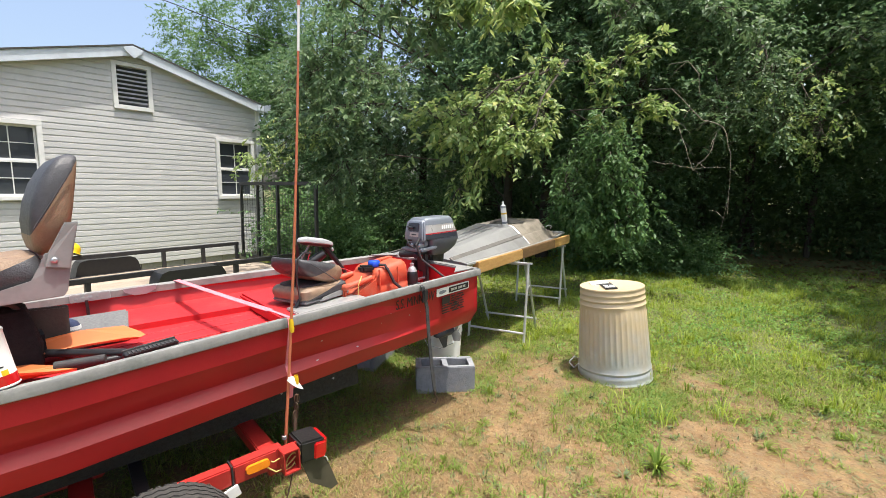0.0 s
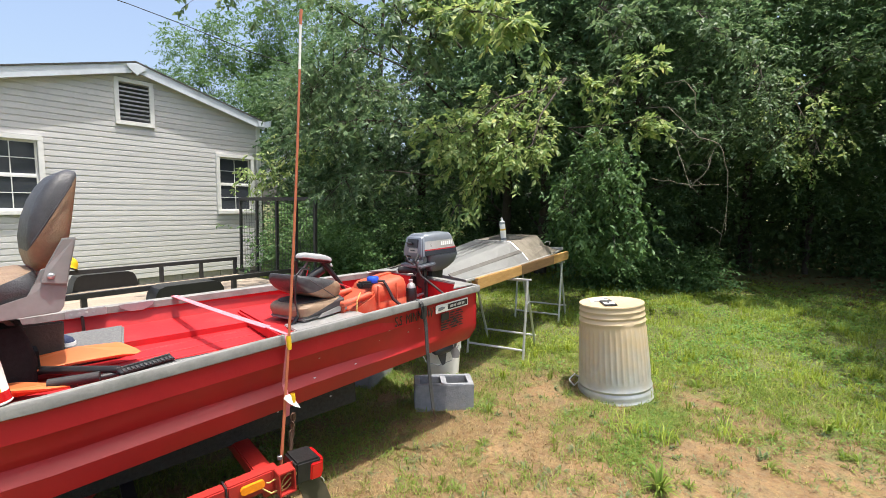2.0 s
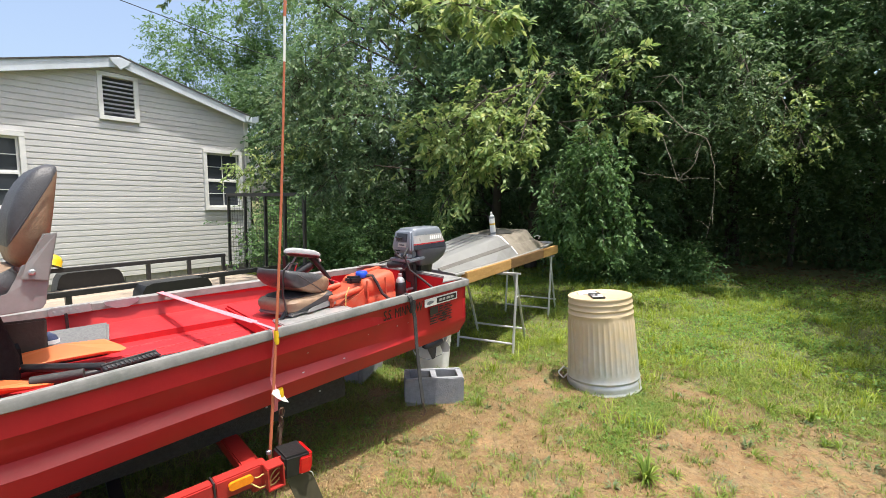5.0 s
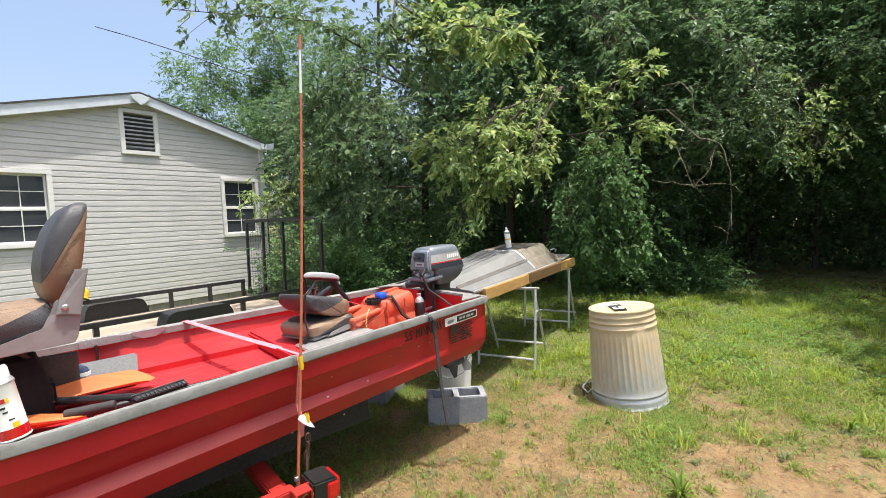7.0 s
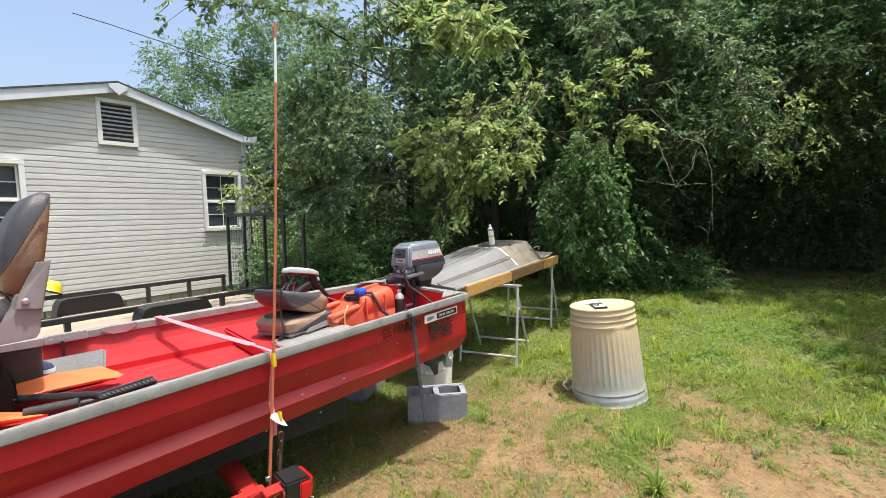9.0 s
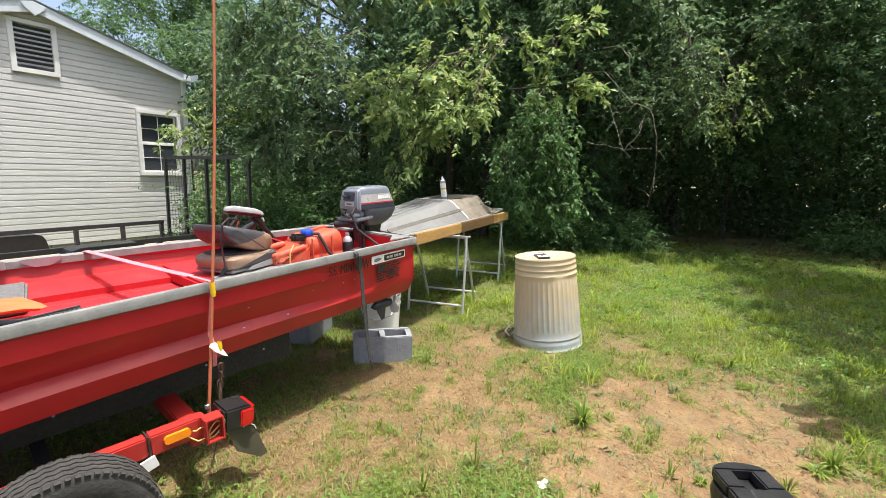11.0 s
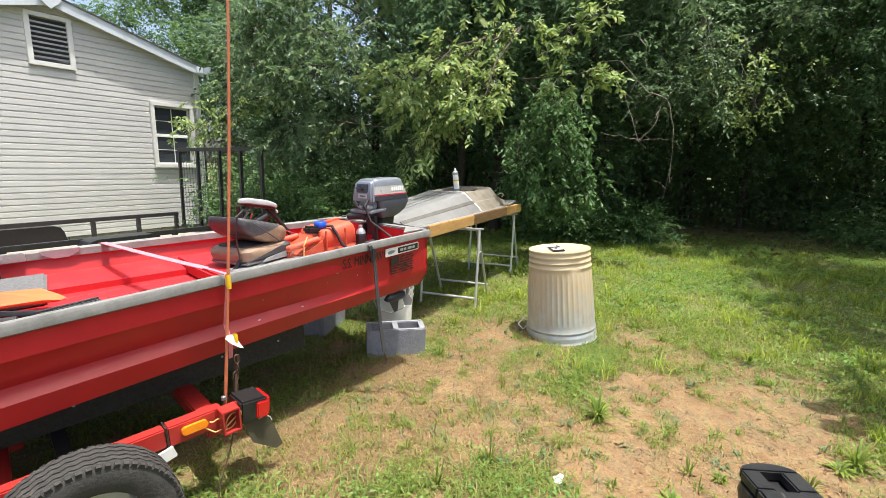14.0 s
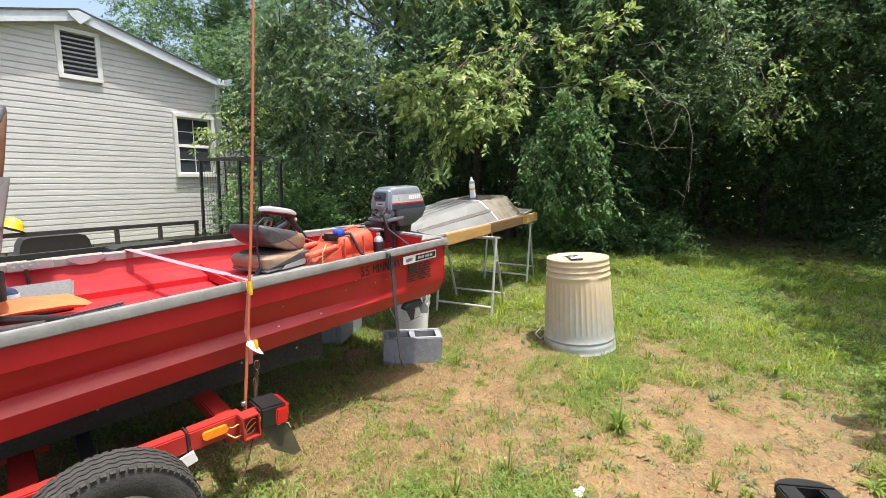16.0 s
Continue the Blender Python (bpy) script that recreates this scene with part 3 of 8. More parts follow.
def build_house():
    h = root("house", "single-storey house with pale grey vinyl siding and white trim", "house")
    wins = [(0.60, 2.05, 1.15, 2.44, 4), (4.91, 5.78, 1.14, 2.45, 2)]
    vent = (3.10, 3.75, 2.81, 3.66)
    # sheathing behind the boards, with holes where the windows are
    b = bmesh.new()
    cuts = sorted([HX0, HX1] + [c for w in wins for c in w[:2]])
    for x0, x1 in zip(cuts, cuts[1:]):
        hole = [w for w in wins if abs(w[0] - x0) < 1e-6]
        for z0, z1 in ([(HZ0 - 0.0, hole[0][2] + 0.03), (hole[0][3] - 0.03, 2.8)] if hole else [(HZ0, 2.8)]):
            box(x1 - x0, 0.1, z1 - z0, ((x0 + x1) / 2, HY + 0.07, (z0 + z1) / 2), bm=b)
    b2 = sheet([(HX0, 2.8), (HX1, 2.8), (HX1, EAVE_R), (RIDGE_X, RIDGE_Z), (HX0, EAVE_L)], 0.1)
    b2.transform(Matrix.Translation((0, HY + 0.12, 0)) @ pose(0, 0, 0, 90, 0, 0))
    join(b, b2)
    part("wall", b, M["siding"], h)
    back = box(0.1, 8.0, 3.2, (HX1 - 0.05, HY + 4.15, HZ0 + 1.6))
    box(0.1, 8.0, 3.2, (HX0 + 0.05, HY + 4.15, HZ0 + 1.6), bm=back)
    box(HX1 - HX0, 0.1, 3.2, ((HX0 + HX1) / 2, HY + 8.2, HZ0 + 1.6), bm=back)
    box(HX1 - HX0 - 0.2, 0.02, 3.0, ((HX0 + HX1) / 2, HY + 1.6, HZ0 + 1.6), bm=back)
    part("wall", back, M["siding"], h)
    # siding boards
    n = int((RIDGE_Z - HZ0) / COURSE) + 1
    for k in range(n):
        z0 = HZ0 + k * COURSE
        z1 = z0 + COURSE
        if z1 > RIDGE_Z - 0.03:
            break
        reach = lambda z: (RIDGE_Z - z + 0.012) / SLOPE
        left, right = (lambda z: max(HX0, RIDGE_X - reach(z))), (lambda z: min(HX1, RIDGE_X + reach(z)))
        spans = [(HX0, HX1)]
        for (w0, w1, v0, v1) in [w[:4] for w in wins] + [vent]:
            if z1 > v0 + 0.035 and z0 < v1 - 0.035:
                spans = [s for (p, q) in spans for s in ((p, min(q, w0 + 0.02)), (max(p, w1 - 0.02), q)) if s[1] - s[0] > 0.03]
        for (p, q) in spans:
            e = z1 + 0.004
            prof = [(HY + 0.03, z0), (HY - 0.009, z0), (HY - 0.010, z0 + 0.003), (HY - 0.0082, z0 + 0.078), (HY + 0.002, z0 + 0.086), (HY + 0.002, e), (HY + 0.03, e)]
            part("siding_board", loft([[(max(p, left(z)), y, z) for y, z in prof], [(min(q, right(z)), y, z) for y, z in prof]]), M["siding"], h)
    # corner post, foundation
    part("corner_trim", box(0.09, 0.09, EAVE_R - HZ0, (HX1 - 0.02, HY - 0.005, (EAVE_R + HZ0) / 2), bev=0.008), M["trim"], h)
    gz = -0.42
    x = HX0
    k = 0
    while x < HX1 - 0.05:
        w = min(0.395, HX1 - x)
        part("foundation_block", box(w - 0.01, 0.19, HZ0 - gz - 0.01, (x + w / 2, HY + 0.12, (HZ0 + gz) / 2 - 0.002), bev=0.008, seg=1), M["concrete"], h)
        x += 0.4
        k += 1
    # gable vent
    v = root("gable_vent", "", "")
    v.parent = h
    x0, x1, z0, z1 = vent
    t = 0.075
    b = box(x1 - x0, 0.05, t, ((x0 + x1) / 2, HY - 0.02, z1 - t / 2), bev=0.005)
    box(x1 - x0, 0.05, t, ((x0 + x1) / 2, HY - 0.02, z0 + t / 2), bev=0.005, bm=b)
    box(t, 0.05, z1 - z0 - 2 * t, (x0 + t / 2, HY - 0.02, (z0 + z1) / 2), bev=0.005, bm=b)
    box(t, 0.05, z1 - z0 - 2 * t, (x1 - t / 2, HY - 0.02, (z0 + z1) / 2), bev=0.005, bm=b)
    part("vent_frame", b, M["trim"], v)
    for k in range(9):
        zz = z0 + t + 0.035 + k * (z1 - z0 - 2 * t - 0.03) / 8.6
        part("slat", box(x1 - x0 - 2 * t, 0.052, 0.010, ((x0 + x1) / 2, HY + 0.004, zz), (-42, 0, 0)), M["dark_slat"], v)
    # roof: two slopes with an overhang in front, rake boards and soffit
    over, side = 0.15, 0.07
    for sgn, xe in ((1, HX1), (-1, HX0)):
        k = SLOPE
        eave = EAVE_R if sgn > 0 else EAVE_L
        xo = xe + sgn * side
        zr, zo = RIDGE_Z + 0.02, eave - k * side + 0.02
        b = loft([[(RIDGE_X, y, zr + 0.10), (xo, y, zo + 0.10), (xo, y, zo + 0.125), (RIDGE_X, y, zr + 0.125)] for y in (HY - over - 0.03, HY + 8.5)])
        part("roof", b, M["shingle"], h, "dark asphalt shingle roof slope")
        b = loft([[(RIDGE_X, y, zr - 0.075), (xo, y, zo - 0.075), (xo, y, zo + 0.098), (RIDGE_X, y, zr + 0.098)] for y in (HY - over - 0.012, HY - over + 0.012)])
        part("rake_board", b, M["fascia"], h, "white rake board with flaking paint")
        b = loft([[(RIDGE_X, y, zr), (xo, y, zo), (xo, y, zo + 0.02), (RIDGE_X, y, zr + 0.02)] for y in (HY - over + 0.014, HY + 0.06)])
        part("soffit", b, M["trim"], h)
        part("fascia", box(0.025, 8.9, 0.13, (xo + sgn * 0.014, HY + 4.05, zo + 0.045)), M["fascia"], h)
        part("eave_return", box(0.16, 0.03, 0.13, (xo - sgn * 0.09, HY - over - 0.03, zo + 0.045), bev=0.01), M["fascia"], h)
    peak = sheet([(-0.17, 0.055), (-0.13, -0.02), (-0.06, -0.05), (0.0, -0.13), (0.06, -0.05), (0.13, -0.02), (0.17, 0.055), (0.0, 0.105)], 0.035)
    peak.transform(pose(RIDGE_X, HY - over - 0.014, RIDGE_Z, 90, 0, 0))
    part("ridge_cap", bevel(peak, 0.010), M["fascia"], h, "weathered peak block where the rake boards meet")
    for w in wins:
        house_window(h, *w)


build_house()

# ---- trees ----
def sprays(rng, o, d, length, leaves, size, slim=0.42, droop=0.25, hang=0.35, even=0.6):
    """Leafy twigs from o along d: leaves stand off on both sides and crowd towards the hanging tip."""
    S = len(o)
    d = unit(d)
    t = ((np.arange(leaves) + 0.8) / leaves) ** even
    L = length[:, None, None]
    p = o[:, None] + d[:, None] * (t[None, :, None] * L)
    p[..., 2] -= (t[None] ** 2) * length[:, None] * droop
    side = unit(np.cross(d, np.array([0, 0, 1.0])) + 1e-4)
    sg = np.where(np.arange(leaves) % 2 == 0, 1, -1)[None, :, None]
    w = d[:, None] * 0.65 + side[:, None] * sg * 0.8 + rng.normal(0, 0.42, p.shape)
    w[..., 2] -= hang * 0.5
    n = np.array([0, 0, 1.0]) + rng.normal(0, 0.42, p.shape)
    ln = size * rng.uniform(0.6, 1.25, (S, leaves))
    return p.reshape(-1, 3), w.reshape(-1, 3), n.reshape(-1, 3), ln.ravel(), ln.ravel() * slim * rng.uniform(0.85, 1.2, S * leaves)


def crown_sprays(rng, blobs, count):
    """Clumps sit in the outer part of each blob, each with twigs that reach outwards; gaps stay between the clumps."""
    vol = np.array([b[3] * b[4] * b[5] for b in blobs]) ** 0.75
    O, D = [], []
    for b, share in zip(blobs, vol / vol.sum()):
        k = max(4, int(count * share / 16))
        v = unit(rng.normal(size=(k, 3)))
        r = rng.uniform(0.3, 1.0, (k, 1)) ** 0.5
        bump = 1 + 0.25 * np.sin(v[:, :1] * 5 + b[0]) * np.cos(v[:, 1:2] * 4 + b[1])
        c = np.array(b[:3]) + v * r * bump * np.array(b[3:6])
        o = np.repeat(c, 16, 0) + rng.normal(0, 0.16, (k * 16, 3))
        d = np.repeat(v, 16, 0) * 0.7 + rng.normal(0, 0.7, (k * 16, 3))
        d[:, 2] *= 0.6
        O.append(o), D.append(d)
    O, D = np.concatenate(O), np.concatenate(D)
    keep = O[:, 2] > ground_z(O[:, 0], O[:, 1]) + 0.08
    return O[keep], D[keep]


def tree(name, label, trunk, height, radius, blobs, count, size, leaf, seed, boughs=(), slim=0.52, per=7, roof=()):
    rng = np.random.default_rng(seed)
    x, y = trunk
    t = root(name, label, "tree" if name != "bush" else "bush", group="trees at the edge of the yard" if name == "tree" else "brush under the trees")
    z = float(ground_z(x, y))
    b = bmesh.new()
    pts = [(x + 0.08 * math.sin(3 * k + seed), y + 0.08 * math.cos(4 * k + seed), z - 0.05 + height * k) for k in np.linspace(0, 1, 9)]
    tube(pts, [radius * (1.25 if i == 0 else 1) * (1 - 0.085 * i) for i in range(9)], 10, bm=b)
    for q in blobs[::2]:
        s = pts[int(np.clip(q[2] / height * 8, 1, 6))]
        e = Vector(q[:3])
        def limb(p, q, r0, r1, wob):
            way = [p.lerp(q, u) + Vector(rng.normal(0, wob, 3)) * (1 - abs(2 * u - 1)) + Vector((0, 0, 0.25 * math.sin(math.pi * u))) for u in (0, 0.2, 0.4, 0.6, 0.8, 1)]
            tube(way, [r0 + (r1 - r0) * u for u in (0, 0.2, 0.4, 0.6, 0.8, 1)], 6, bm=b)
            return way
        way = limb(Vector(s), e, radius * 0.26, radius * 0.07, 0.12)
        for j in range(3):
            limb(way[2 + j % 2], e + Vector(rng.normal(0, 0.5, 3)) * max(q[3:6]) * 0.6, radius * 0.13, radius * 0.03, 0.08)
    sprigs = {}
    for bo in boughs:
        P = [Vector(p) for p in bo["way"]]
        tube(P, [bo.get("r", 0.03) * 0.5 * (1 - 0.85 * i / (len(P) - 1)) for i in range(len(P))], 7, bm=b)
        n = bo["n"]
        u = rng.uniform(bo.get("start", 0.3), 1.0, n) * (len(P) - 1)
        A = np.array(P)
        i = np.minimum(u.astype(int), len(P) - 2)
        f = (u - i)[:, None]
        base = A[i] * (1 - f) + A[i + 1] * f
        d = unit(A[i + 1] - A[i]) * 0.6 + rng.normal(0, 0.55, (n, 3)) * np.array([1, 1, 0.7])
        d[:, 2] -= bo.get("sag", 0.15)
        # twigs gather at a few knots along the bough, so that gaps stay between the tufts
        knots = rng.normal(0, 1, (max(3, n // 9), 3)) * bo.get("spread", 0.4) * 0.55
        o = base + knots[rng.integers(0, len(knots), n)] * (0.35 + 0.65 * rng.uniform(0, 1, (n, 1))) + unit(d) * 0.05
        for j in range(0, n, 3):
            tube([base[j], (base[j] + o[j]) / 2 + np.array([0, 0, 0.02]), o[j] + unit(d[j]) * 0.15], [0.006, 0.004, 0.002], 4, bm=b, caps=False)
        # flagged boughs take the leaf copy with sunlight in its colour
        sprigs.setdefault("leaf_a" if bo.get("sun_tint") else bo.get("leaf", "leaf_mid"), []).append((o, d, np.full(n, bo.get("size", 0.084))))
    part("trunk", b, M["bark"], t, smooth=True)
    O, D = crown_sprays(rng, blobs, count / per)
    ln = rng.uniform(0.22, 0.46, len(O)) * (size / 0.11) ** 0.5
    v, f = leaf_mesh(*sprays(rng, O, D, ln, per, size, slim))
    raw("crown", v, f, leaf, t)
    # coarse leaves above the view, added only to shade the tree below
    if roof:
        O, D = crown_sprays(rng, roof, 150)
        v, f = leaf_mesh(*sprays(rng, O, D, rng.uniform(0.4, 0.7, len(O)), 6, 0.21, 0.55))
        raw("upper_crown", v, f, leaf, t)
    words = {"leaf_a": "pale green leaves on the outer boughs, sunlight put into their colour", "leaf_mid": "mid green leaves on the outer boughs, shade put into their colour", "leaf_b": "fresh green leaves of a hanging vine"}
    for key, group in sprigs.items():
        if group:
            O, D, Z = (np.concatenate(q) for q in zip(*group))
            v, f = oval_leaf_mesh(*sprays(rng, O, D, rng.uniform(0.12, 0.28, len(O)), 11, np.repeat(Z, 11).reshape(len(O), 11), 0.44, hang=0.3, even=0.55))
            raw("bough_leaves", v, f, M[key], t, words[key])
    return t


EDGE = [(7.5, 10.6), (7.3, 8.6), (7.2, 6.8), (7.2, 5.2), (7.5, 3.7), (8.3, 2.5), (9.2, 1.2), (9.9, -0.6), (10.4, -2.6), (10.6, -4.8), (10.2, -7.2), (9.3, -9.8)]
BOUGHS = {
    1: [dict(way=[(7.4, 8.8, 3.4), (6.2, 8.6, 3.9), (5.4, 8.4, 3.3)], n=110, r=0.03, spread=0.5)],
    2: [dict(way=[(7.3, 7.0, 2.2), (6.0, 7.2, 2.6), (5.0, 7.4, 2.25), (4.35, 7.6, 1.75)], n=90, r=0.03, spread=0.35, sun_tint=1),
        dict(way=[(7.3, 7.0, 3.2), (5.8, 7.1, 3.5), (4.9, 7.2, 2.6)], n=130, r=0.03, spread=0.5)],
    3: [dict(way=[(7.6, 5.3, 3.0), (5.6, 5.4, 4.0), (3.9, 5.1, 4.05), (2.3, 5.5, 3.80)], n=150, r=0.05, spread=0.55),
        dict(way=[(7.4, 5.2, 2.6), (5.0, 4.75, 2.6), (4.2, 4.7, 2.5), (3.7, 4.75, 2.3)], n=120, r=0.035, spread=0.5),
        dict(way=[(7.3, 5.2, 1.9), (5.1, 5.0, 1.9), (4.3, 5.0, 1.75), (3.95, 5.0, 1.4)], n=100, r=0.03, spread=0.4),
        dict(way=[(6.6, 5.3, 3.6), (4.6, 5.0, 3.6), (3.95, 5.0, 3.1), (3.65, 5.1, 2.6)], n=120, r=0.03, spread=0.5),
        dict(way=[(6.1, 5.0, 3.6), (5.05, 4.8, 3.1), (4.4, 4.8, 2.9)], n=90, r=0.03, spread=0.5)],
    4: [dict(way=[(7.6, 3.8, 3.0), (6.05, 2.55, 3.1), (5.2, 2.7, 2.7), (4.5, 2.85, 2.2), (4.05, 3.05, 1.9)], n=130, r=0.045, spread=0.36, sun_tint=1),
        dict(way=[(5.4, 2.6, 2.85), (4.7, 2.75, 2.6), (4.3, 2.95, 2.2), (3.95, 3.25, 2.15)], n=100, r=0.03, spread=0.34, sun_tint=1),
        dict(way=[(5.2, 2.7, 2.7), (4.65, 2.65, 2.1), (4.35, 2.8, 1.75), (4.1, 3.0, 1.3)], n=50, r=0.025, spread=0.16, sag=0.5, sun_tint=1, size=0.08),
        dict(way=[(6.05, 2.55, 3.1), (5.1, 2.45, 2.45), (4.7, 2.35, 2.05), (4.4, 2.5, 1.9)], n=70, r=0.03, spread=0.26, sun_tint=1),
        dict(way=[(6.2, 4.4, 3.9), (4.0, 3.7, 3.9), (3.85, 3.05, 3.4), (3.8, 2.45, 3.2), (3.9, 2.0, 3.0)], n=85, r=0.04, spread=0.3, sun_tint=1, size=0.11),
        dict(way=[(4.0, 3.7, 3.9), (3.65, 3.45, 3.35), (3.85, 2.9, 3.0)], n=50, r=0.02, spread=0.28, size=0.11),
        dict(way=[(7.6, 3.8, 3.6), (5.6, 3.5, 4.1), (4.8, 3.1, 3.7)], n=90, r=0.035, spread=0.5)],
    5: [dict(way=[(8.2, 2.7, 2.4), (5.85, 2.4, 2.4), (5.35, 1.65, 2.3), (5.15, 1.15, 2.3)], n=36, r=0.028, spread=0.2, sun_tint=1, start=0.5),
        dict(way=[(8.3, 2.7, 3.3), (5.85, 2.2, 2.7), (5.35, 1.7, 2.8), (5.1, 1.35, 2.8)], n=40, r=0.028, spread=0.22, sun_tint=1, start=0.5),
        dict(way=[(5.4, 2.6, 2.85), (5.05, 2.45, 2.9), (4.9, 2.05, 2.75), (4.85, 1.9, 2.72)], n=9, r=0.014, spread=0.06, sun_tint=1, start=0.7),
        dict(way=[(8.2, 2.6, 3.0), (6.55, 2.25, 2.4), (6.25, 2.0, 1.85), (6.2, 1.85, 1.35), (6.2, 1.8, 1.0)], n=380, r=0.02, spread=0.38, sag=0.5, size=0.08, start=0.2, leaf="leaf_b"),
        dict(way=[(7.4, 3.0, 2.2), (6.25, 2.6, 1.5), (6.05, 2.35, 1.25), (6.0, 2.3, 1.0)], n=220, r=0.02, spread=0.36, sag=0.4, size=0.075, start=0.15, leaf="leaf_b"),
        dict(way=[(8.0, 2.9, 4.6), (5.95, 2.1, 3.9), (5.8, 1.65, 3.5), (5.55, 1.9, 3.3)], n=70, r=0.03, spread=0.35)],
    6: [dict(way=[(9.72, 1.51, 4.43), (8.21, 0.54, 3.51), (7.94, 0.32, 2.86), (7.88, 0.16, 2.27)], n=170, r=0.03, spread=0.6, size=0.07),
        dict(way=[(9.72, 1.40, 4.00), (8.32, 1.03, 2.81), (8.10, 0.76, 2.43), (7.88, 1.19, 2.48)], n=130, r=0.025, spread=0.5, size=0.075),
        dict(way=[(9.07, 1.51, 4.64), (6.80, 1.13, 3.89), (6.48, 0.92, 3.56), (6.43, 0.70, 3.35)], n=45, r=0.025, spread=0.25)],
    7: [dict(way=[(10.58, -0.65, 4.00), (8.37, 0.11, 3.02), (8.10, -0.16, 2.43), (8.05, -0.27, 2.11)], n=110, r=0.03, spread=0.6, size=0.07, sun_tint=1),
        dict(way=[(10.58, -0.65, 3.56), (9.50, -0.43, 3.89), (8.53, -0.65, 3.35)], n=80, r=0.03, spread=0.5)],
}


def build_trees():
    rng = np.random.default_rng(5)
    E = np.array(EDGE)
    for i in range(len(E)):
        tan = unit(E[min(i + 1, len(E) - 1)] - E[max(i - 1, 0)])
        out = np.array([tan[1], -tan[0]])
        if out[0] > 0:
            out = -out
        hollow, open_top = 6 <= i <= 9, i <= 3
        blobs, roof = [], []
        layers = ((0.7, -0.1, 0.75, 3), (1.9, 0.05, 0.85, 3), (3.0, 0.1, 0.95, 3), (4.2, 0.0, 1.05, 1 if open_top else 3), (5.2, -0.5, 1.15, 1 if open_top else 3))
        for z, o, r, n in layers:
            for k in range(n):
                a = rng.uniform(-1.25, 1.25)
                q = o + rng.normal(0, 0.28) - (2.3 if hollow and z < 1 else 1.7 if hollow and z < 2 else 2.8 if i in (3, 4) and z < 1 else 2.2 if i in (3, 4) and z < 2 else 0)
                c = E[i] + tan * a + out * q
                s = r * rng.uniform(0.75, 1.2)
                zz = z + rng.normal(0, 0.25) + (0.25 if hollow and 1 < z < 2 else 0)
                blobs.append((c[0], c[1], zz + float(ground_z(c[0], c[1])), s * rng.uniform(0.85, 1.1), s * rng.uniform(0.85, 1.1), s * rng.uniform(0.65, 0.95)))
        # unseen high crown added to lean over the yard's edge and shade below
        if 2 <= i < 10:
            for z, o, r, n in ((5.9, 1.1, 0.9, 0 if i < 9 else 2), (6.4, 0.2, 1.1, 0 if i < 4 or 6 <= i <= 8 else 2), (7.2, -1.8 if 6 <= i <= 8 else -0.8, 1.3, 1 if i < 4 else 3), (8.0, -2.0, 1.5, 2 if i < 5 else 3)):
                for k in range(n):
                    c = E[i] + tan * rng.uniform(-1.3, 1.3) + out * (o + rng.normal(0, 0.35))
                    s = r * rng.uniform(0.8, 1.2)
                    roof.append((c[0], c[1], z + rng.normal(0, 0.2), s, s, s * 0.55))
        trunk = E[i] - out * (4.2 if hollow else 1.3) + tan * rng.normal(0, 0.3)
        more = []
        for z, far, n in ((1.4, 0.4, 40), (2.2, 0.6, 50), (2.9, 0.7, 60), (3.6, 0.7, 60), (4.4, 0.5, 50)):
            if (hollow or i in (3, 4)) and z < 2.5:
                continue
            a = rng.uniform(-1.0, 1.0, 3)
            p = [E[i] + tan * a[0] * 0.6 - out * 0.9, E[i] + tan * a[1] + out * far * 0.5, E[i] + tan * a[2] * 1.2 + out * far * rng.uniform(0.8, 1.1)]
            more.append(dict(way=[(p[0][0], p[0][1], z), (p[1][0], p[1][1], z + 0.4), (p[2][0], p[2][1], z - 0.1)], n=n // 2 if i > 4 else n, r=0.025, spread=0.45))
        tree("tree", "tall broad-leaved tree in full summer leaf at the yard's edge", tuple(trunk), 7.5, 0.07 if hollow else 0.11, blobs, 18000, 0.09, M["leaf_wall"], 10 + i, list(BOUGHS.get(i, ())) + more, roof=roof)
    # a feathery tree behind the house
    blobs = [(6.3, 13.3, 5.5, 1.0, 1.0, 0.7), (7.4, 13.2, 5.9, 1.1, 1.1, 0.8), (6.9, 12.8, 4.5, 1.2, 1.1, 0.8), (8.3, 12.6, 4.9, 1.3, 1.2, 1.3), (7.3, 12.2, 3.4, 1.1, 1.1, 0.9), (8.6, 12.0, 6.6, 1.3, 1.3, 1.2), (5.9, 13.6, 4.4, 0.7, 0.8, 0.5)]
    tree("tree", "airy light green tree showing above the house roof", (8.0, 13.6), 6.5, 0.10, blobs, 34000, 0.11, M["leaf_b"], 33, slim=0.36)
    # vines and brush at the foot of the trees
    for i, (x, y, r, h) in enumerate([(6.7, 6.0, 0.8, 1.5), (7.9, 2.4, 0.5, 0.8), (6.6, 7.8, 0.8, 1.4), (6.6, 9.2, 0.7, 1.5), (9.6, -5.8, 0.9, 1.1), (9.0, -8.4, 1.1, 1.5), (8.6, 1.5, 0.5, 0.5), (10.6, -2.4, 0.8, 0.4), (4.35, 6.3, 0.32, 1.25), (4.5, 5.6, 0.3, 0.9)]):
        tree("bush", "dense tangle of vines and brush under the trees", (x, y), h * 0.8, 0.018, [(x, y, h * 0.5, r, r, h * 0.55), (x + 0.2, y - 0.3, h * 0.3, r * 0.8, r * 0.8, h * 0.4)], 6500, 0.07, M["leaf_b"], 60 + i, per=6, slim=0.52)
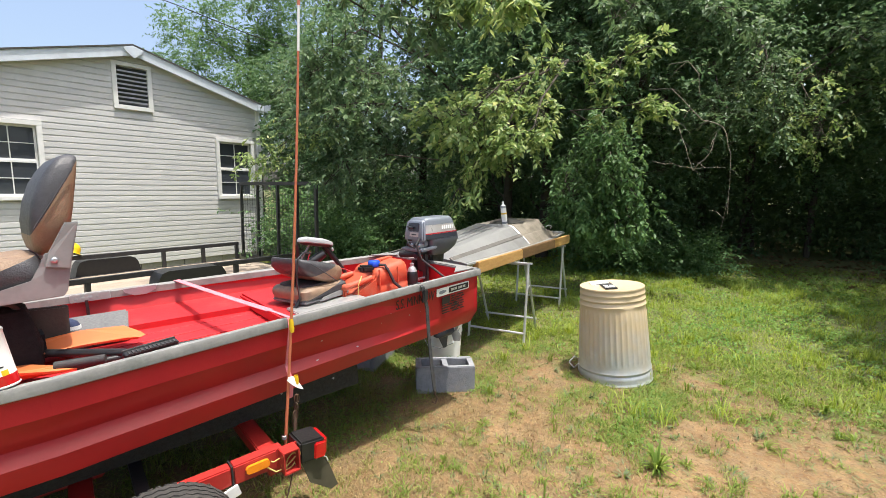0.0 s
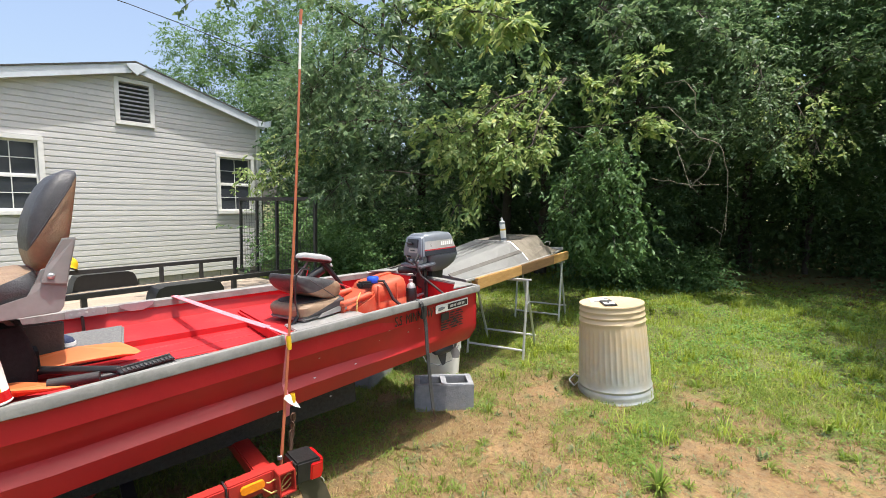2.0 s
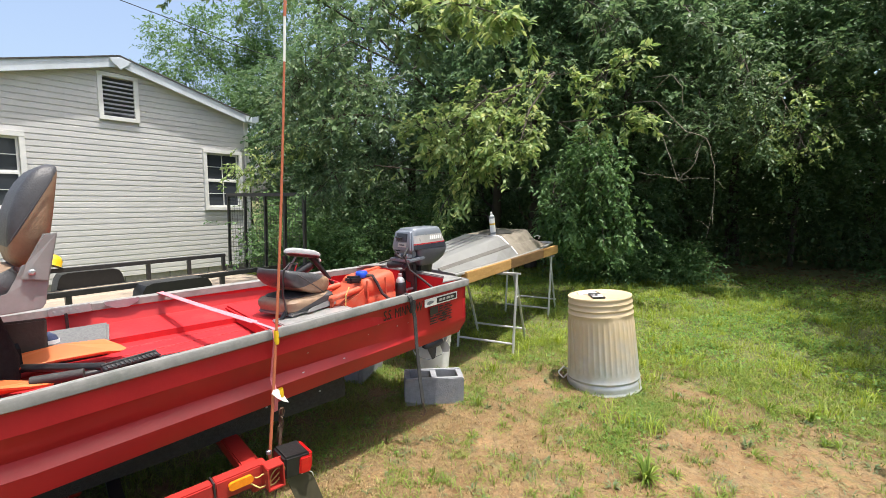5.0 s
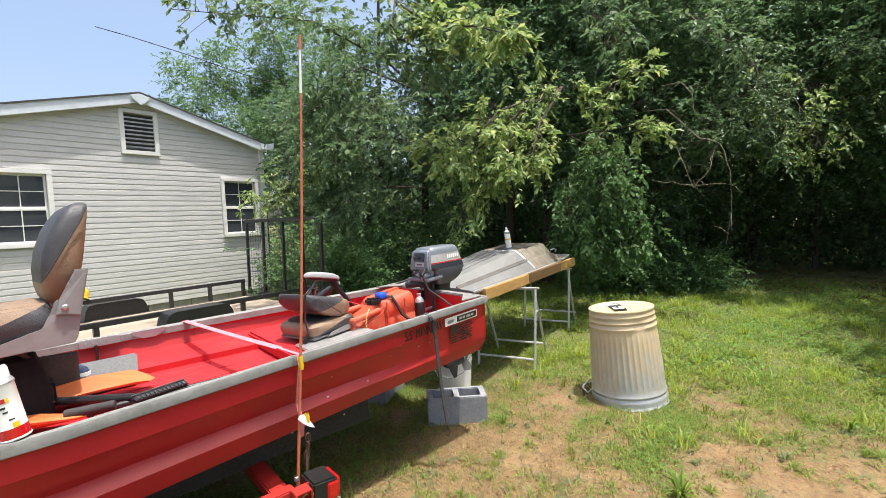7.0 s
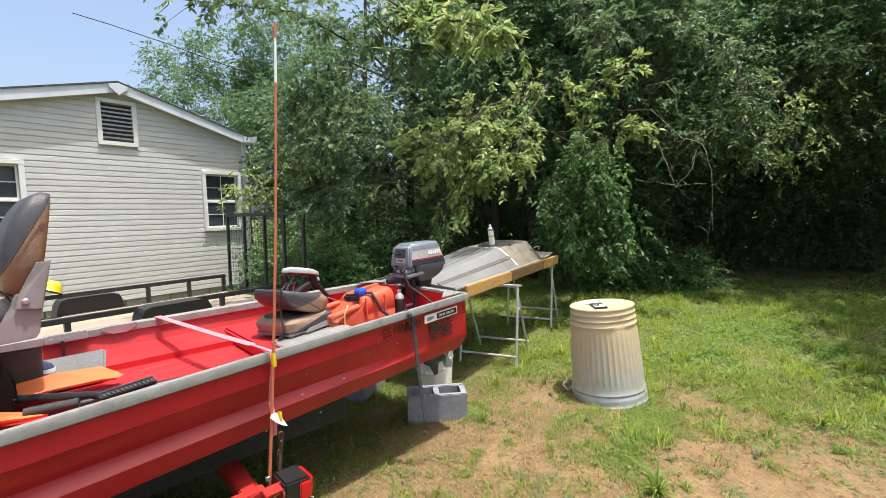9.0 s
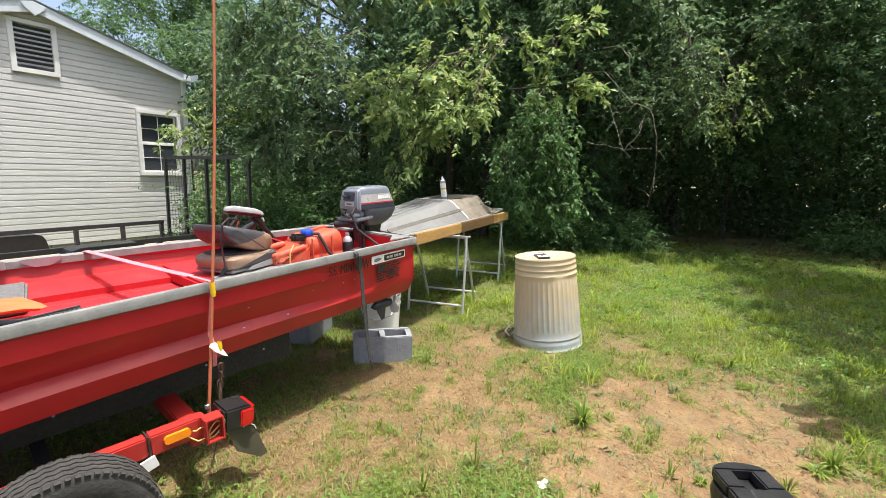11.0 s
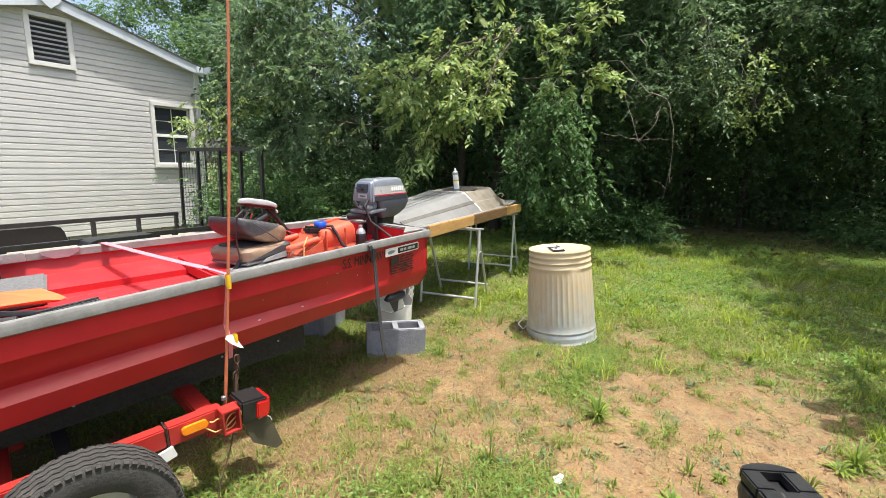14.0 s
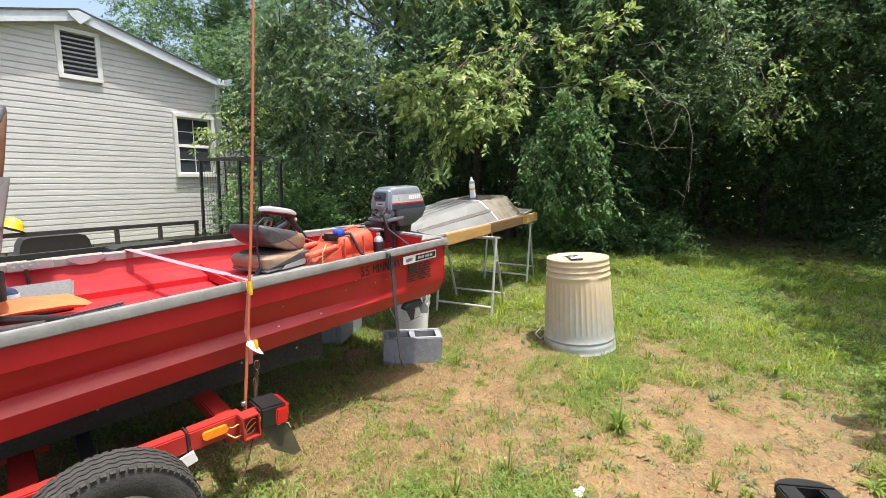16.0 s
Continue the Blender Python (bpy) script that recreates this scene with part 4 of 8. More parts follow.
    # woods behind, too far in to count
    for k, zlo, zhi, smin, smax, first, depth in ((95000, 0.02, 3.4, 0.07, 0.17, 0.0, 6.0), (30000, 3.2, 10.0, 0.2, 0.4, 0.0, 8.0), (22000, 0.1, 12.0, 0.4, 0.8, 7.0, 18.0)):
        s = rng.uniform(0, 1, k)
        px = np.interp(s, [0, 0.25, 0.5, 0.75, 1], [9.4, 9.2, 11.2, 12.6, 11.2]) + rng.uniform(first, depth, k)
        py = np.interp(s, [0, 0.25, 0.5, 0.75, 1], [16, 7, 1, -6, -14]) + rng.normal(0, 0.6, k)
        if zhi > 5:
            # the wood stands lower behind the house corner, where the sky shows through
            thin = (px > py * 0.62) & (px < py * 1.22) & (rng.uniform(0, 1, k) < 0.93)
            px, py, k = px[~thin], py[~thin], int((~thin).sum())
        clump = np.sin(px * 2.3 + 3 * np.sin(py)) * np.sin(py * 2.1 + 1.3)
        pz = rng.uniform(zlo, zhi, k) + 0.25 * clump + ground_z(px, py)
        P = np.stack([px, py, np.maximum(pz, ground_z(px, py) + 0.05)], 1)
        sz = rng.uniform(smin, smax, k)
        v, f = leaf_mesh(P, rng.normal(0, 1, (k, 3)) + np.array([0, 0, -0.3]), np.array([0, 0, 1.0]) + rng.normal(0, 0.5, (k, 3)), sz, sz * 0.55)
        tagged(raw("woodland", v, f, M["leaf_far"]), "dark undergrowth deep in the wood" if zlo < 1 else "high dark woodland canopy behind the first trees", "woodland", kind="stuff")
    b = bmesh.new()
    for j in range(34):
        s0 = rng.uniform(0.32, 1)
        x = float(np.interp(s0, [0, 0.25, 0.5, 0.75, 1], [9.5, 9.5, 11.3, 12.7, 11.5]) + rng.uniform(0, 5))
        y = float(np.interp(s0, [0, 0.25, 0.5, 0.75, 1], [14, 7, 1, -6, -13]) + rng.normal(0, 0.5))
        z = float(ground_z(x, y))
        r0 = rng.uniform(0.03, 0.09)
        l = rng.normal(0, 0.4, 2)
        tube([(x, y, z - 0.1), (x + l[0] * 0.3, y + l[1] * 0.3, z + 3), (x + l[0], y + l[1], z + 9)], [r0, r0 * 0.8, r0 * 0.4], 7, bm=b)
    tagged(finish(b, "woodland_stems", M["bark"], True), "thin dark stems standing deep in the wood", "woodland", kind="stuff")


build_trees()

# ---- boat ----
# the boat's own axes: x runs aft (0 at the transom), y to the house side, z up from the gunwale
BOAT = pose(2.41, 1.99, 0.862, 0, -2.6, -12.3) @ pose(0, 0, 0, -0.7, 0, 0)
DECK = -0.175


def half_beam(x):
    """Half the beam at the gunwale, x metres from the transom (negative forwards)."""
    return float(np.interp(-x, [0, 1.0, 2.0, 2.8, 3.7], [0.50, 0.61, 0.72, 0.71, 0.48]))


def hull_section(x, inset=0.0):
    """Half section, from the gunwale down to the keel: flared side, outward step, chine, flat bottom."""
    w = half_beam(x)
    rise = float(np.interp(-x, [0, 2.4, 3.7], [0, 0, 0.26]))
    k = float(np.interp(-x, [0, 0.35, 1.0, 1.6], [0.0, 0.25, 0.85, 1.0]))
    return [(w - inset, 0.0), (w - 0.003 - 0.031 * k - inset, -0.10), (w - 0.007 - 0.081 * k - inset, -0.212 - 0.012 * (1 - k)), (w - 0.012 - 0.036 * k - inset, -0.254),
            (w - 0.075 - inset, -0.335 + rise), (w - 0.16 - inset, -0.352 + rise), (0.0, -0.36 + rise)]


def full(x, inset=0.0):
    s = hull_section(x, inset)
    return [(x, -y, z) for y, z in s] + [(x, y, z) for y, z in s[-2::-1]]


def inner(x):
    """Half section inside: wall, sloping shelf, kick and raised floor."""
    w = half_beam(x) - 0.012
    return [(w, -0.004), (w - 0.004, -0.108), (w - 0.30, DECK + 0.034), (w - 0.300, DECK + 0.002), (0.0, DECK)]


def inner_full(x):
    s = inner(x)
    return [(x, -y, z) for y, z in s] + [(x, y, z) for y, z in s[-2::-1]]


def build_boat():
    bt = root("boat", "red aluminium jon boat with dull grey gunwales resting on its trailer", "boat", BOAT)
    xs = [0, -0.12, -0.3, -0.6, -0.9, -1.2, -1.6, -2.0, -2.4, -2.8, -3.2, -3.7]
    part("hull", loft([full(x) for x in xs], closed=False, caps=False), M["red"], bt, "glossy red outer hull with a pressed step along the side", True)
    part("liner", loft([inner_full(x) for x in [-0.03] + xs[1:-1] + [-3.68]], closed=False, caps=False), M["red_in"], bt, "bright red inner skin and raised floor")
    for x0, x1 in ((0.0, -0.028), (-3.7, -3.672)):
        f = loft([full(x0), full(x1)], closed=True)
        part("transom" if x0 == 0 else "bow_plate", f, M["red_in"] if x0 == 0 else M["red"], bt)
    for sg in (-1, 1):
        secs = []
        for x in [0.02] + xs[1:]:
            y = sg * half_beam(x)
            secs.append([(x, y + sg * 0.011, -0.024), (x, y + sg * 0.013, 0.004), (x, y + sg * 0.009, 0.013), (x, y - sg * 0.016, 0.013), (x, y - sg * 0.030, 0.006), (x, y - sg * 0.032, -0.030), (x, y - sg * 0.014, -0.034), (x, y + sg * 0.006, -0.026)])
        part("gunwale", loft(secs), M["gunwale"], bt, "dull aluminium gunwale rail", True)
    part("transom_cap", bar((0.0, -0.50, 0.006), (0.0, 0.50, 0.006), 0.055, 0.02, bev=0.006), M["gunwale"], bt)
    for sg in (-1, 1):
        b = sheet([(0, 0), (-0.16, 0), (0, 0.16 * -sg)], 0.006)
        b.transform(pose(-0.012, sg * 0.485, 0.016))
        part("corner_knee", b, M["gunwale"], bt)
    # rear bench and floor ribs
    b = box(0.46, 1.02, 0.075, (-0.88, 0, DECK + 0.0375), bev=0.012)
    part("rear_bench", b, M["red_in"], bt)
    part("bench_board", box(0.42, 0.34, 0.014, (-0.84, -0.28, DECK + 0.0825), bev=0.005), M["alu"], bt, "grey bench board")
    for k in range(5):
        y = -0.26 + 0.13 * k
        part("floor_rib", box(1.75, 0.010, 0.004, (-1.9, y, DECK + 0.002), bev=0.0015, seg=1), M["red_in"], bt)
    # oarlock plate and light bar on the far rail
    w = half_beam(-1.6)
    b = sheet([(-0.085, 0.0), (0.085, 0.0), (0.075, -0.022), (0.03, -0.045), (-0.03, -0.045), (-0.075, -0.022)], 0.006)
    b.transform(pose(-1.61, w - 0.034, 0.012, 90, 0, -6))
    part("oarlock_plate", b, M["galv"], bt, "riveted grey oarlock plate")
    b = box(0.18, 0.02, 0.045, (-1.84, half_beam(-1.84) - 0.044, -0.006), (0, 0, -6), bev=0.004)
    lb = part("light_bar", b, M["alu"], bt, "slim grey light bar")
    for k in range(5):
        part("lens", lathe([(0.009, 0), (0.009, 0.003), (0.0, 0.004)], 10, m=pose(-1.905 + 0.032 * k, half_beam(-1.84) - 0.0545, -0.006, 90, 0, 0)), M["silver_pl"], lb)
    part("light_stem", tube([(-1.86, half_beam(-1.86) - 0.05, -0.02), (-1.86, half_beam(-1.86) - 0.05, DECK)], 0.008, 6), M["black_pl"], bt)
    # name, builder's plate and flag emblem on the near side
    side = lambda x, z: -(half_beam(x) - 0.003 * (-z / 0.1) - 0.031 * float(np.interp(-x, [0, 0.35, 1.0], [0, 0.25, 0.85])) * (-z / 0.1)) - 0.0035
    ang = math.degrees(math.atan(0.11))
    tilt = 94
    nm = letters("S.S. MINNOW", 0.052, M["text_black"], bt, Matrix.Identity(4), "lettering", 0.001, "plain black boat name")
    lo, hi = [[fn(v.co[i] for v in nm.data.vertices) for i in (0, 1)] for fn in (min, max)]
    nm.matrix_local = pose(-0.648, side(-0.648, -0.096) - 0.0075, -0.096, 98, 0, 4.7) @ Matrix.Diagonal((0.272 / (hi[0] - lo[0]), 0.053 / (hi[1] - lo[1]), 1, 1)) @ Matrix.Translation((-lo[0], -lo[1], 0))
    m = pose(-0.22, side(-0.22, -0.066) - 0.001, -0.066, tilt, 0, ang)
    pl = part("builder_plate", sheet(rounded(0.275, 0.046, 0.006, 3), 0.003), M["white_pl"], bt, "pale builder's plate with a dark panel")
    pl.matrix_local = m
    q = part("panel", sheet(rounded(0.17, 0.032, 0.003, 2), 0.0035), M["text_black"], pl)
    q.matrix_local = pose(0.045, 0, 0.0008)
    for k, (x, wd) in enumerate(((-0.010, 0.022), (0.018, 0.022), (0.046, 0.010), (0.064, 0.022), (0.092, 0.022))):
        q = part("plate_mark", sheet([(-wd / 2, -0.007), (wd / 2, -0.007), (wd / 2, 0.007), (-wd / 2, 0.007)], 0.0008), M["silver_band"], pl)
        q.matrix_local = pose(x, 0, 0.0045)
    q = part("plate_badge", sheet([(-0.03, -0.008), (-0.01, -0.012), (0.02, -0.006), (0.03, 0.004), (0.0, 0.010), (-0.026, 0.006)], 0.0012), M["cowl"], pl)
    q.matrix_local = pose(-0.09, 0, 0.0032)
    fl = root("flag_emblem", "", "")
    fl.parent = bt
    fl.matrix_local = pose(-0.22, side(-0.22, -0.155) - 0.0045, -0.150, tilt, 0, ang)
    rng = random.Random(3)
    for r in range(7):
        z = 0.045 - 0.015 * r
        x = -0.095 + (0.075 if r < 3 else 0)
        while x < 0.085:
            wd = rng.uniform(0.03, 0.075)
            e = min(0.098, x + wd)
            bb = sheet([(x, z - 0.0035), ((x + e) / 2, z - 0.005 + rng.uniform(-0.002, 0.002)), (e, z - 0.002), (e - 0.004, z + 0.002), ((x + e) / 2, z + 0.0045), (x + 0.003, z + 0.003)], 0.0012)
            part("stripe", bb, M["text_black"], fl)
            x = e + rng.uniform(0.006, 0.014)
    bb = sheet([(-0.095, 0.006), (-0.03, 0.008), (-0.028, 0.052), (-0.095, 0.05)], 0.0012)
    part("canton", bb, M["text_black"], fl)
    bb = bmesh.new()
    for k in range(24):
        a, rr = 2.4 * k, 0.004 + 0.0018 * k
        x, z = 0.02 + rr * math.cos(a), -0.005 + 0.7 * rr * math.sin(a)
        join(bb, sheet([(x - 0.006, z - 0.002), (x + 0.007, z - 0.001), (x + 0.004, z + 0.003), (x - 0.005, z + 0.002)], 0.0014))
    part("fish_shape", bb, M["text_black"], fl)
    # chipped paint along the pressed step
    rng = random.Random(8)
    for k in range(8):
        x = rng.choice((-0.62, -0.70, -0.55, -0.85, -1.0, -0.35, -1.3)) + rng.uniform(-0.12, 0.12)
        z = rng.choice((-0.235, -0.238, -0.236, -0.15, -0.11))
        r = rng.uniform(0.002, 0.005) * (1.6 if z < -0.2 else 1)
        prof = hull_section(x)
        y = float(np.interp(-z, [-p[1] for p in prof[:4]], [p[0] for p in prof[:4]]))
        o = [(r * rng.uniform(0.6, 1.6) * math.cos(a), r * rng.uniform(0.4, 0.9) * math.sin(a)) for a in np.linspace(0, 2 * math.pi, 8)[:-1]]
        part("paint_chip", sheet(o, 0.001), M["alu"], bt).matrix_local = pose(x, -y - 0.0016, z, 55 if z < -0.2 else 101, 0, ang)
    # mooring ring and hose clip on the near side floor
    part("floor_cleat", tube([(-1.36, -0.30, DECK + 0.01), (-1.33, -0.31, DECK + 0.06), (-1.28, -0.31, DECK + 0.065), (-1.24, -0.30, DECK + 0.01)], 0.012, 8), M["alu"], bt)
    return bt


boat = build_boat()


def in_boat(x, y, z, rx=0, ry=0, rz=0):
    return BOAT @ pose(x, y, z, rx, ry, rz)


# ---- boat seats ----
def pillow(outline, thick, layers=((0, 0.90), (0.12, 0.97), (0.5, 1.0), (0.86, 0.97), (1.0, 0.88))):
    cx = sum(p[0] for p in outline) / len(outline)
    cy = sum(p[1] for p in outline) / len(outline)
    return loft([[(cx + (x - cx) * s, cy + (y - cy) * s, thick * t) for x, y in outline] for t, s in layers])


def split(b, co, no):
    """Two copies of a mesh, cut along a plane: the side the normal points to, and the rest."""
    keep, rest = b, b.copy()
    for q, sg in ((keep, 1), (rest, -1)):
        bmesh.ops.bisect_plane(q, geom=q.verts[:] + q.edges[:] + q.faces[:], plane_co=co, plane_no=Vector(no) * sg, clear_inner=True)
    return keep, rest


def boat_seat(label, m, fold, flip, lift=0.0, thin=1.0):
    """A folding boat seat. Its x runs to the seat's front, y across, z up; the hinge is at the origin. fold: degrees of the back from upright."""
    s = root("boat_chair", label, "seat", m, group="folding boat seats")
    secs = []
    for z, g, r in ((-0.118, 0.030, 0.05), (-0.105, 0.010, 0.06), (-0.06, 0.0, 0.065), (-0.02, 0.002, 0.065), (0.006, 0.018, 0.06), (0.018, 0.05, 0.05), (0.022, 0.10, 0.04)):
        z = -0.118 + (z + 0.118) * thin
        secs.append([(0.215 + x, y * (1.04 - 0.25 * x), z + 0.018 * (x / 0.2) ** 2 * (z > 0)) for x, y in rounded(0.40 - 2 * g, 0.37 - 2 * g, r, 6)])
    tan, blk = split(loft(secs), (0.20, 0, -0.118 + 0.078 * thin), (0.36 * thin, 0, 0.93))
    part("seat_cushion", blk, M["vinyl_blk"], s, "charcoal vinyl seat cushion", True)
    part("seat_panel", tan, M["vinyl_tan"], s, "tan vinyl seat panel", True)
    part("seat_inlay", sheet(rounded(0.33, 0.30, 0.07, 6), 0.010), M["vinyl_blk"], s, "charcoal seat inlay").matrix_local = pose(0.21, 0, -0.118 + 0.129 * thin)
    part("base_shell", box(0.37, 0.34, 0.026, (0.215, 0, -0.126), bev=0.010), M["seat_pl"], s, "grey moulded plastic base")
    turn = pose(0, 0, lift, 0, fold, 0)
    secs = []
    for u, w, d0, d1 in ((0.010, 0.20, -0.030, 0.024), (0.025, 0.27, -0.042, 0.046), (0.07, 0.34, -0.052, 0.062), (0.14, 0.375, -0.058, 0.074), (0.22, 0.38, -0.060, 0.072), (0.30, 0.37, -0.060, 0.058), (0.36, 0.35, -0.060, 0.036), (0.405, 0.32, -0.060, 0.010), (0.428, 0.27, -0.058, -0.016), (0.436, 0.20, -0.054, -0.030)):
        r = min(w, d1 - d0) * 0.36
        secs.append([((d0 + d1) / 2 + x, y, u) for x, y in rounded(d1 - d0, w, r, 5)])
    back = loft(secs)
    cutno = (-0.90, 0, -0.34) if not flip else (0.86, 0, -0.42)
    tan, blk = split(back, (0.008, 0, 0.24), cutno)
    for b in (tan, blk):
        b.transform(turn)
    part("seat_back", blk, M["vinyl_blk"], s, "charcoal vinyl backrest", True)
    part("back_panel", tan, M["vinyl_tan"], s, "tan vinyl backrest panel", True)
    for sg in (-1, 1):
        seam = tube([turn @ Vector((0.072 - 0.13 * q, sg * (0.199 - 0.05 * abs(q - 0.45) ** 2), 0.09 + 0.33 * q)) for q in (0.08, 0.3, 0.5, 0.7, 0.85)], 0.003, 6)
        part("piping", seam, M["vinyl_blk"], s)
    for sg in (-1, 1):
        if flip:
            wedge = sheet([(0.30, -0.135), (0.26, -0.112), (0.04, -0.085), (0.02, -0.10), (0.03, -0.135)], 0.010)
            wedge.transform(pose(0, sg * 0.190 + 0.005, 0, 90, 0, 0))
            part("base_bracket", bevel(wedge, 0.003), M["seat_pl"], s, "pale grey plastic side bracket")
            continue
        arm = sheet([(0.30, -0.150), (0.30, -0.125), (0.07, -0.075), (0.045, -0.026), (0.020, 0.030), (-0.045, 0.030), (-0.062, 0.0), (-0.035, -0.13), (-0.02, -0.150)], 0.012)
        arm.transform(pose(0, sg * 0.200 + 0.006, 0, 90, 0, 0))
        part("base_bracket", bevel(arm, 0.003), M["seat_pl"], s, "grey plastic hinge bracket")
        arm = sheet([(-0.056, -0.03), (0.024, -0.03), (0.014, 0.03), (-0.028, 0.150), (-0.066, 0.158)], 0.012)
        arm.transform(turn @ pose(0, sg * 0.2135 + 0.006, 0.0, 90, 0, 0))
        part("back_bracket", bevel(arm, 0.003), M["seat_pl"], s, "grey plastic backrest arm")
        part("hinge_bolt", lathe([(0.012, 0), (0.012, 0.005), (0.006, 0.009), (0, 0.009)], 12, m=pose(-0.005, sg * 0.2195, 0, -90 * sg, 0, 0)), M["galv"], s)
    return s


high_seat = boat_seat("charcoal and tan folding boat seat, upright on a tall pedestal", in_boat(-1.985, 0.10, 0.300, 0, 0, 188), -11, False)
ped = tube([(0.20, 0, -0.475), (0.20, 0, -0.142)], 0.036, 16)
lathe([(0.14, -0.475), (0.14, -0.465), (0.05, -0.455), (0.04, -0.44)], 20, bm=ped, m=pose(0.20, 0, 0))
part("pedestal", ped, M["black_pl"], high_seat, "black seat pedestal", True)
low_seat = boat_seat("charcoal and tan folding boat seat, folded shut on the rear bench", in_boat(-0.70, 0.05, 0.035, 0, 0, 198) @ Matrix.Scale(0.82, 4), 75, True, 0.0, 0.66)
b = tube([(0.40, 0.12, -0.10), (0.44, 0.11, -0.15), (0.60, 0.06, -0.26)], 0.013, 8)
tube([(0.34, 0.19, 0.20), (0.40, 0.19, 0.215), (0.445, 0.185, 0.18), (0.46, 0.18, 0.10), (0.455, 0.17, 0.02), (0.43, 0.15, -0.06), (0.41, 0.13, -0.11)], 0.006, 8, bm=b)
part("strut", b, M["black_pl"], low_seat, "black strut and pull cord")

# ---- outboard motor ----
def build_motor():
    m = root("outboard_motor", "gunmetal grey outboard motor clamped to the boat's transom", "outboard motor", in_boat(0.030, -0.01, -0.028, 0, 0, 2) @ Matrix.Diagonal((0.88, 0.86, 0.97, 1)))

    def ring(z, x0, x1, w):
        pts = []
        for k in range(24):
            a = 2 * math.pi * k / 24
            c, s = math.cos(a), math.sin(a)
            x = (x0 + x1) / 2 + (x1 - x0) / 2 * (abs(c) ** 0.27) * (1 if c > 0 else -1)
            y = w * (abs(s) ** 0.27) * (1 if s > 0 else -1) * (1 - (0.22 * max(0, c) ** 2))
            pts.append((x, y, z))
        return pts
    low = [ring(0.085, -0.04, 0.10, 0.075), ring(0.105, -0.07, 0.145, 0.095), ring(0.140, -0.085, 0.200, 0.112), ring(0.190, -0.10, 0.228, 0.124), ring(0.205, -0.10, 0.226, 0.124)]
    part("front_housing", box(0.05, 0.20, 0.05, (-0.125, 0, 0.178), bev=0.010), M["cowl"], m, "grey housing round the front fittings", True)
    part("lower_cowl", loft(low), M["cowl_mid"], m, "blue-grey lower cowl", True)
    up = [ring(0.2075, -0.153, 0.226, 0.124), ring(0.222, -0.152, 0.222, 0.124), ring(0.240, -0.148, 0.212, 0.122)]
    part("cowl_skirt", loft(up), M["cowl_dark"], m, "dark cowl skirt", True)
    band = [ring(0.2405, -0.148, 0.2115, 0.1218), ring(0.304, -0.1355, 0.187, 0.1111)]
    part("cowl_band", loft(band), M["silver_band"], m, "silver band with a red pinstripe", True)
    part("pinstripe", loft([ring(0.2410, -0.149, 0.213, 0.1228), ring(0.2490, -0.148, 0.211, 0.1222)], caps=False), M["red_line"], m)
    top = [ring(0.3045, -0.1355, 0.1875, 0.1115), ring(0.3225, -0.132, 0.180, 0.107), ring(0.342, -0.126, 0.170, 0.101), ring(0.352, -0.116, 0.154, 0.090), ring(0.355, -0.08, 0.12, 0.06)]
    part("cowl_top", loft(top), M["cowl"], m, "gunmetal cowl top", True)
    # front plate with handle and decal, brand as plain bars
    fp = loft([[(x0, -w, z), (x0, w, z), (x0 + 0.03, w * 1.08, z), (x0 + 0.03, -w * 1.08, z)] for z, x0, w in ((0.195, -0.170, 0.118), (0.235, -0.168, 0.116), (0.325, -0.150, 0.100), (0.340, -0.138, 0.092))])
    part("front_plate", bevel(fp, 0.010), M["cowl"], m, "blue-grey front cover", True)
    part("front_decal", box(0.004, 0.105, 0.030, (-0.1665, -0.01, 0.242), (0, 11, 0)), M["silver_band"], m, "pale front decal")
    part("decal_mark", box(0.003, 0.06, 0.008, (-0.1690, -0.01, 0.242), (0, 11, 0)), M["cowl_dark"], m)
    part("starter_recess", box(0.012, 0.13, 0.058, (-0.158, 0.0, 0.292), (0, 11, 0), bev=0.004), M["cowl_dark"], m, "dark recessed starter panel")
    part("starter_boss", box(0.022, 0.055, 0.040, (-0.160, 0.030, 0.290), (0, 11, 0), bev=0.008), M["black_pl"], m)
    part("starter_grip", tube([(-0.172, -0.015, 0.288), (-0.177, 0.020, 0.290), (-0.172, 0.052, 0.294)], 0.009, 8), M["black_pl"], m, "", True)
    near = sorted((x, y) for x, y, z in ring(0.281, -0.140, 0.196, 0.1155) if y < 0)
    for k in range(6):
        x = 0.035 + 0.021 * k
        y = float(np.interp(x, [p[0] for p in near], [p[1] for p in near]))
        part("side_mark", box(0.013, 0.005, 0.026, (x, y, 0.281), (-8, 12, 4 + 3 * k)), M["text_white"], m)
    # works below the cover, bracket, tiller, cables, leg
    for k, (y, z, r) in enumerate(((-0.08, 0.168, 0.016), (-0.035, 0.172, 0.012), (0.015, 0.165, 0.018), (0.07, 0.17, 0.014))):
        part("engine_fitting", lathe([(r, -0.02), (r, 0.018), (r * 0.6, 0.024), (0, 0.025)], 10, m=pose(-0.158, y, z, 0, -90, 0)), M["black_pl"] if k % 2 else M["galv"], m)
    br = box(0.05, 0.10, 0.14, (-0.085, 0, 0.04), bev=0.012)
    box(0.10, 0.09, 0.07, (0.02, 0, 0.06), bev=0.012, bm=br)
    box(0.03, 0.05, 0.18, (-0.115, -0.07, -0.04), bev=0.006, bm=br)
    box(0.03, 0.05, 0.18, (-0.115, 0.07, -0.04), bev=0.006, bm=br)
    part("clamp_bracket", br, M["black_steel"], m)
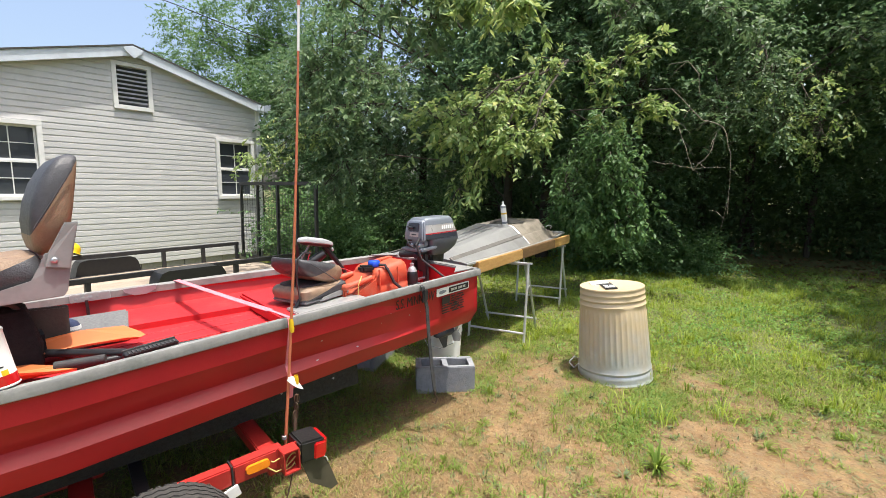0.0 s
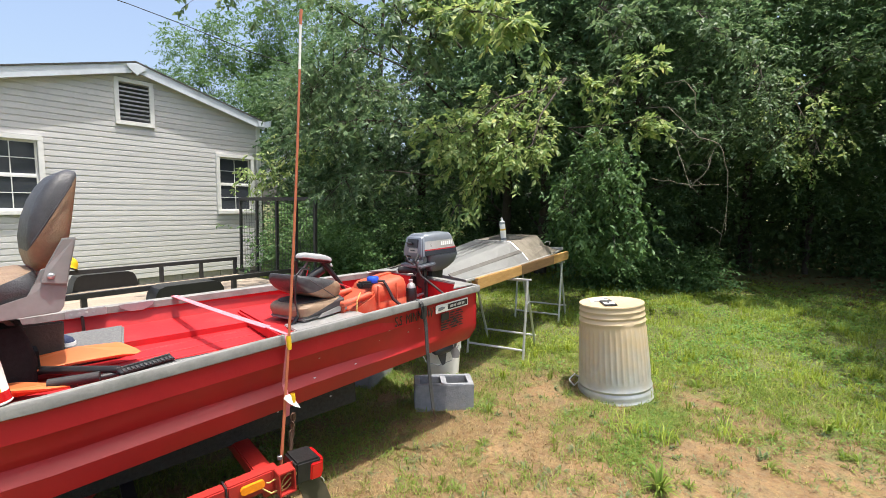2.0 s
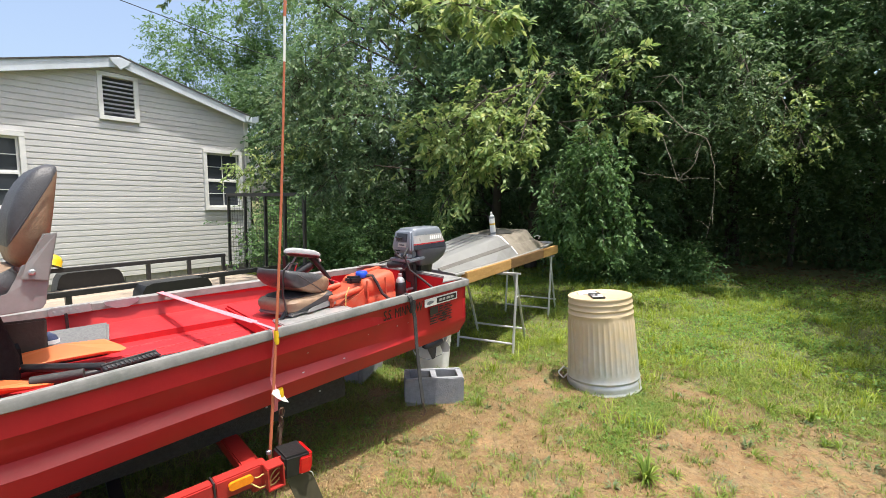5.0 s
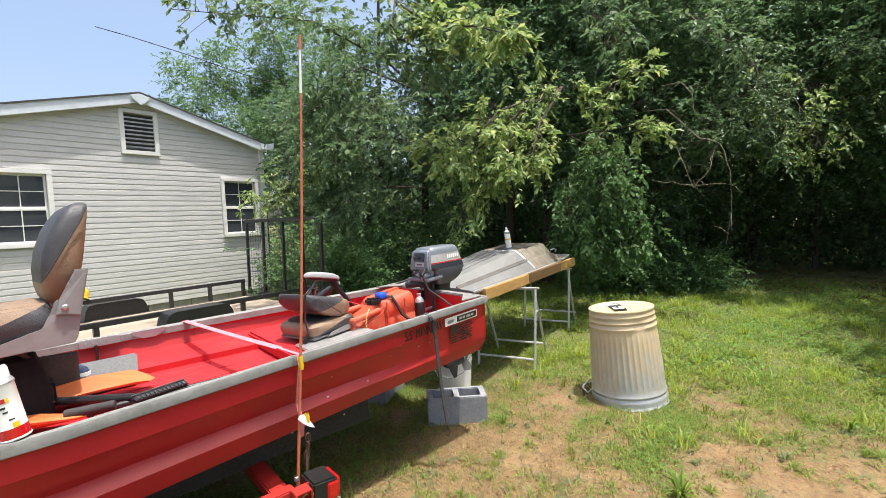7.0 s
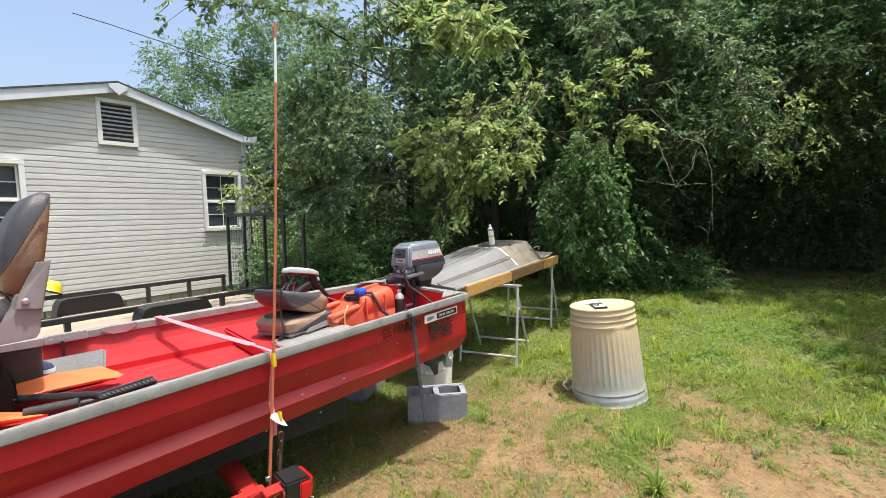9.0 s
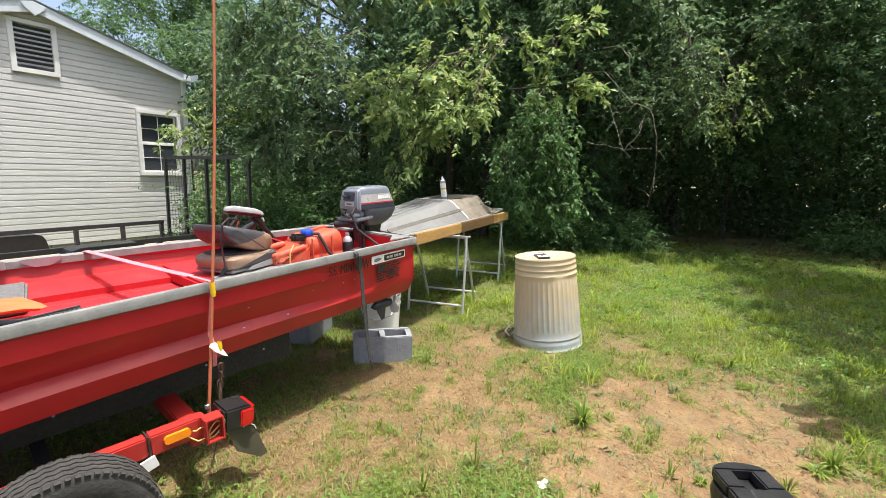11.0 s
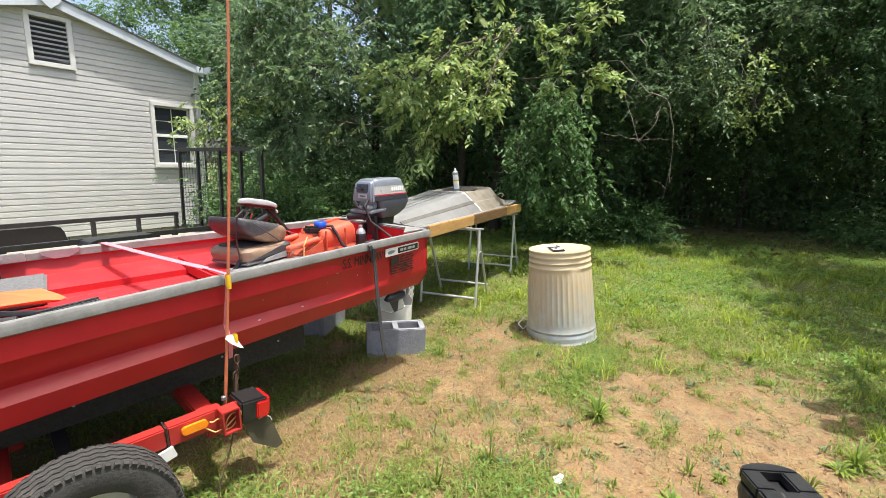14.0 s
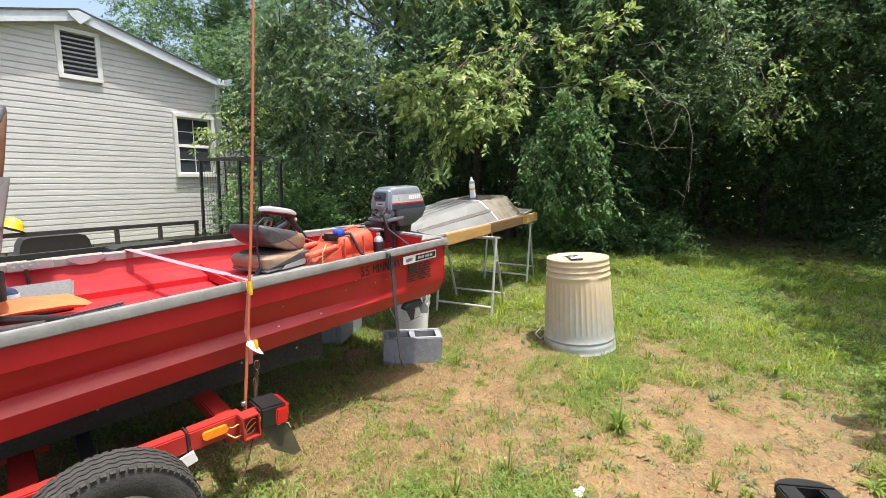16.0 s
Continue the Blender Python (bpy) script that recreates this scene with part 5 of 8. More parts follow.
    for sg in (-1, 1):
        part("clamp_screw", tube([(-0.21, sg * 0.07, -0.06), (-0.11, sg * 0.07, -0.06)], 0.009, 8, bm=bar((-0.21, sg * 0.07 - 0.035, -0.06), (-0.21, sg * 0.07 + 0.035, -0.06), 0.01, 0.01)), M["galv"], m)
    tl = part("tiller", tube([(-0.06, -0.02, 0.115), (-0.14, -0.03, 0.11), (-0.19, -0.04, 0.095)], [0.022, 0.020, 0.018], 12), M["cowl_dark"], m, "", True)
    part("grip", tube([(-0.15, -0.050, 0.108), (-0.17, 0.01, 0.106), (-0.19, 0.08, 0.102), (-0.20, 0.130, 0.099), (-0.201, 0.137, 0.0985)], [0.018, 0.023, 0.024, 0.024, 0.015], 14), M["black_rub"], tl, "black rubber twist grip", True)
    part("shelf", box(0.16, 0.25, 0.022, (-0.115, 0, 0.142), (0, -4, 0), bev=0.006), M["cowl"], m)
    part("cable", tube([(-0.17, -0.08, 0.22), (-0.22, -0.10, 0.18), (-0.19, -0.12, 0.08), (-0.13, -0.20, 0.01), (-0.10, -0.30, -0.05), (-0.14, -0.40, -0.03)], 0.008, 8), M["black_rub"], m, "black fuel hose", True)
    part("cable", tube([(-0.165, 0.03, 0.20), (-0.21, 0.03, 0.21), (-0.22, -0.02, 0.17), (-0.15, -0.05, 0.13)], 0.006, 8), M["black_rub"], m, "", True)
    leg = [[(x0, -w, z), (x0 + 0.03, -w * 1.3, z), (x1 - 0.03, -w, z), (x1, 0, z), (x1 - 0.03, w, z), (x0 + 0.03, w * 1.3, z), (x0, w, z)] for z, x0, x1, w in
           ((0.115, -0.02, 0.14, 0.05), (0.02, 0.03, 0.13, 0.032), (-0.25, 0.04, 0.16, 0.028), (-0.42, 0.03, 0.17, 0.024), (-0.45, 0.0, 0.19, 0.03), (-0.48, 0.02, 0.18, 0.022), (-0.52, 0.05, 0.15, 0.012))]
    part("leg", loft(leg), M["black_steel"], m, "", True)
    part("gearcase", lathe([(0.0, -0.12), (0.026, -0.08), (0.034, -0.02), (0.033, 0.06), (0.022, 0.10), (0.0, 0.11)], 16, m=pose(0.11, 0, -0.53, 0, 90, 0)), M["cowl_dark"], m, "", True)
    part("cavitation_plate", sheet([(-0.02, -0.06), (0.10, -0.07), (0.24, -0.05), (0.25, 0), (0.24, 0.05), (0.10, 0.07), (-0.02, 0.06)], 0.006, bm=None), M["cowl_dark"], m).matrix_local = pose(0, 0, -0.45)
    sk = sheet([(0.05, 0), (0.15, 0), (0.13, -0.09), (0.10, -0.095)], 0.008)
    sk.transform(pose(0, 0.004, -0.555, 90, 0, 0))
    part("skeg", sk, M["cowl_dark"], m)
    for k in range(3):
        bl = sheet([(0.0, 0.0), (0.035, 0.02), (0.05, 0.07), (0.02, 0.10), (-0.03, 0.08), (-0.03, 0.02)], 0.005)
        bl.transform(pose(0.225, 0, -0.53, 120 * k, 0, 0) @ pose(0, 0, 0.012, 0, 62, 0))
        part("propeller_blade", bl, M["alu"], m)


build_motor()

# ---- fuel tank, bottle, trolling motor ----
def build_tank():
    t = root("fuel_tank", "orange-red plastic portable fuel tank with a blue cap", "fuel tank", in_boat(-0.445, -0.02, DECK + 0.002, 0, 0, 4))
    o = [(0.055 + x, y) for x, y in rounded(0.26, 0.27, 0.04, 5)]
    lay = [(0.0, 0.94), (0.012, 0.99), (0.10, 1.0), (0.108, 0.965), (0.120, 0.965), (0.128, 1.0), (0.175, 0.985), (0.205, 0.93), (0.222, 0.82), (0.226, 0.66)]
    part("body", loft([[(0.055 + (x - 0.055) * s, y * s, z + (0.018 * (x / 0.18) if z > 0.13 else 0)) for x, y in o] for z, s in lay]), M["orange_pl"], t, "", True)
    # lower front shoulder with the carrying handle standing off it
    fr = loft([[(x0, -w, 0.0), (x0, w, 0.0), (x0, w, z1), (x0, -w, z1)] for x0, w, z1 in ((-0.225, 0.108, 0.085), (-0.21, 0.120, 0.105), (-0.085, 0.128, 0.16), (-0.06, 0.128, 0.19))])
    part("front_shoulder", bevel(fr, 0.012), M["orange_pl"], t, "", True)
    h = tube([(-0.09, -0.105, 0.165), (-0.20, -0.112, 0.152), (-0.268, -0.100, 0.140), (-0.282, -0.06, 0.136), (-0.284, 0.0, 0.135), (-0.282, 0.06, 0.136), (-0.268, 0.100, 0.140), (-0.20, 0.112, 0.152), (-0.09, 0.105, 0.165)], 0.019, 10)
    part("handle", h, M["orange_pl"], t, "", True)
    part("handle_web", box(0.022, 0.20, 0.075, (-0.272, 0, 0.095), (0, 10, 0), bev=0.008), M["orange_pl"], t)
    for sg in (-1, 1):
        part("groove", box(0.012, 0.008, 0.13, (0.02 + 0.07 * sg, -0.1345, 0.15), bev=0.003, seg=1), M["orange_pl"], t)
    part("top_ridge", box(0.16, 0.05, 0.014, (0.09, 0.03, 0.240), (0, -5, 0), bev=0.006), M["orange_pl"], t)
    part("cap", lathe([(0.034, 0), (0.036, 0.004), (0.036, 0.030), (0.031, 0.036), (0, 0.037)], 24, m=pose(-0.03, -0.055, 0.222), wave=lambda a, k: 1 + 0.04 * math.sin(10 * a)), M["blue_pl"], t, "bright blue filler cap", True)
    part("gauge", box(0.09, 0.06, 0.042, (-0.105, -0.075, 0.222), (0, 6, 0), bev=0.012), M["black_pl"], t, "black fuel gauge housing", True)
    part("hose_fitting", tube([(-0.02, -0.095, 0.235), (0.0, -0.125, 0.235), (0.015, -0.145, 0.19), (0.04, -0.16, 0.12), (0.09, -0.18, 0.07)], 0.009, 8), M["black_rub"], t, "black fuel hose", True)
    part("strap_wire", tube([(-0.16, -0.11, 0.19), (-0.20, -0.13, 0.15), (-0.21, -0.135, 0.06)], 0.004, 6), M["wire_yel"], t)


build_tank()


def build_oil_bottle():
    t = root("oil_bottle", "small black and silver bottle standing beside the motor bracket", "bottle", in_boat(-0.215, -0.12, DECK + 0.002) @ Matrix.Diagonal((1, 1, 1.25, 1)))
    part("body", lathe([(0.0, 0), (0.033, 0.0), (0.035, 0.01), (0.035, 0.11), (0.030, 0.125), (0.012, 0.145)], 20), M["black_pl"], t, "", True)
    part("neck", lathe([(0.030, 0.1255), (0.026, 0.14), (0.013, 0.152), (0.013, 0.168), (0, 0.169)], 20), M["alu"], t, "bare metal shoulder", True)


build_oil_bottle()


def build_trolling_motor():
    t = root("trolling_motor", "silver-topped black trolling motor head stowed against the far rail", "trolling motor", in_boat(-0.635, 0.40, -0.005, 0, 0, -8) @ Matrix.Diagonal((0.88, 0.9, 0.94, 1)))
    b = loft([[(x, y, z - 0.9 * x * x) for x, y in rounded(0.27 * s, 0.11 * s, 0.05 * s, 5)] for z, s in ((0.200, 0.92), (0.206, 1.0), (0.220, 1.0), (0.230, 0.93), (0.234, 0.7))])
    b.transform(pose(-0.03, 0, 0.0, 0, 11, 0))
    part("lid", b, M["silver_pl"], t, "silver-grey plastic lid", True)
    b = loft([[(x, y, z - 0.9 * x * x) for x, y in rounded(0.26 * s, 0.10 * s, 0.04 * s, 4)] for z, s in ((0.183, 0.85), (0.199, 1.0))])
    b.transform(pose(-0.03, 0, 0.0, 0, 11, 0))
    part("head", b, M["black_pl"], t, "", True)
    part("shaft", tube([(0.07, 0, 0.165), (0.10, 0.0, 0.13), (0.19, -0.02, 0.0), (0.23, -0.03, -0.07)], [0.026, 0.02, 0.015, 0.015], 10), M["black_pl"], t, "", True)
    part("bracket", bar((-0.13, 0.0, 0.19), (-0.11, 0.02, -0.10), 0.022, 0.012), M["black_pl"], t)
    part("brace", bar((-0.04, 0.0, 0.18), (-0.13, 0.0, 0.06), 0.016, 0.010), M["seat_pl"], t)
    part("motor_pod", lathe([(0.0, -0.09), (0.03, -0.075), (0.034, 0.0), (0.03, 0.07), (0.0, 0.085)], 16, m=pose(0.0, -0.02, 0.08, 0, 62, 0)), M["black_pl"], t, "", True)
    part("wire", tube([(-0.05, -0.05, 0.14), (-0.09, -0.06, 0.05), (-0.02, -0.08, 0.0), (0.10, -0.10, 0.03), (0.24, -0.16, -0.03)], 0.004, 6), M["red_line"], t, "thin red wire")
    part("knob", lathe([(0.014, 0), (0.016, 0.012), (0.0, 0.014)], 10, m=pose(0.13, 0.0, 0.13, 0, 70, 0)), M["white_pl"], t)


build_trolling_motor()

# ---- things lying in the boat ----
def paddle(label, m, flip=1):
    p = root("paddle", label, "paddle", m, group="paddles in the boat")
    o = [(0.0, -0.022), (0.06, -0.05), (0.16, -0.085), (0.34, -0.098), (0.46, -0.085), (0.505, -0.04), (0.52, 0.0), (0.505, 0.04), (0.46, 0.085), (0.34, 0.098), (0.16, 0.085), (0.06, 0.05), (0.0, 0.022)]
    cx = 0.27
    b = loft([[(cx + (x - cx) * s, y * s, z + 0.05 * (y * s / 0.1) ** 2 * flip) for x, y in o] for z, s in ((0.0, 0.96), (0.006, 1.0), (0.012, 0.96))])
    part("blade", b, M["paddle"], p, "orange plastic blade", True)
    part("spine", tube([(-0.02, 0, 0.014), (0.2, 0, 0.016), (0.42, 0, 0.010)], [0.016, 0.012, 0.003], 8), M["paddle"], p, "", True)
    part("shaft", tube([(0.03, 0, 0.014), (-0.55, 0, 0.02)], 0.0145, 12), M["black_pl"], p, "black plastic shaft", True)
    part("collar", lathe([(0.018, 0), (0.021, 0.004), (0.021, 0.02), (0.018, 0.024)], 14, m=pose(-0.02, 0, 0.016, 0, 90, 0)), M["black_rub"], p)
    return p


paddle("orange paddle with a black shaft lying on the boat floor", in_boat(-2.34, 0.135, DECK + 0.030, 6, -1, -4) @ Matrix.Diagonal((1.30, 0.98, 1, 1)))
paddle("orange paddle half hidden behind the near rail of the boat", in_boat(-1.93, -0.17, DECK + 0.03, 8, 0, 172), 1)
b = tube([(-2.2, 0.20, DECK + 0.07), (-1.77, -0.20, DECK + 0.065)], 0.017, 12)
t = root("pole", "black plastic pole lying across the paddles", "pole", BOAT)
part("tube", b, M["black_pl"], t, "", True)
part("sleeve", tube([(-2.0, -0.16, DECK + 0.06), (-1.84, -0.205, DECK + 0.06)], 0.019, 12), M["black_rub"], t, "", True)


def build_brush():
    t = root("deck_brush", "ribbed black plastic brush block lying by the near rail", "brush", in_boat(-1.69, -0.285, DECK + 0.055, 12, 0, 14))
    part("block", box(0.20, 0.055, 0.03, (0, 0, 0.02), bev=0.006), M["black_pl"], t)
    for k in range(13):
        part("tooth", box(0.0075, 0.012, 0.030, (-0.09 + 0.015 * k, -0.033, 0.018), bev=0.0015, seg=1), M["strap"], t)
    part("top_plate", box(0.20, 0.05, 0.006, (0, 0.002, 0.0385), bev=0.002), M["black_pl"], t)
    for k in range(12):
        part("rib", box(0.0085, 0.024, 0.005, (-0.0845 + 0.0154 * k, -0.008, 0.0435), bev=0.001, seg=1), M["strap"], t, "grey raised rib")
    part("edge_bar", box(0.20, 0.010, 0.006, (0, 0.020, 0.0435), bev=0.002), M["strap"], t)


build_brush()
t = root("carpet_board", "grey carpeted deck board with a blue-grey stripe", "board", in_boat(-1.875, 0.405, DECK + 0.027, 8, 0, -6))
part("board", box(0.34, 0.38, 0.035, (0, 0, 0.0175), bev=0.010), M["carpet"], t)
part("stripe", box(0.335, 0.075, 0.004, (0, -0.14, 0.0375), bev=0.001, seg=1), mat("blue_grey_carpet", (0.075, 0.095, 0.135), (0.05, 0.065, 0.095), 60, 0.95, bump=0.6, bscale=260), t, "faded blue-grey stripe")


def build_sandal():
    t = root("shoe", "dark navy slip-on shoe with a white sole", "shoe", in_boat(-1.985, 0.385, DECK + 0.078, 0, 0, 60) @ Matrix.Scale(0.8, 4))
    o = [(x * (1.0 if y > 0 else 0.85), y) for x, y in rounded(0.085, 0.24, 0.04, 5)]
    part("sole", loft([[(x, y, z) for x, y in o] for z in (0, 0.02)]), M["white_pl"], t, "white rubber sole")
    b = loft([[(x * s, y * s + dy, z) for x, y in o] for z, s, dy in ((0.021, 0.96, 0), (0.045, 0.9, 0.004), (0.062, 0.7, 0.01))])
    part("upper", b, mat("navy_canvas", (0.02, 0.03, 0.07), (0.03, 0.04, 0.09), 40, 0.9, bump=0.3, bscale=300), t, "navy canvas upper", True)


build_sandal()


def build_bag():
    t = root("gear_bag", "black fabric gear bag with a looped strap", "bag", in_boat(-2.145, 0.10, DECK, 0, 0, 6))
    o = rounded(0.20, 0.24, 0.05, 5)
    b = loft([[(x * s + 0.01 * math.sin(9 * y + z * 20), y * s, z) for x, y in o] for z, s in ((0.0, 0.95), (0.03, 1.03), (0.12, 1.0), (0.22, 0.94), (0.27, 0.80), (0.285, 0.5))])
    part("body", b, M["black_cloth"], t, "", True)
    part("strap", tube([(0.06, -0.06, 0.25), (0.03, -0.08, 0.30), (-0.04, -0.07, 0.325), (-0.10, -0.06, 0.30), (-0.13, -0.06, 0.22)], 0.011, 8), M["strap"], t, "", True)
    part("pocket", box(0.03, 0.14, 0.13, (0.10, -0.02, 0.10), bev=0.014), M["black_cloth"], t)
    t = root("equipment_case", "flat brown hard case propped upright behind the seat", "case", in_boat(-2.03, 0.235, DECK + 0.050, -6, 4, 2))
    part("shell", box(0.165, 0.030, 0.175, (0.0, 0.0, 0.0875), bev=0.008), M["brown"], t)
    part("rim", box(0.170, 0.012, 0.180, (0.0, 0.0, 0.0875), bev=0.004), M["black_pl"], t)


build_bag()


def build_spray_can():
    t = root("spray_can", "white and red spray paint can leaning on the gunwale", "spray can", in_boat(-2.090, -0.690, 0.014, -3, -7, 0))
    part("can", lathe([(0.0, 0), (0.034, 0.0), (0.036, 0.004), (0.0335, 0.008), (0.0335, 0.16), (0.036, 0.165)], 32), M["white_pl"], t, "white can body", True)
    part("red_band", lathe([(0.0342, 0.006), (0.0342, 0.036)], 32), M["red_lens"], t, "glossy red base band", True)
    part("shoulder", lathe([(0.036, 0.1655), (0.030, 0.178), (0.022, 0.184), (0.022, 0.188)], 32), M["alu"], t, "", True)
    part("lid", lathe([(0.029, 0.179), (0.029, 0.205), (0.026, 0.212), (0.0, 0.212)], 32), M["white_pl"], t, "", True)
    for k, (a, z, w, h, mm) in enumerate(((250, 0.135, 24, 0.010, "text_black"), (262, 0.118, 46, 0.012, "red_line"), (285, 0.118, 14, 0.012, "yellow"), (258, 0.098, 30, 0.006, "text_black"), (268, 0.085, 18, 0.005, "text_black"), (282, 0.062, 22, 0.004, "text_black"), (292, 0.044, 26, 0.016, "yellow"))):
        pts = [a - w / 2 + w * i / 8 for i in range(9)]
        b = loft([[(0.0345 * math.cos(radians(q)), 0.0345 * math.sin(radians(q)), zz) for q in pts] for zz in (z - h / 2, z + h / 2)], closed=False)
        part("label_bar", b, M[mm], t)


build_spray_can()

# ---- straps, rod and tag ----
def ribbon(points, width, across, thick=0.0015):
    """A flat strap along points; across: the way of its width."""
    a = Vector(across).normalized() * (width / 2)
    secs = []
    for i, p in enumerate(points):
        p = Vector(p)
        d = (Vector(points[min(i + 1, len(points) - 1)]) - Vector(points[max(i - 1, 0)])).normalized()
        n = d.cross(a).normalized() * thick
        secs.append([p - a - n, p + a - n, p + a + n, p - a + n])
    return loft(secs)


t = root("tie_strap", "faded pinkish-red strap across the boat over both gunwales", "strap", BOAT)
hw = half_beam(-1.24)
pts = [(-1.42, half_beam(-1.42) + 0.012, -0.05), (-1.42, half_beam(-1.42) + 0.004, 0.017)]
for k in range(1, 8):
    f = k / 8
    pts.append((-1.42 + 0.19 * f, half_beam(-1.42) * (1 - f) - hw * f, 0.018 - 0.004 * math.sin(math.pi * f)))
pts += [(-1.235, -hw - 0.008, 0.017), (-1.24, -hw - 0.028, -0.02), (-1.25, -hw + 0.025, -0.2), (-1.25, -hw - 0.012, -0.27), (-1.25, -hw + 0.01, -0.34)]
part("webbing", ribbon(pts[:-5], 0.034, (1, 0.15, 0), 0.0015), M["pink"], t)
part("webbing", ribbon(pts[-6:], 0.016, (1, 0.15, 0), 0.0015), M["pink"], t)
part("chain", tube([(-1.225, -hw + 0.01, -0.335), (-1.23, -hw + 0.02, -0.40), (-1.25, -hw - 0.0, -0.49)], 0.007, 6), M["chain"], t, "short rusty chain")
for k in range(4):
    lk = tube([(0.014 * math.cos(a), 0, 0.022 * math.sin(a)) for a in np.linspace(0, 2 * math.pi, 9)], 0.0022, 6, caps=False)
    lk.transform(pose(-1.226 - 0.006 * k, -hw + 0.012, -0.355 - 0.036 * k, 0, 0, 90 * (k % 2) + 20))
    part("link", lk, M["chain"], t)

t = root("stern_strap", "dark ratchet strap with a rusty hook over the boat's side", "strap", BOAT)
hb = half_beam(-0.40)
pts = [(-0.50, -hb + 0.06, 0.0), (-0.485, -hb + 0.0, 0.018), (-0.48, -hb - 0.032, 0.0), (-0.455, -hb - 0.030, -0.12), (-0.455, -hb - 0.034, -0.26), (-0.447, -hb - 0.04, -0.46), (-0.44, -hb - 0.05, -0.60)]
part("webbing", ribbon(pts, 0.022, (1, 0.1, 0), 0.002), M["strap"], t)
part("buckle", box(0.030, 0.016, 0.07, (-0.472, -hb - 0.040, -0.05), (0, 8, 0), bev=0.005), M["black_steel"], t)
hk = tube([(-0.44, -hb - 0.05, -0.595), (-0.44, -hb - 0.05, -0.62), (-0.425, -hb - 0.05, -0.645), (-0.44, -hb - 0.05, -0.672), (-0.459, -hb - 0.05, -0.655)], 0.005, 8)
part("hook", hk, M["chain"], t, "rusty steel hook")

t = root("marker_rod", "tall thin orange fibreglass rod with a pale tip section", "rod", BOAT)
p0, p1 = Vector((-1.330, -0.72, -0.53)), Vector((-1.105, -0.70, 1.30))
part("lower_rod", tube([p0.lerp(p1, k / 8) + Vector((0.012 * math.sin(math.pi * k / 8), 0, 0)) for k in range(8)], [0.0068 - 0.0003 * k for k in range(8)], 8), M["orange_rod"], t, "", True)
part("upper_rod", tube([p0.lerp(p1, 7 / 8) + Vector((0.0046, 0, 0)), p0.lerp(p1, 0.97)], [0.0052, 0.005], 8), M["white_pl"], t, "faded white section", True)
part("tip", tube([p0.lerp(p1, 0.968), p1], [0.0062, 0.0062], 8), M["orange_rod"], t, "", True)
kn = p0.lerp(p1, 0.285)
for dz in (0, 0.02, -0.22):
    part("tape", lathe([(0.009, -0.018), (0.0105, 0), (0.009, 0.018)], 10, m=Matrix.Translation(kn + Vector((0.012, 0, dz)))), M["yellow"], t, "yellow tape", True)
tg = sheet([(-0.012, 0.0), (0.0, 0.010), (0.022, 0.006), (0.045, -0.030), (0.062, -0.068), (0.040, -0.055), (0.012, -0.030)], 0.002)
tg.transform(Matrix.Translation(kn + Vector((-0.022, -0.014, -0.205))) @ pose(0, 0, 0, 80, 0, 25))
part("paper_tag", tg, M["white_pl"], t, "torn white tag")

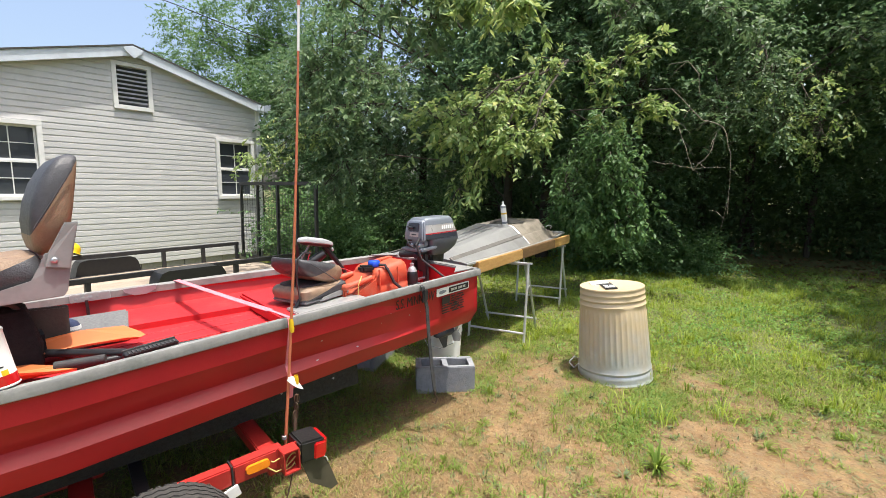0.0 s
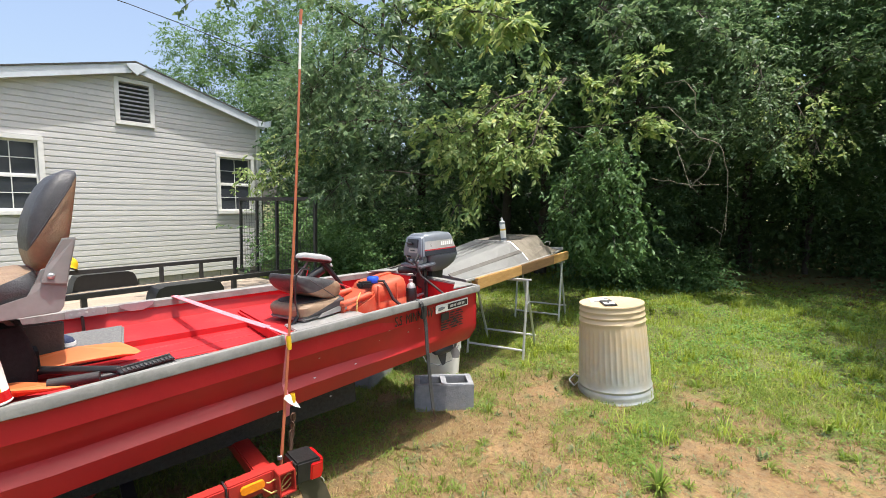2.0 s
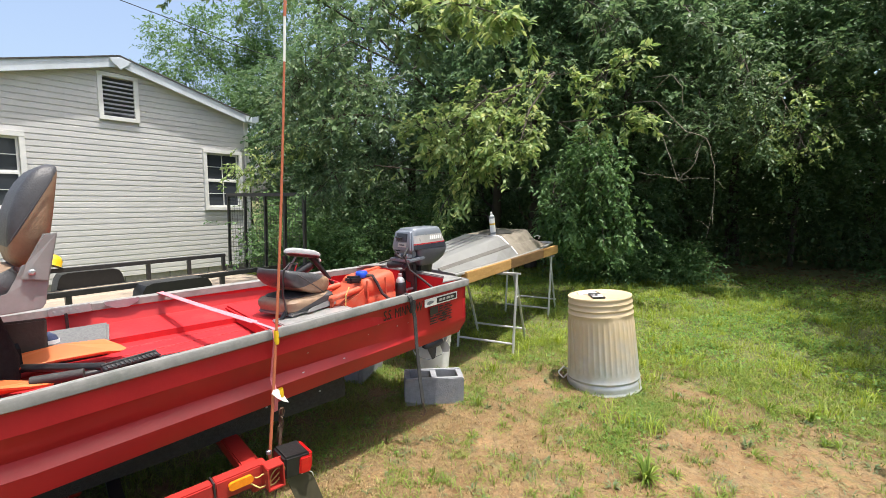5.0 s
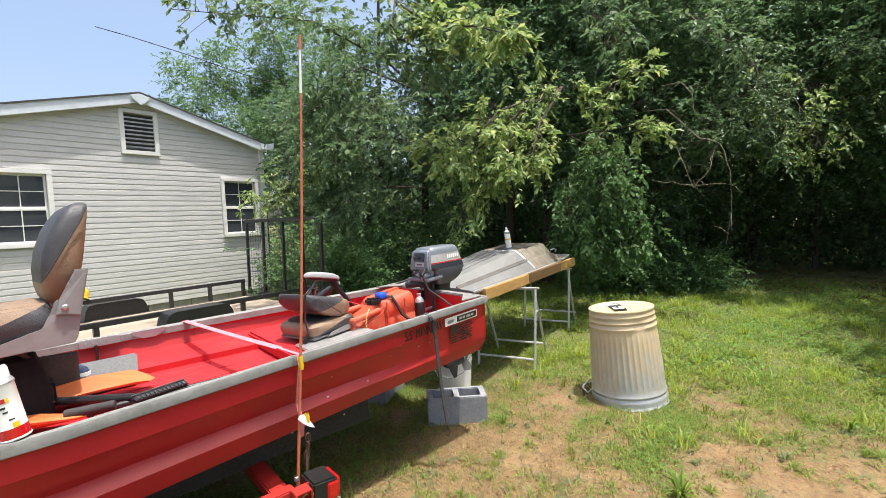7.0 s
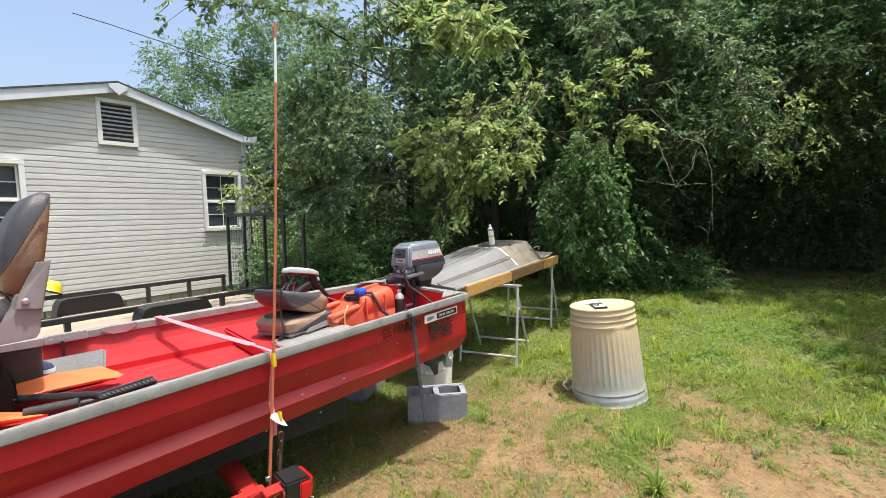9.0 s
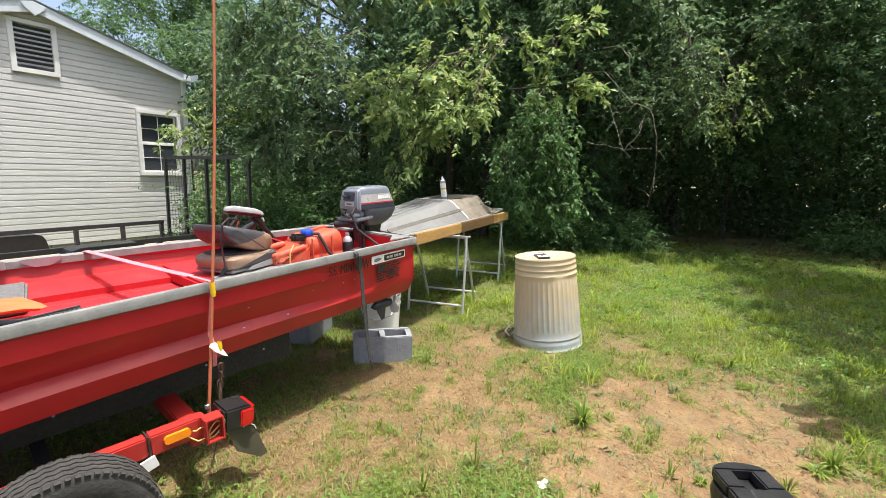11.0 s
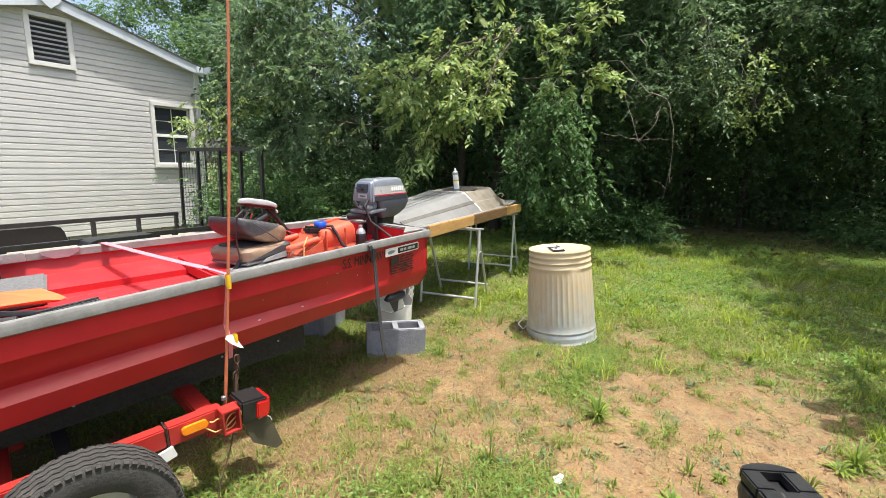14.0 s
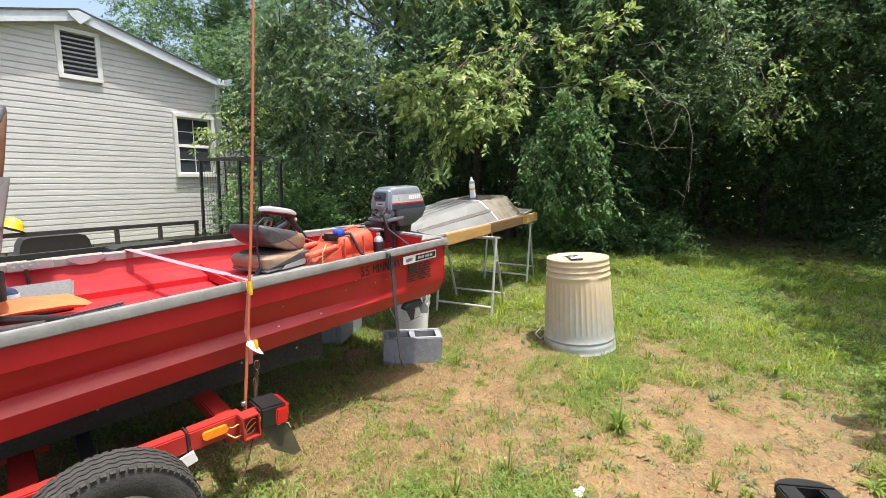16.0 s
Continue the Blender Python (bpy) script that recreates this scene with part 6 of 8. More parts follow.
# ---- boat trailer ----
def wheel(parent, m, r, w, spokes=5):
    """A trailer wheel; its axle is the local y axis, the outer side is -y."""
    wh = root("wheel", "", "")
    wh.parent = parent
    wh.matrix_local = m
    tread = bmesh.new()
    prof = [(r * 0.60, -w * 0.42), (r * 0.66, -w * 0.50), (r * 0.84, -w * 0.52), (r * 0.93, -w * 0.48), (r * 0.975, -w * 0.42), (r * 0.985, -w * 0.40)]
    prof += [(r * 0.985, w * 0.40), (r * 0.975, w * 0.42), (r * 0.93, w * 0.48), (r * 0.84, w * 0.52), (r * 0.66, w * 0.50), (r * 0.60, w * 0.42)]
    ty = part("tyre", lathe(prof, 64, m=pose(0, 0, 0, 90, 0, 0) @ pose(0, 0, 0, 0, 0, 0)), M["tyre"], wh, "worn dusty black tyre", True)
    # zigzag tread ribs and shoulder blocks
    b = bmesh.new()
    n = 44
    for row in (-0.30, -0.10, 0.10, 0.30):
        secs = []
        for i in range(n * 2 + 1):
            a = math.pi * i / n
            zz = (row + (0.028 if i % 2 else -0.028)) * w
            c, s = math.cos(a), math.sin(a)
            h0, h1, hw = r * 0.98, r * 1.0, 0.062 * w
            secs.append([(h0 * c, zz - hw, h0 * s), (h1 * c, zz - hw, h1 * s), (h1 * c, zz + hw, h1 * s), (h0 * c, zz + hw, h0 * s)])
        loft(secs, caps=False, bm=b)
    tagged(part("tread", b, M["tyre"], ty), kind="stuff")
    b = bmesh.new()
    for sg in (-1, 1):
        for i in range(66):
            a = 2 * math.pi * i / 66
            bb = box(0.0135 * r / 0.24, 0.010, 0.030)
            bb.transform(pose(0, 0, 0, 0, math.degrees(a), 0) @ pose(0, sg * w * 0.452, r * 0.918, sg * -22, 0, 0))
            join(b, bb)
    tagged(part("shoulder_tread", b, M["tyre"], ty), kind="stuff")
    rim = lathe([(r * 0.635, -w * 0.42), (r * 0.63, -w * 0.47), (r * 0.60, -w * 0.47), (r * 0.585, -w * 0.43), (r * 0.56, -w * 0.40), (r * 0.55, -w * 0.18), (r * 0.50, -w * 0.14), (r * 0.30, -w * 0.26), (r * 0.22, -w * 0.24), (r * 0.20, -w * 0.10), (r * 0.0, -w * 0.10)], 48, m=pose(0, 0, 0, -90, 0, 0) @ Matrix.Diagonal((1, 1, -1, 1)))
    bmesh.ops.recalc_face_normals(rim, faces=rim.faces)
    rm = part("rim", rim, M["white_rim"], wh, "silver steel wheel rim", True)
    for k in range(spokes):
        a = 360 * k / spokes
        o = sheet([(-0.10 * r, 0.34 * r), (0.10 * r, 0.34 * r), (0.075 * r, 0.46 * r), (-0.075 * r, 0.46 * r)], 0.002)
        o.transform(pose(0, -w * 0.205, 0, 90, 0, 0) @ pose(0, 0, 0, 0, 0, a))
        part("rim_slot", o, M["black_rub"], rm)
        part("lug_nut", lathe([(0.008, 0), (0.007, 0.012), (0, 0.014)], 6, m=pose(0, -w * 0.25, 0, 90, 0, 0) @ pose(0, 0, 0, 0, 0, a + 36) @ pose(0, 0.25 * r, 0)), M["galv"], rm)
    return wh


def build_boat_trailer():
    t = root("boat_trailer", "red steel boat trailer carrying the jon boat", "trailer", BOAT)
    for sg in (-1, 1):
        part("frame_rail", bar((-3.0, sg * 0.75, -0.49), (-1.545, sg * 0.75, -0.495), 0.05, 0.072, bev=0.005), M["red_steel"], t)
        part("rail_end", bar((-1.54, sg * 0.75, -0.495), (-1.352, sg * 0.75, -0.495), 0.054, 0.076, bev=0.005), M["red_steel"], t)
        bk = bar((-0.75, sg * 0.28, -0.455), (-3.3, sg * 0.28, -0.455), 0.045, 0.19, bev=0.006)
        bunk = part("bunk_board", bk, M["bunk"], t, "black carpeted bunk board")
        for k in range(9):
            part("screw", lathe([(0.006, 0), (0.005, 0.002), (0, 0.003)], 8, m=pose(-0.9 - 0.28 * k, sg * 0.28 - 0.023, -0.47 + 0.01 * (k % 3), 90, 0, 0)), M["galv"], bunk)
    for x, z in ((-1.36, -0.57), (-1.98, -0.60), (-2.9, -0.57)):
        part("crossbeam", bar((x, -0.715, z), (x, 0.715, z), 0.075, 0.06, bev=0.006), M["red_steel"], t)
        for sg in (-1, 1):
            part("bunk_post", bar((x + 0.002, sg * 0.28, z + 0.03), (x + 0.002, sg * 0.28, -0.551), 0.04, 0.04), M["red_steel"], t)
    part("tongue", bar((-4.6, 0, -0.60), (-1.9, 0, -0.66), 0.08, 0.075, bev=0.006), M["red_steel"], t)
    part("tongue_jack", bar((-4.5, 0, -0.56), (-4.5, 0, -0.98), 0.05, 0.05), M["galv"], t)
    part("axle", bar((-1.80, -0.86, -0.585), (-1.80, 0.86, -0.585), 0.045, 0.045), M["black_steel"], t)
    for sg in (-1, 1):
        wheel(t, pose(-1.80, sg * 0.93, -0.602, 0, 0, 0 if sg < 0 else 180), 0.240, 0.135)
    # tail light, bracket and marker on the near side
    y = -0.75
    br = bar((-1.372, y - 0.055, -0.455), (-1.312, y - 0.055, -0.455), 0.06, 0.006)
    bar((-1.372, y - 0.055, -0.541), (-1.312, y - 0.055, -0.541), 0.06, 0.006, bm=br)
    for xx in (-1.371, -1.313):
        bar((xx, y - 0.085, -0.50), (xx, y - 0.025, -0.498), 0.006, 0.088, bm=br)
    bar((-1.38, y - 0.028, -0.498), (-1.30, y - 0.028, -0.498), 0.006, 0.088, bm=br)
    part("light_bracket", br, M["red_steel"], t, "red square light bracket")
    lm = part("tail_light", box(0.105, 0.125, 0.088, (-1.246, y + 0.010, -0.508), (0, 6, 0), bev=0.008), M["black_pl"], t, "black tail light housing")
    part("lens", box(0.022, 0.110, 0.074, (-1.190, y + 0.010, -0.514), (0, 6, 0), bev=0.006), M["red_lens"], lm, "red rear lens")
    part("lens", box(0.048, 0.012, 0.068, (-1.216, y - 0.056, -0.514), (0, 6, 0), bev=0.005), M["red_lens"], lm, "red side lens")
    part("marker_light", sheet(rounded(0.088, 0.030, 0.014, 6), 0.014), M["amber"], t, "amber oval side marker").matrix_local = pose(-1.455, y - 0.029, -0.488, 90, 0, 0)
    part("rail_joint", box(0.006, 0.057, 0.080, (-1.5425, y, -0.495)), M["black_steel"], t)
    part("bolt", lathe([(0.018, 0), (0.018, 0.006), (0.011, 0.007), (0.011, 0.018), (0, 0.018)], 6, m=pose(-1.63, y - 0.026, -0.497, 90, 0, 0)), M["chain"], t, "rusty bolt and washer")
    part("white_tab", box(0.08, 0.008, 0.045, (-1.565, y - 0.034, -0.555), (0, -14, 0), bev=0.002), M["white_pl"], t, "bent white plastic tab")
    w1 = tube([(-1.405 + 0.006 * k, y - 0.034 - 0.002 * k, -0.492 - 0.004 * math.sin(k)) for k in range(8)], 0.0028, 6)
    tube([(-1.335 + 0.036 * math.cos(q) + 0.004 * math.sin(3 * q), y - 0.05 - 0.006 * math.sin(2 * q), -0.505 + 0.040 * math.sin(q)) for q in np.linspace(2.2, 9.4, 30)], 0.0028, 6, bm=w1)
    tube([(-1.335 + 0.022 * math.cos(q), y - 0.054, -0.51 + 0.028 * math.sin(q + 0.5)) for q in np.linspace(0.5, 5.4, 18)], 0.0026, 6, bm=w1)
    tube([(-1.42, y - 0.03, -0.512), (-1.395, y - 0.05, -0.532), (-1.36, y - 0.055, -0.528), (-1.32, y - 0.05, -0.505), (-1.29, y - 0.04, -0.49)], 0.0028, 6, bm=w1)
    part("wiring", w1, M["wire_yel"], t, "loose yellowed wiring", True)
    part("hanging_wire", tube([(-1.32, y - 0.045, -0.53), (-1.36, y - 0.07, -0.62), (-1.42, y - 0.10, -0.72), (-1.44, y - 0.12, -0.79)], 0.0028, 6), M["chain"], t, "thin brown wire trailing to the ground", True)
    part("white_wire", tube([(-1.24, y - 0.02, -0.54), (-1.225, y - 0.035, -0.56), (-1.20, y - 0.04, -0.555), (-1.18, y - 0.03, -0.575), (-1.17, y - 0.02, -0.60)], 0.0022, 6), M["white_pl"], t, "white light cable", True)
    fl = sheet([(-0.085, 0.075), (-0.01, 0.085), (0.05, 0.02), (0.085, -0.08), (0.05, -0.085), (-0.05, -0.02)], 0.004)
    fl.transform(pose(-1.215, y - 0.03, -0.63, 78, 8, 14))
    part("mud_flap", fl, mat("clear_dirty_plastic", (0.06, 0.053, 0.036), (0.04, 0.036, 0.025), 12, 0.3), t, "dull smoky reflector plate")
    part("rod_socket", lathe([(0.010, 0), (0.010, 0.014), (0.007, 0.016)], 10, m=pose(-1.326, -0.72, -0.459)), M["galv"], t)


build_boat_trailer()

# ---- utility trailer by the house ----
def build_utility_trailer():
    t = root("utility_trailer", "black steel utility trailer with plank deck and raised ramp gate", "trailer")
    x0, x1, y0, y1, dz, top = -1.6, 3.72, 5.15, 6.95, 0.26, 0.50
    s = 0.05
    for y in (y0, y1):
        part("side_beam", bar((x0, y, dz - 0.045), (x1, y, dz - 0.045), s, 0.09, bev=0.004), M["black_steel"], t)
        part("top_rail", bar((x0, y, top), (x1 - 0.02, y, top), s, s, bev=0.005), M["black_steel"], t)
        for x in (x0 + 0.03, -0.75, 0.1, *((1.27, 2.70) if y == y0 else (0.75, 2.61, 3.15)), x1 - 0.05):
            part("post", bar((x, y, dz + 0.002), (x, y, top - s / 2), 0.045, 0.045, up=(1, 0, 0)), M["black_steel"], t)
    for x in (x0, x1):
        part("end_beam", bar((x, y0 + 0.03, dz - 0.05), (x, y1 - 0.03, dz - 0.05), s, 0.08), M["black_steel"], t)
    n = 12
    for k in range(n):
        w = (y1 - y0 - 0.06) / n
        part("deck_board", box(x1 - x0 - 0.07, w - 0.008, 0.035, ((x0 + x1) / 2, y0 + 0.03 + w * (k + 0.5), dz - 0.018 + 0.002 * math.sin(5 * k)), bev=0.004, seg=1), M["deck"], t)
    # ramp gate, raised
    g = root("ramp_gate", "", "")
    g.parent = t
    zb, zt = 0.31, 1.44
    for y in (6.95, 6.48, 5.95, 5.48, 5.05):
        part("gate_post", bar((3.78, y, zb), (3.80, y, zt), 0.036, 0.036, up=(1, 0, 0)), M["black_steel"], g)
    for z in (zb, zt):
        part("gate_bar", bar((3.78 + 0.02 * (z > 1), 5.02, z), (3.78 + 0.02 * (z > 1), 6.98, z), 0.05, 0.05, bev=0.004), M["black_steel"], g)
    b = bmesh.new()
    for k in range(21):
        z = zb + 0.04 + k * 0.052
        bar((3.786, 5.06, z), (3.786, 6.94, z), 0.003, 0.003, bm=b)
    for k in range(26):
        y = 5.09 + k * 0.073
        bar((3.789, y, zb), (3.789, y, zt), 0.003, 0.003, bm=b, up=(1, 0, 0))
    part("wire_mesh", b, M["mesh_wire"], g, "dull wire mesh")
    # fenders and wheels
    for y, sg in ((y0 - 0.13, -1), (y1 + 0.13, 1)):
        cx, tz = (2.12, 0.535) if sg < 0 else (1.97, 0.455)
        o = [(cx + a, z) for a, z in ((-0.41, 0.02), (-0.335, tz - 0.08), (-0.30, tz - 0.02), (-0.24, tz), (0.24, tz), (0.30, tz - 0.02), (0.335, tz - 0.08), (0.41, 0.02))]
        secs = [[(x, yy, z) for x, z in o] + [(cx + (x - cx) * 0.975, yy, z - 0.012) for x, z in o[::-1]] for yy in (y - 0.115, y + 0.115)]
        part("fender", loft(secs), M["black_pl"], t, "rounded black fender", True)
        sp = sheet([(x, z - 0.004) for x, z in o], 0.006)
        sp.transform(pose(0, y - 0.1105, 0, 90, 0, 0))
        part("fender_skirt", sp, M["black_pl"], t, "flat black fender skirt")
        gz = float(ground_z(2.03, y))
        wheel(t, pose(2.03, y, gz + 0.25, 0, 0, 0 if sg < 0 else 180), 0.25, 0.17)
    part("axle", bar((2.03, y0, 0.15), (2.03, y1, 0.15), 0.05, 0.05), M["black_steel"], t)
    part("jack_stand", bar((-1.55, 6.05, 0.17), (-1.55, 6.05, float(ground_z(-1.55, 6.05)) - 0.01), 0.06, 0.06, up=(1, 0, 0)), M["black_steel"], t)
    part("tongue", bar((-2.7, 6.05, 0.15), (-1.6, 6.05, 0.18), 0.07, 0.07), M["black_steel"], t)


build_utility_trailer()

t = root("tool_tote", "dark blue-black tool tote with a pale mark on its lid", "tool box", pose(1.02, 6.72, 0.262, 0, 0, 2))
part("body", box(0.56, 0.28, 0.28, (0, 0, 0.14), bev=0.02), mat("navy_plastic", (0.015, 0.02, 0.035), (0.02, 0.028, 0.045), 14, 0.4), t)
part("lid", box(0.60, 0.31, 0.09, (0, 0, 0.33), bev=0.025), mat("navy_lid", (0.025, 0.035, 0.06), (0.02, 0.03, 0.05), 14, 0.35), t, "blue-black lid")
part("mark", sheet([(-0.05, -0.012), (0.05, -0.016), (0.06, 0.0), (0.02, 0.016), (-0.04, 0.012)], 0.003), M["text_white"], t, "pale oval mark").matrix_local = pose(0.06, -0.157, 0.335, 90, 0, 0)
t = root("hard_hat", "yellow plastic hat hung on the trailer rail", "hat", pose(1.56, 6.92, 0.575, 0, 24, 10) @ Matrix.Scale(0.85, 4))
part("shell", lathe([(0.13, 0), (0.135, 0.01), (0.12, 0.03), (0.115, 0.08), (0.085, 0.13), (0.04, 0.155), (0, 0.16)], 24), M["yellow"], t, "", True)
part("brim", lathe([(0.115, 0.004), (0.16, -0.004), (0.16, 0.003), (0.115, 0.014)], 24), M["black_pl"], t, "black brim", True)

# ---- loose things ----
CAN = Matrix.Translation((3.41, 0.965, float(ground_z(3.4, 0.97)) - 0.012)) @ Matrix.Rotation(radians(4.6), 4, Vector((-0.96, -0.27, 0))) @ pose(0, 0, 0, 0, 0, 20)


def build_can():
    c = root("trash_can", "upturned galvanised trash can stained ochre with a dented side", "trash can", CAN)
    prof = [(0.268, 0.0), (0.272, 0.008), (0.268, 0.016), (0.262, 0.028), (0.266, 0.045), (0.262, 0.062), (0.256, 0.075), (0.262, 0.092), (0.255, 0.11)]
    low = len(prof)
    prof += [(0.254, 0.135), (0.252, 0.15)]
    for k in range(8):
        prof.append((0.250 - 0.020 * k / 7, 0.165 + 0.35 * k / 7))
    high = len(prof)
    prof += [(0.229, 0.53), (0.231, 0.55), (0.236, 0.565), (0.229, 0.58), (0.226, 0.59), (0.233, 0.605), (0.226, 0.62), (0.225, 0.63), (0.230, 0.645), (0.224, 0.66), (0.224, 0.675), (0.228, 0.682), (0.226, 0.69), (0.219, 0.6905), (0.213, 0.687), (0.0, 0.688)]

    def wave(a, k):
        r = 1.0
        if low + 1 < k < high:
            s = math.sin(a * 40)
            r += 0.020 * (max(0.0, s) ** 0.6)
        if 14 < k < high + 12:
            r -= 0.045 * math.exp(-((((a - 3.6 + math.pi) % (2 * math.pi)) - math.pi) / 0.22) ** 2) * math.exp(-((prof[k][1] - 0.585) / 0.035) ** 2)
        return r
    part("body", lathe(prof, 240, wave=wave), M["can"], c, smooth=True)
    for a in (92, 304):
        m = pose(0, 0, 0, 0, 0, a)
        b = tube([(0.258, -0.045, 0.10), (0.285, -0.03, 0.125), (0.325, -0.006, 0.092), (0.325, 0.006, 0.085), (0.292, 0.03, 0.055), (0.258, 0.045, 0.095)], 0.0055, 8)
        b.transform(m)
        part("handle", b, M["steel_pipe"], c, "pale wire handle", True)


build_can()


def build_phone():
    t = root("phone", "black phone with a cracked pale label lying on the upturned can", "phone", CAN @ pose(-0.07, 0.025, 0.689, 0, 0, 101) @ Matrix.Scale(1.2, 4))
    part("body", box(0.075, 0.155, 0.009, (0, 0, 0.0045), bev=0.003), M["black_pl"], t)
    part("screen", box(0.068, 0.14, 0.0012, (0, 0, 0.0096)), M["black_rub"], t, "dark glass screen")
    for k, (x, y, w, h) in enumerate(((0.002, 0.050, 0.060, 0.024), (-0.018, 0.012, 0.026, 0.034), (0.018, 0.004, 0.024, 0.016))):
        part("screen_mark", box(w, h, 0.0008, (x, y, 0.0108)), M["text_white"], t)
    t = root("paper_slip", "small crumpled white paper slip beside the phone", "paper", CAN @ pose(0.075, 0.085, 0.688, 0, 0, 10))
    part("sheet", loft([[(x, y, 0.004 + 0.006 * math.sin(30 * x + 20 * y)) for x in (-0.06, -0.03, 0.0, 0.03, 0.06)] for y in (-0.07, -0.03, 0.02, 0.07)], closed=False), M["text_white"], t)
    t = root("cord", "thin black cord lying on the upturned can", "cord", CAN @ pose(0.06, 0.09, 0.688, 0, 0, 120))
    part("wire", tube([(-0.06, -0.03, 0.006), (-0.08, 0.0, 0.008), (-0.07, 0.06, 0.006), (-0.03, 0.09, 0.006), (0.03, 0.085, 0.012), (0.06, 0.04, 0.006)], 0.0022, 6), M["black_rub"], t, "", True)


build_phone()


# ---- concrete blocks and bucket under the stern ----
def cinder_block(label, m):
    t = root("cinder_block", label, "concrete block", m, group="concrete blocks under the stern")
    L, W, H, s, web = 0.395, 0.195, 0.19, 0.034, 0.036
    b = bmesh.new()
    for y in (-W / 2 + s / 2, W / 2 - s / 2):
        box(L, s, H, (0, y, H / 2), bev=0.005, bm=b)
    for x in (-L / 2 + web / 2, 0, L / 2 - web / 2):
        box(web, W - 2 * s + 0.004, H - 0.004, (x, 0, H / 2), bm=b)
    part("shell", b, M["cinder"], t)
    return t


cinder_block("grey two-hole concrete block standing under the boat's stern", Matrix.Translation(on_ground(2.40, 1.82, -0.004)) @ pose(0, 0, 0, 0, 0, -47))
cinder_block("grey concrete block in the boat's shade beside the bucket", Matrix.Translation(on_ground(2.44, 2.56, -0.004)) @ pose(0, 0, 0, 0, 0, 20))

t = root("bucket", "white plastic bucket with dark smears beneath the boat's stern", "bucket", Matrix.Translation(on_ground(2.80, 2.12)))
part("body", lathe([(0.0, 0.012), (0.112, 0.012), (0.115, 0.0), (0.118, 0.0), (0.132, 0.25), (0.138, 0.252), (0.138, 0.262), (0.133, 0.264), (0.135, 0.30), (0.140, 0.305), (0.140, 0.318), (0.134, 0.322), (0.128, 0.318), (0.115, 0.02), (0.0, 0.016)], 48), mat("smeared_white_plastic", (0.84, 0.83, 0.80), (0.78, 0.77, 0.74), 7, 0.4, c=(0.30, 0.25, 0.2), cscale=9, cmin=0.62, cmax=0.72), t, "", True)
part("bail", tube([(0.0, -0.14, 0.29), (-0.10, -0.15, 0.20), (-0.14, -0.06, 0.15), (-0.145, 0.06, 0.15), (-0.10, 0.15, 0.20), (0.0, 0.14, 0.29)], 0.003, 6), M["galv"], t, "wire bail")


# ---- overturned boat on sawhorses ----
def sawhorse(m):
    t = root("sawhorse", "pale steel-pipe folding sawhorse", "sawhorse", m, group="sawhorses under the overturned boat")
    r, w, h = 0.012, 0.265, 0.715
    part("top_bar", tube([(0, -w, h), (0, w, h)], 0.014, 10, bm=bar((0, -w - 0.03, h + 0.006), (0, w + 0.03, h + 0.006), 0.035, 0.012)), M["steel_pipe"], t, "", True)
    for sg in (-1, 1):
        part("front_leg", tube([(-0.01, sg * w, h), (-0.09, sg * w, -0.02)], r, 8), M["steel_pipe"], t, "", True)
        part("rear_leg", tube([(0.015, sg * (w - 0.02), h - 0.01), (0.42, sg * (w - 0.02), -0.02)], r, 8), M["steel_pipe"], t, "", True)
    for z in (0.10,):
        part("rung", tube([(-0.01 - 0.08 * (1 - z / h), -w, z), (-0.01 - 0.08 * (1 - z / h), w, z)], r * 0.85, 8), M["steel_pipe"], t, "", True)
        f = 1 - (z + 0.03) / h
        part("rung", tube([(0.015 + 0.405 * f, -w, z + 0.03), (0.015 + 0.405 * f, w, z + 0.03)], r * 0.85, 8), M["steel_pipe"], t, "", True)
    part("spreader", tube([(-0.03, -w, 0.5), (0.14, -w + 0.02, 0.5)], 0.005, 6), M["steel_pipe"], t)
    return t


sawhorse(Matrix.Translation((3.56, 2.07, float(ground_z(3.5, 2.0)))) @ pose(0, 0, 0, 0, 0, 11))
sawhorse(Matrix.Translation((5.06, 2.38, float(ground_z(5.0, 2.3)))) @ pose(0, 0, 0, 0, 0, 11))

JON = pose(5.22, 2.13, 0.822, 0, -0.3, 5.7)


def timber(label, m, length, mats):
    t = root("timber", label, "timber", m, group="timbers on the sawhorses")
    x = 0
    for k, (l, mm) in enumerate(zip(length, mats)):
        part("beam" if k == 0 else "splice", box(l - 0.002, 0.045 + 0.004 * k, 0.097 - 0.003 * k, (-x - l / 2, 0, -0.0485), bev=0.005), mm, t)
        x += l


wood2 = mat("brown_timber", (0.18, 0.10, 0.038), (0.13, 0.07, 0.028), 7, 0.7, bump=0.2, bscale=30, stretch=(1, 8, 8))
timber("yellowish timber beam lying along the sawhorses", JON @ pose(0.04, -0.008, 0.010), (0.55, 0.95, 0.90), (M["wood"], wood2, M["wood"]))
timber("yellowish timber beam under the far side of the overturned boat", JON @ pose(0.0, 0.50, 0.0), (2.0,), (M["wood"],))


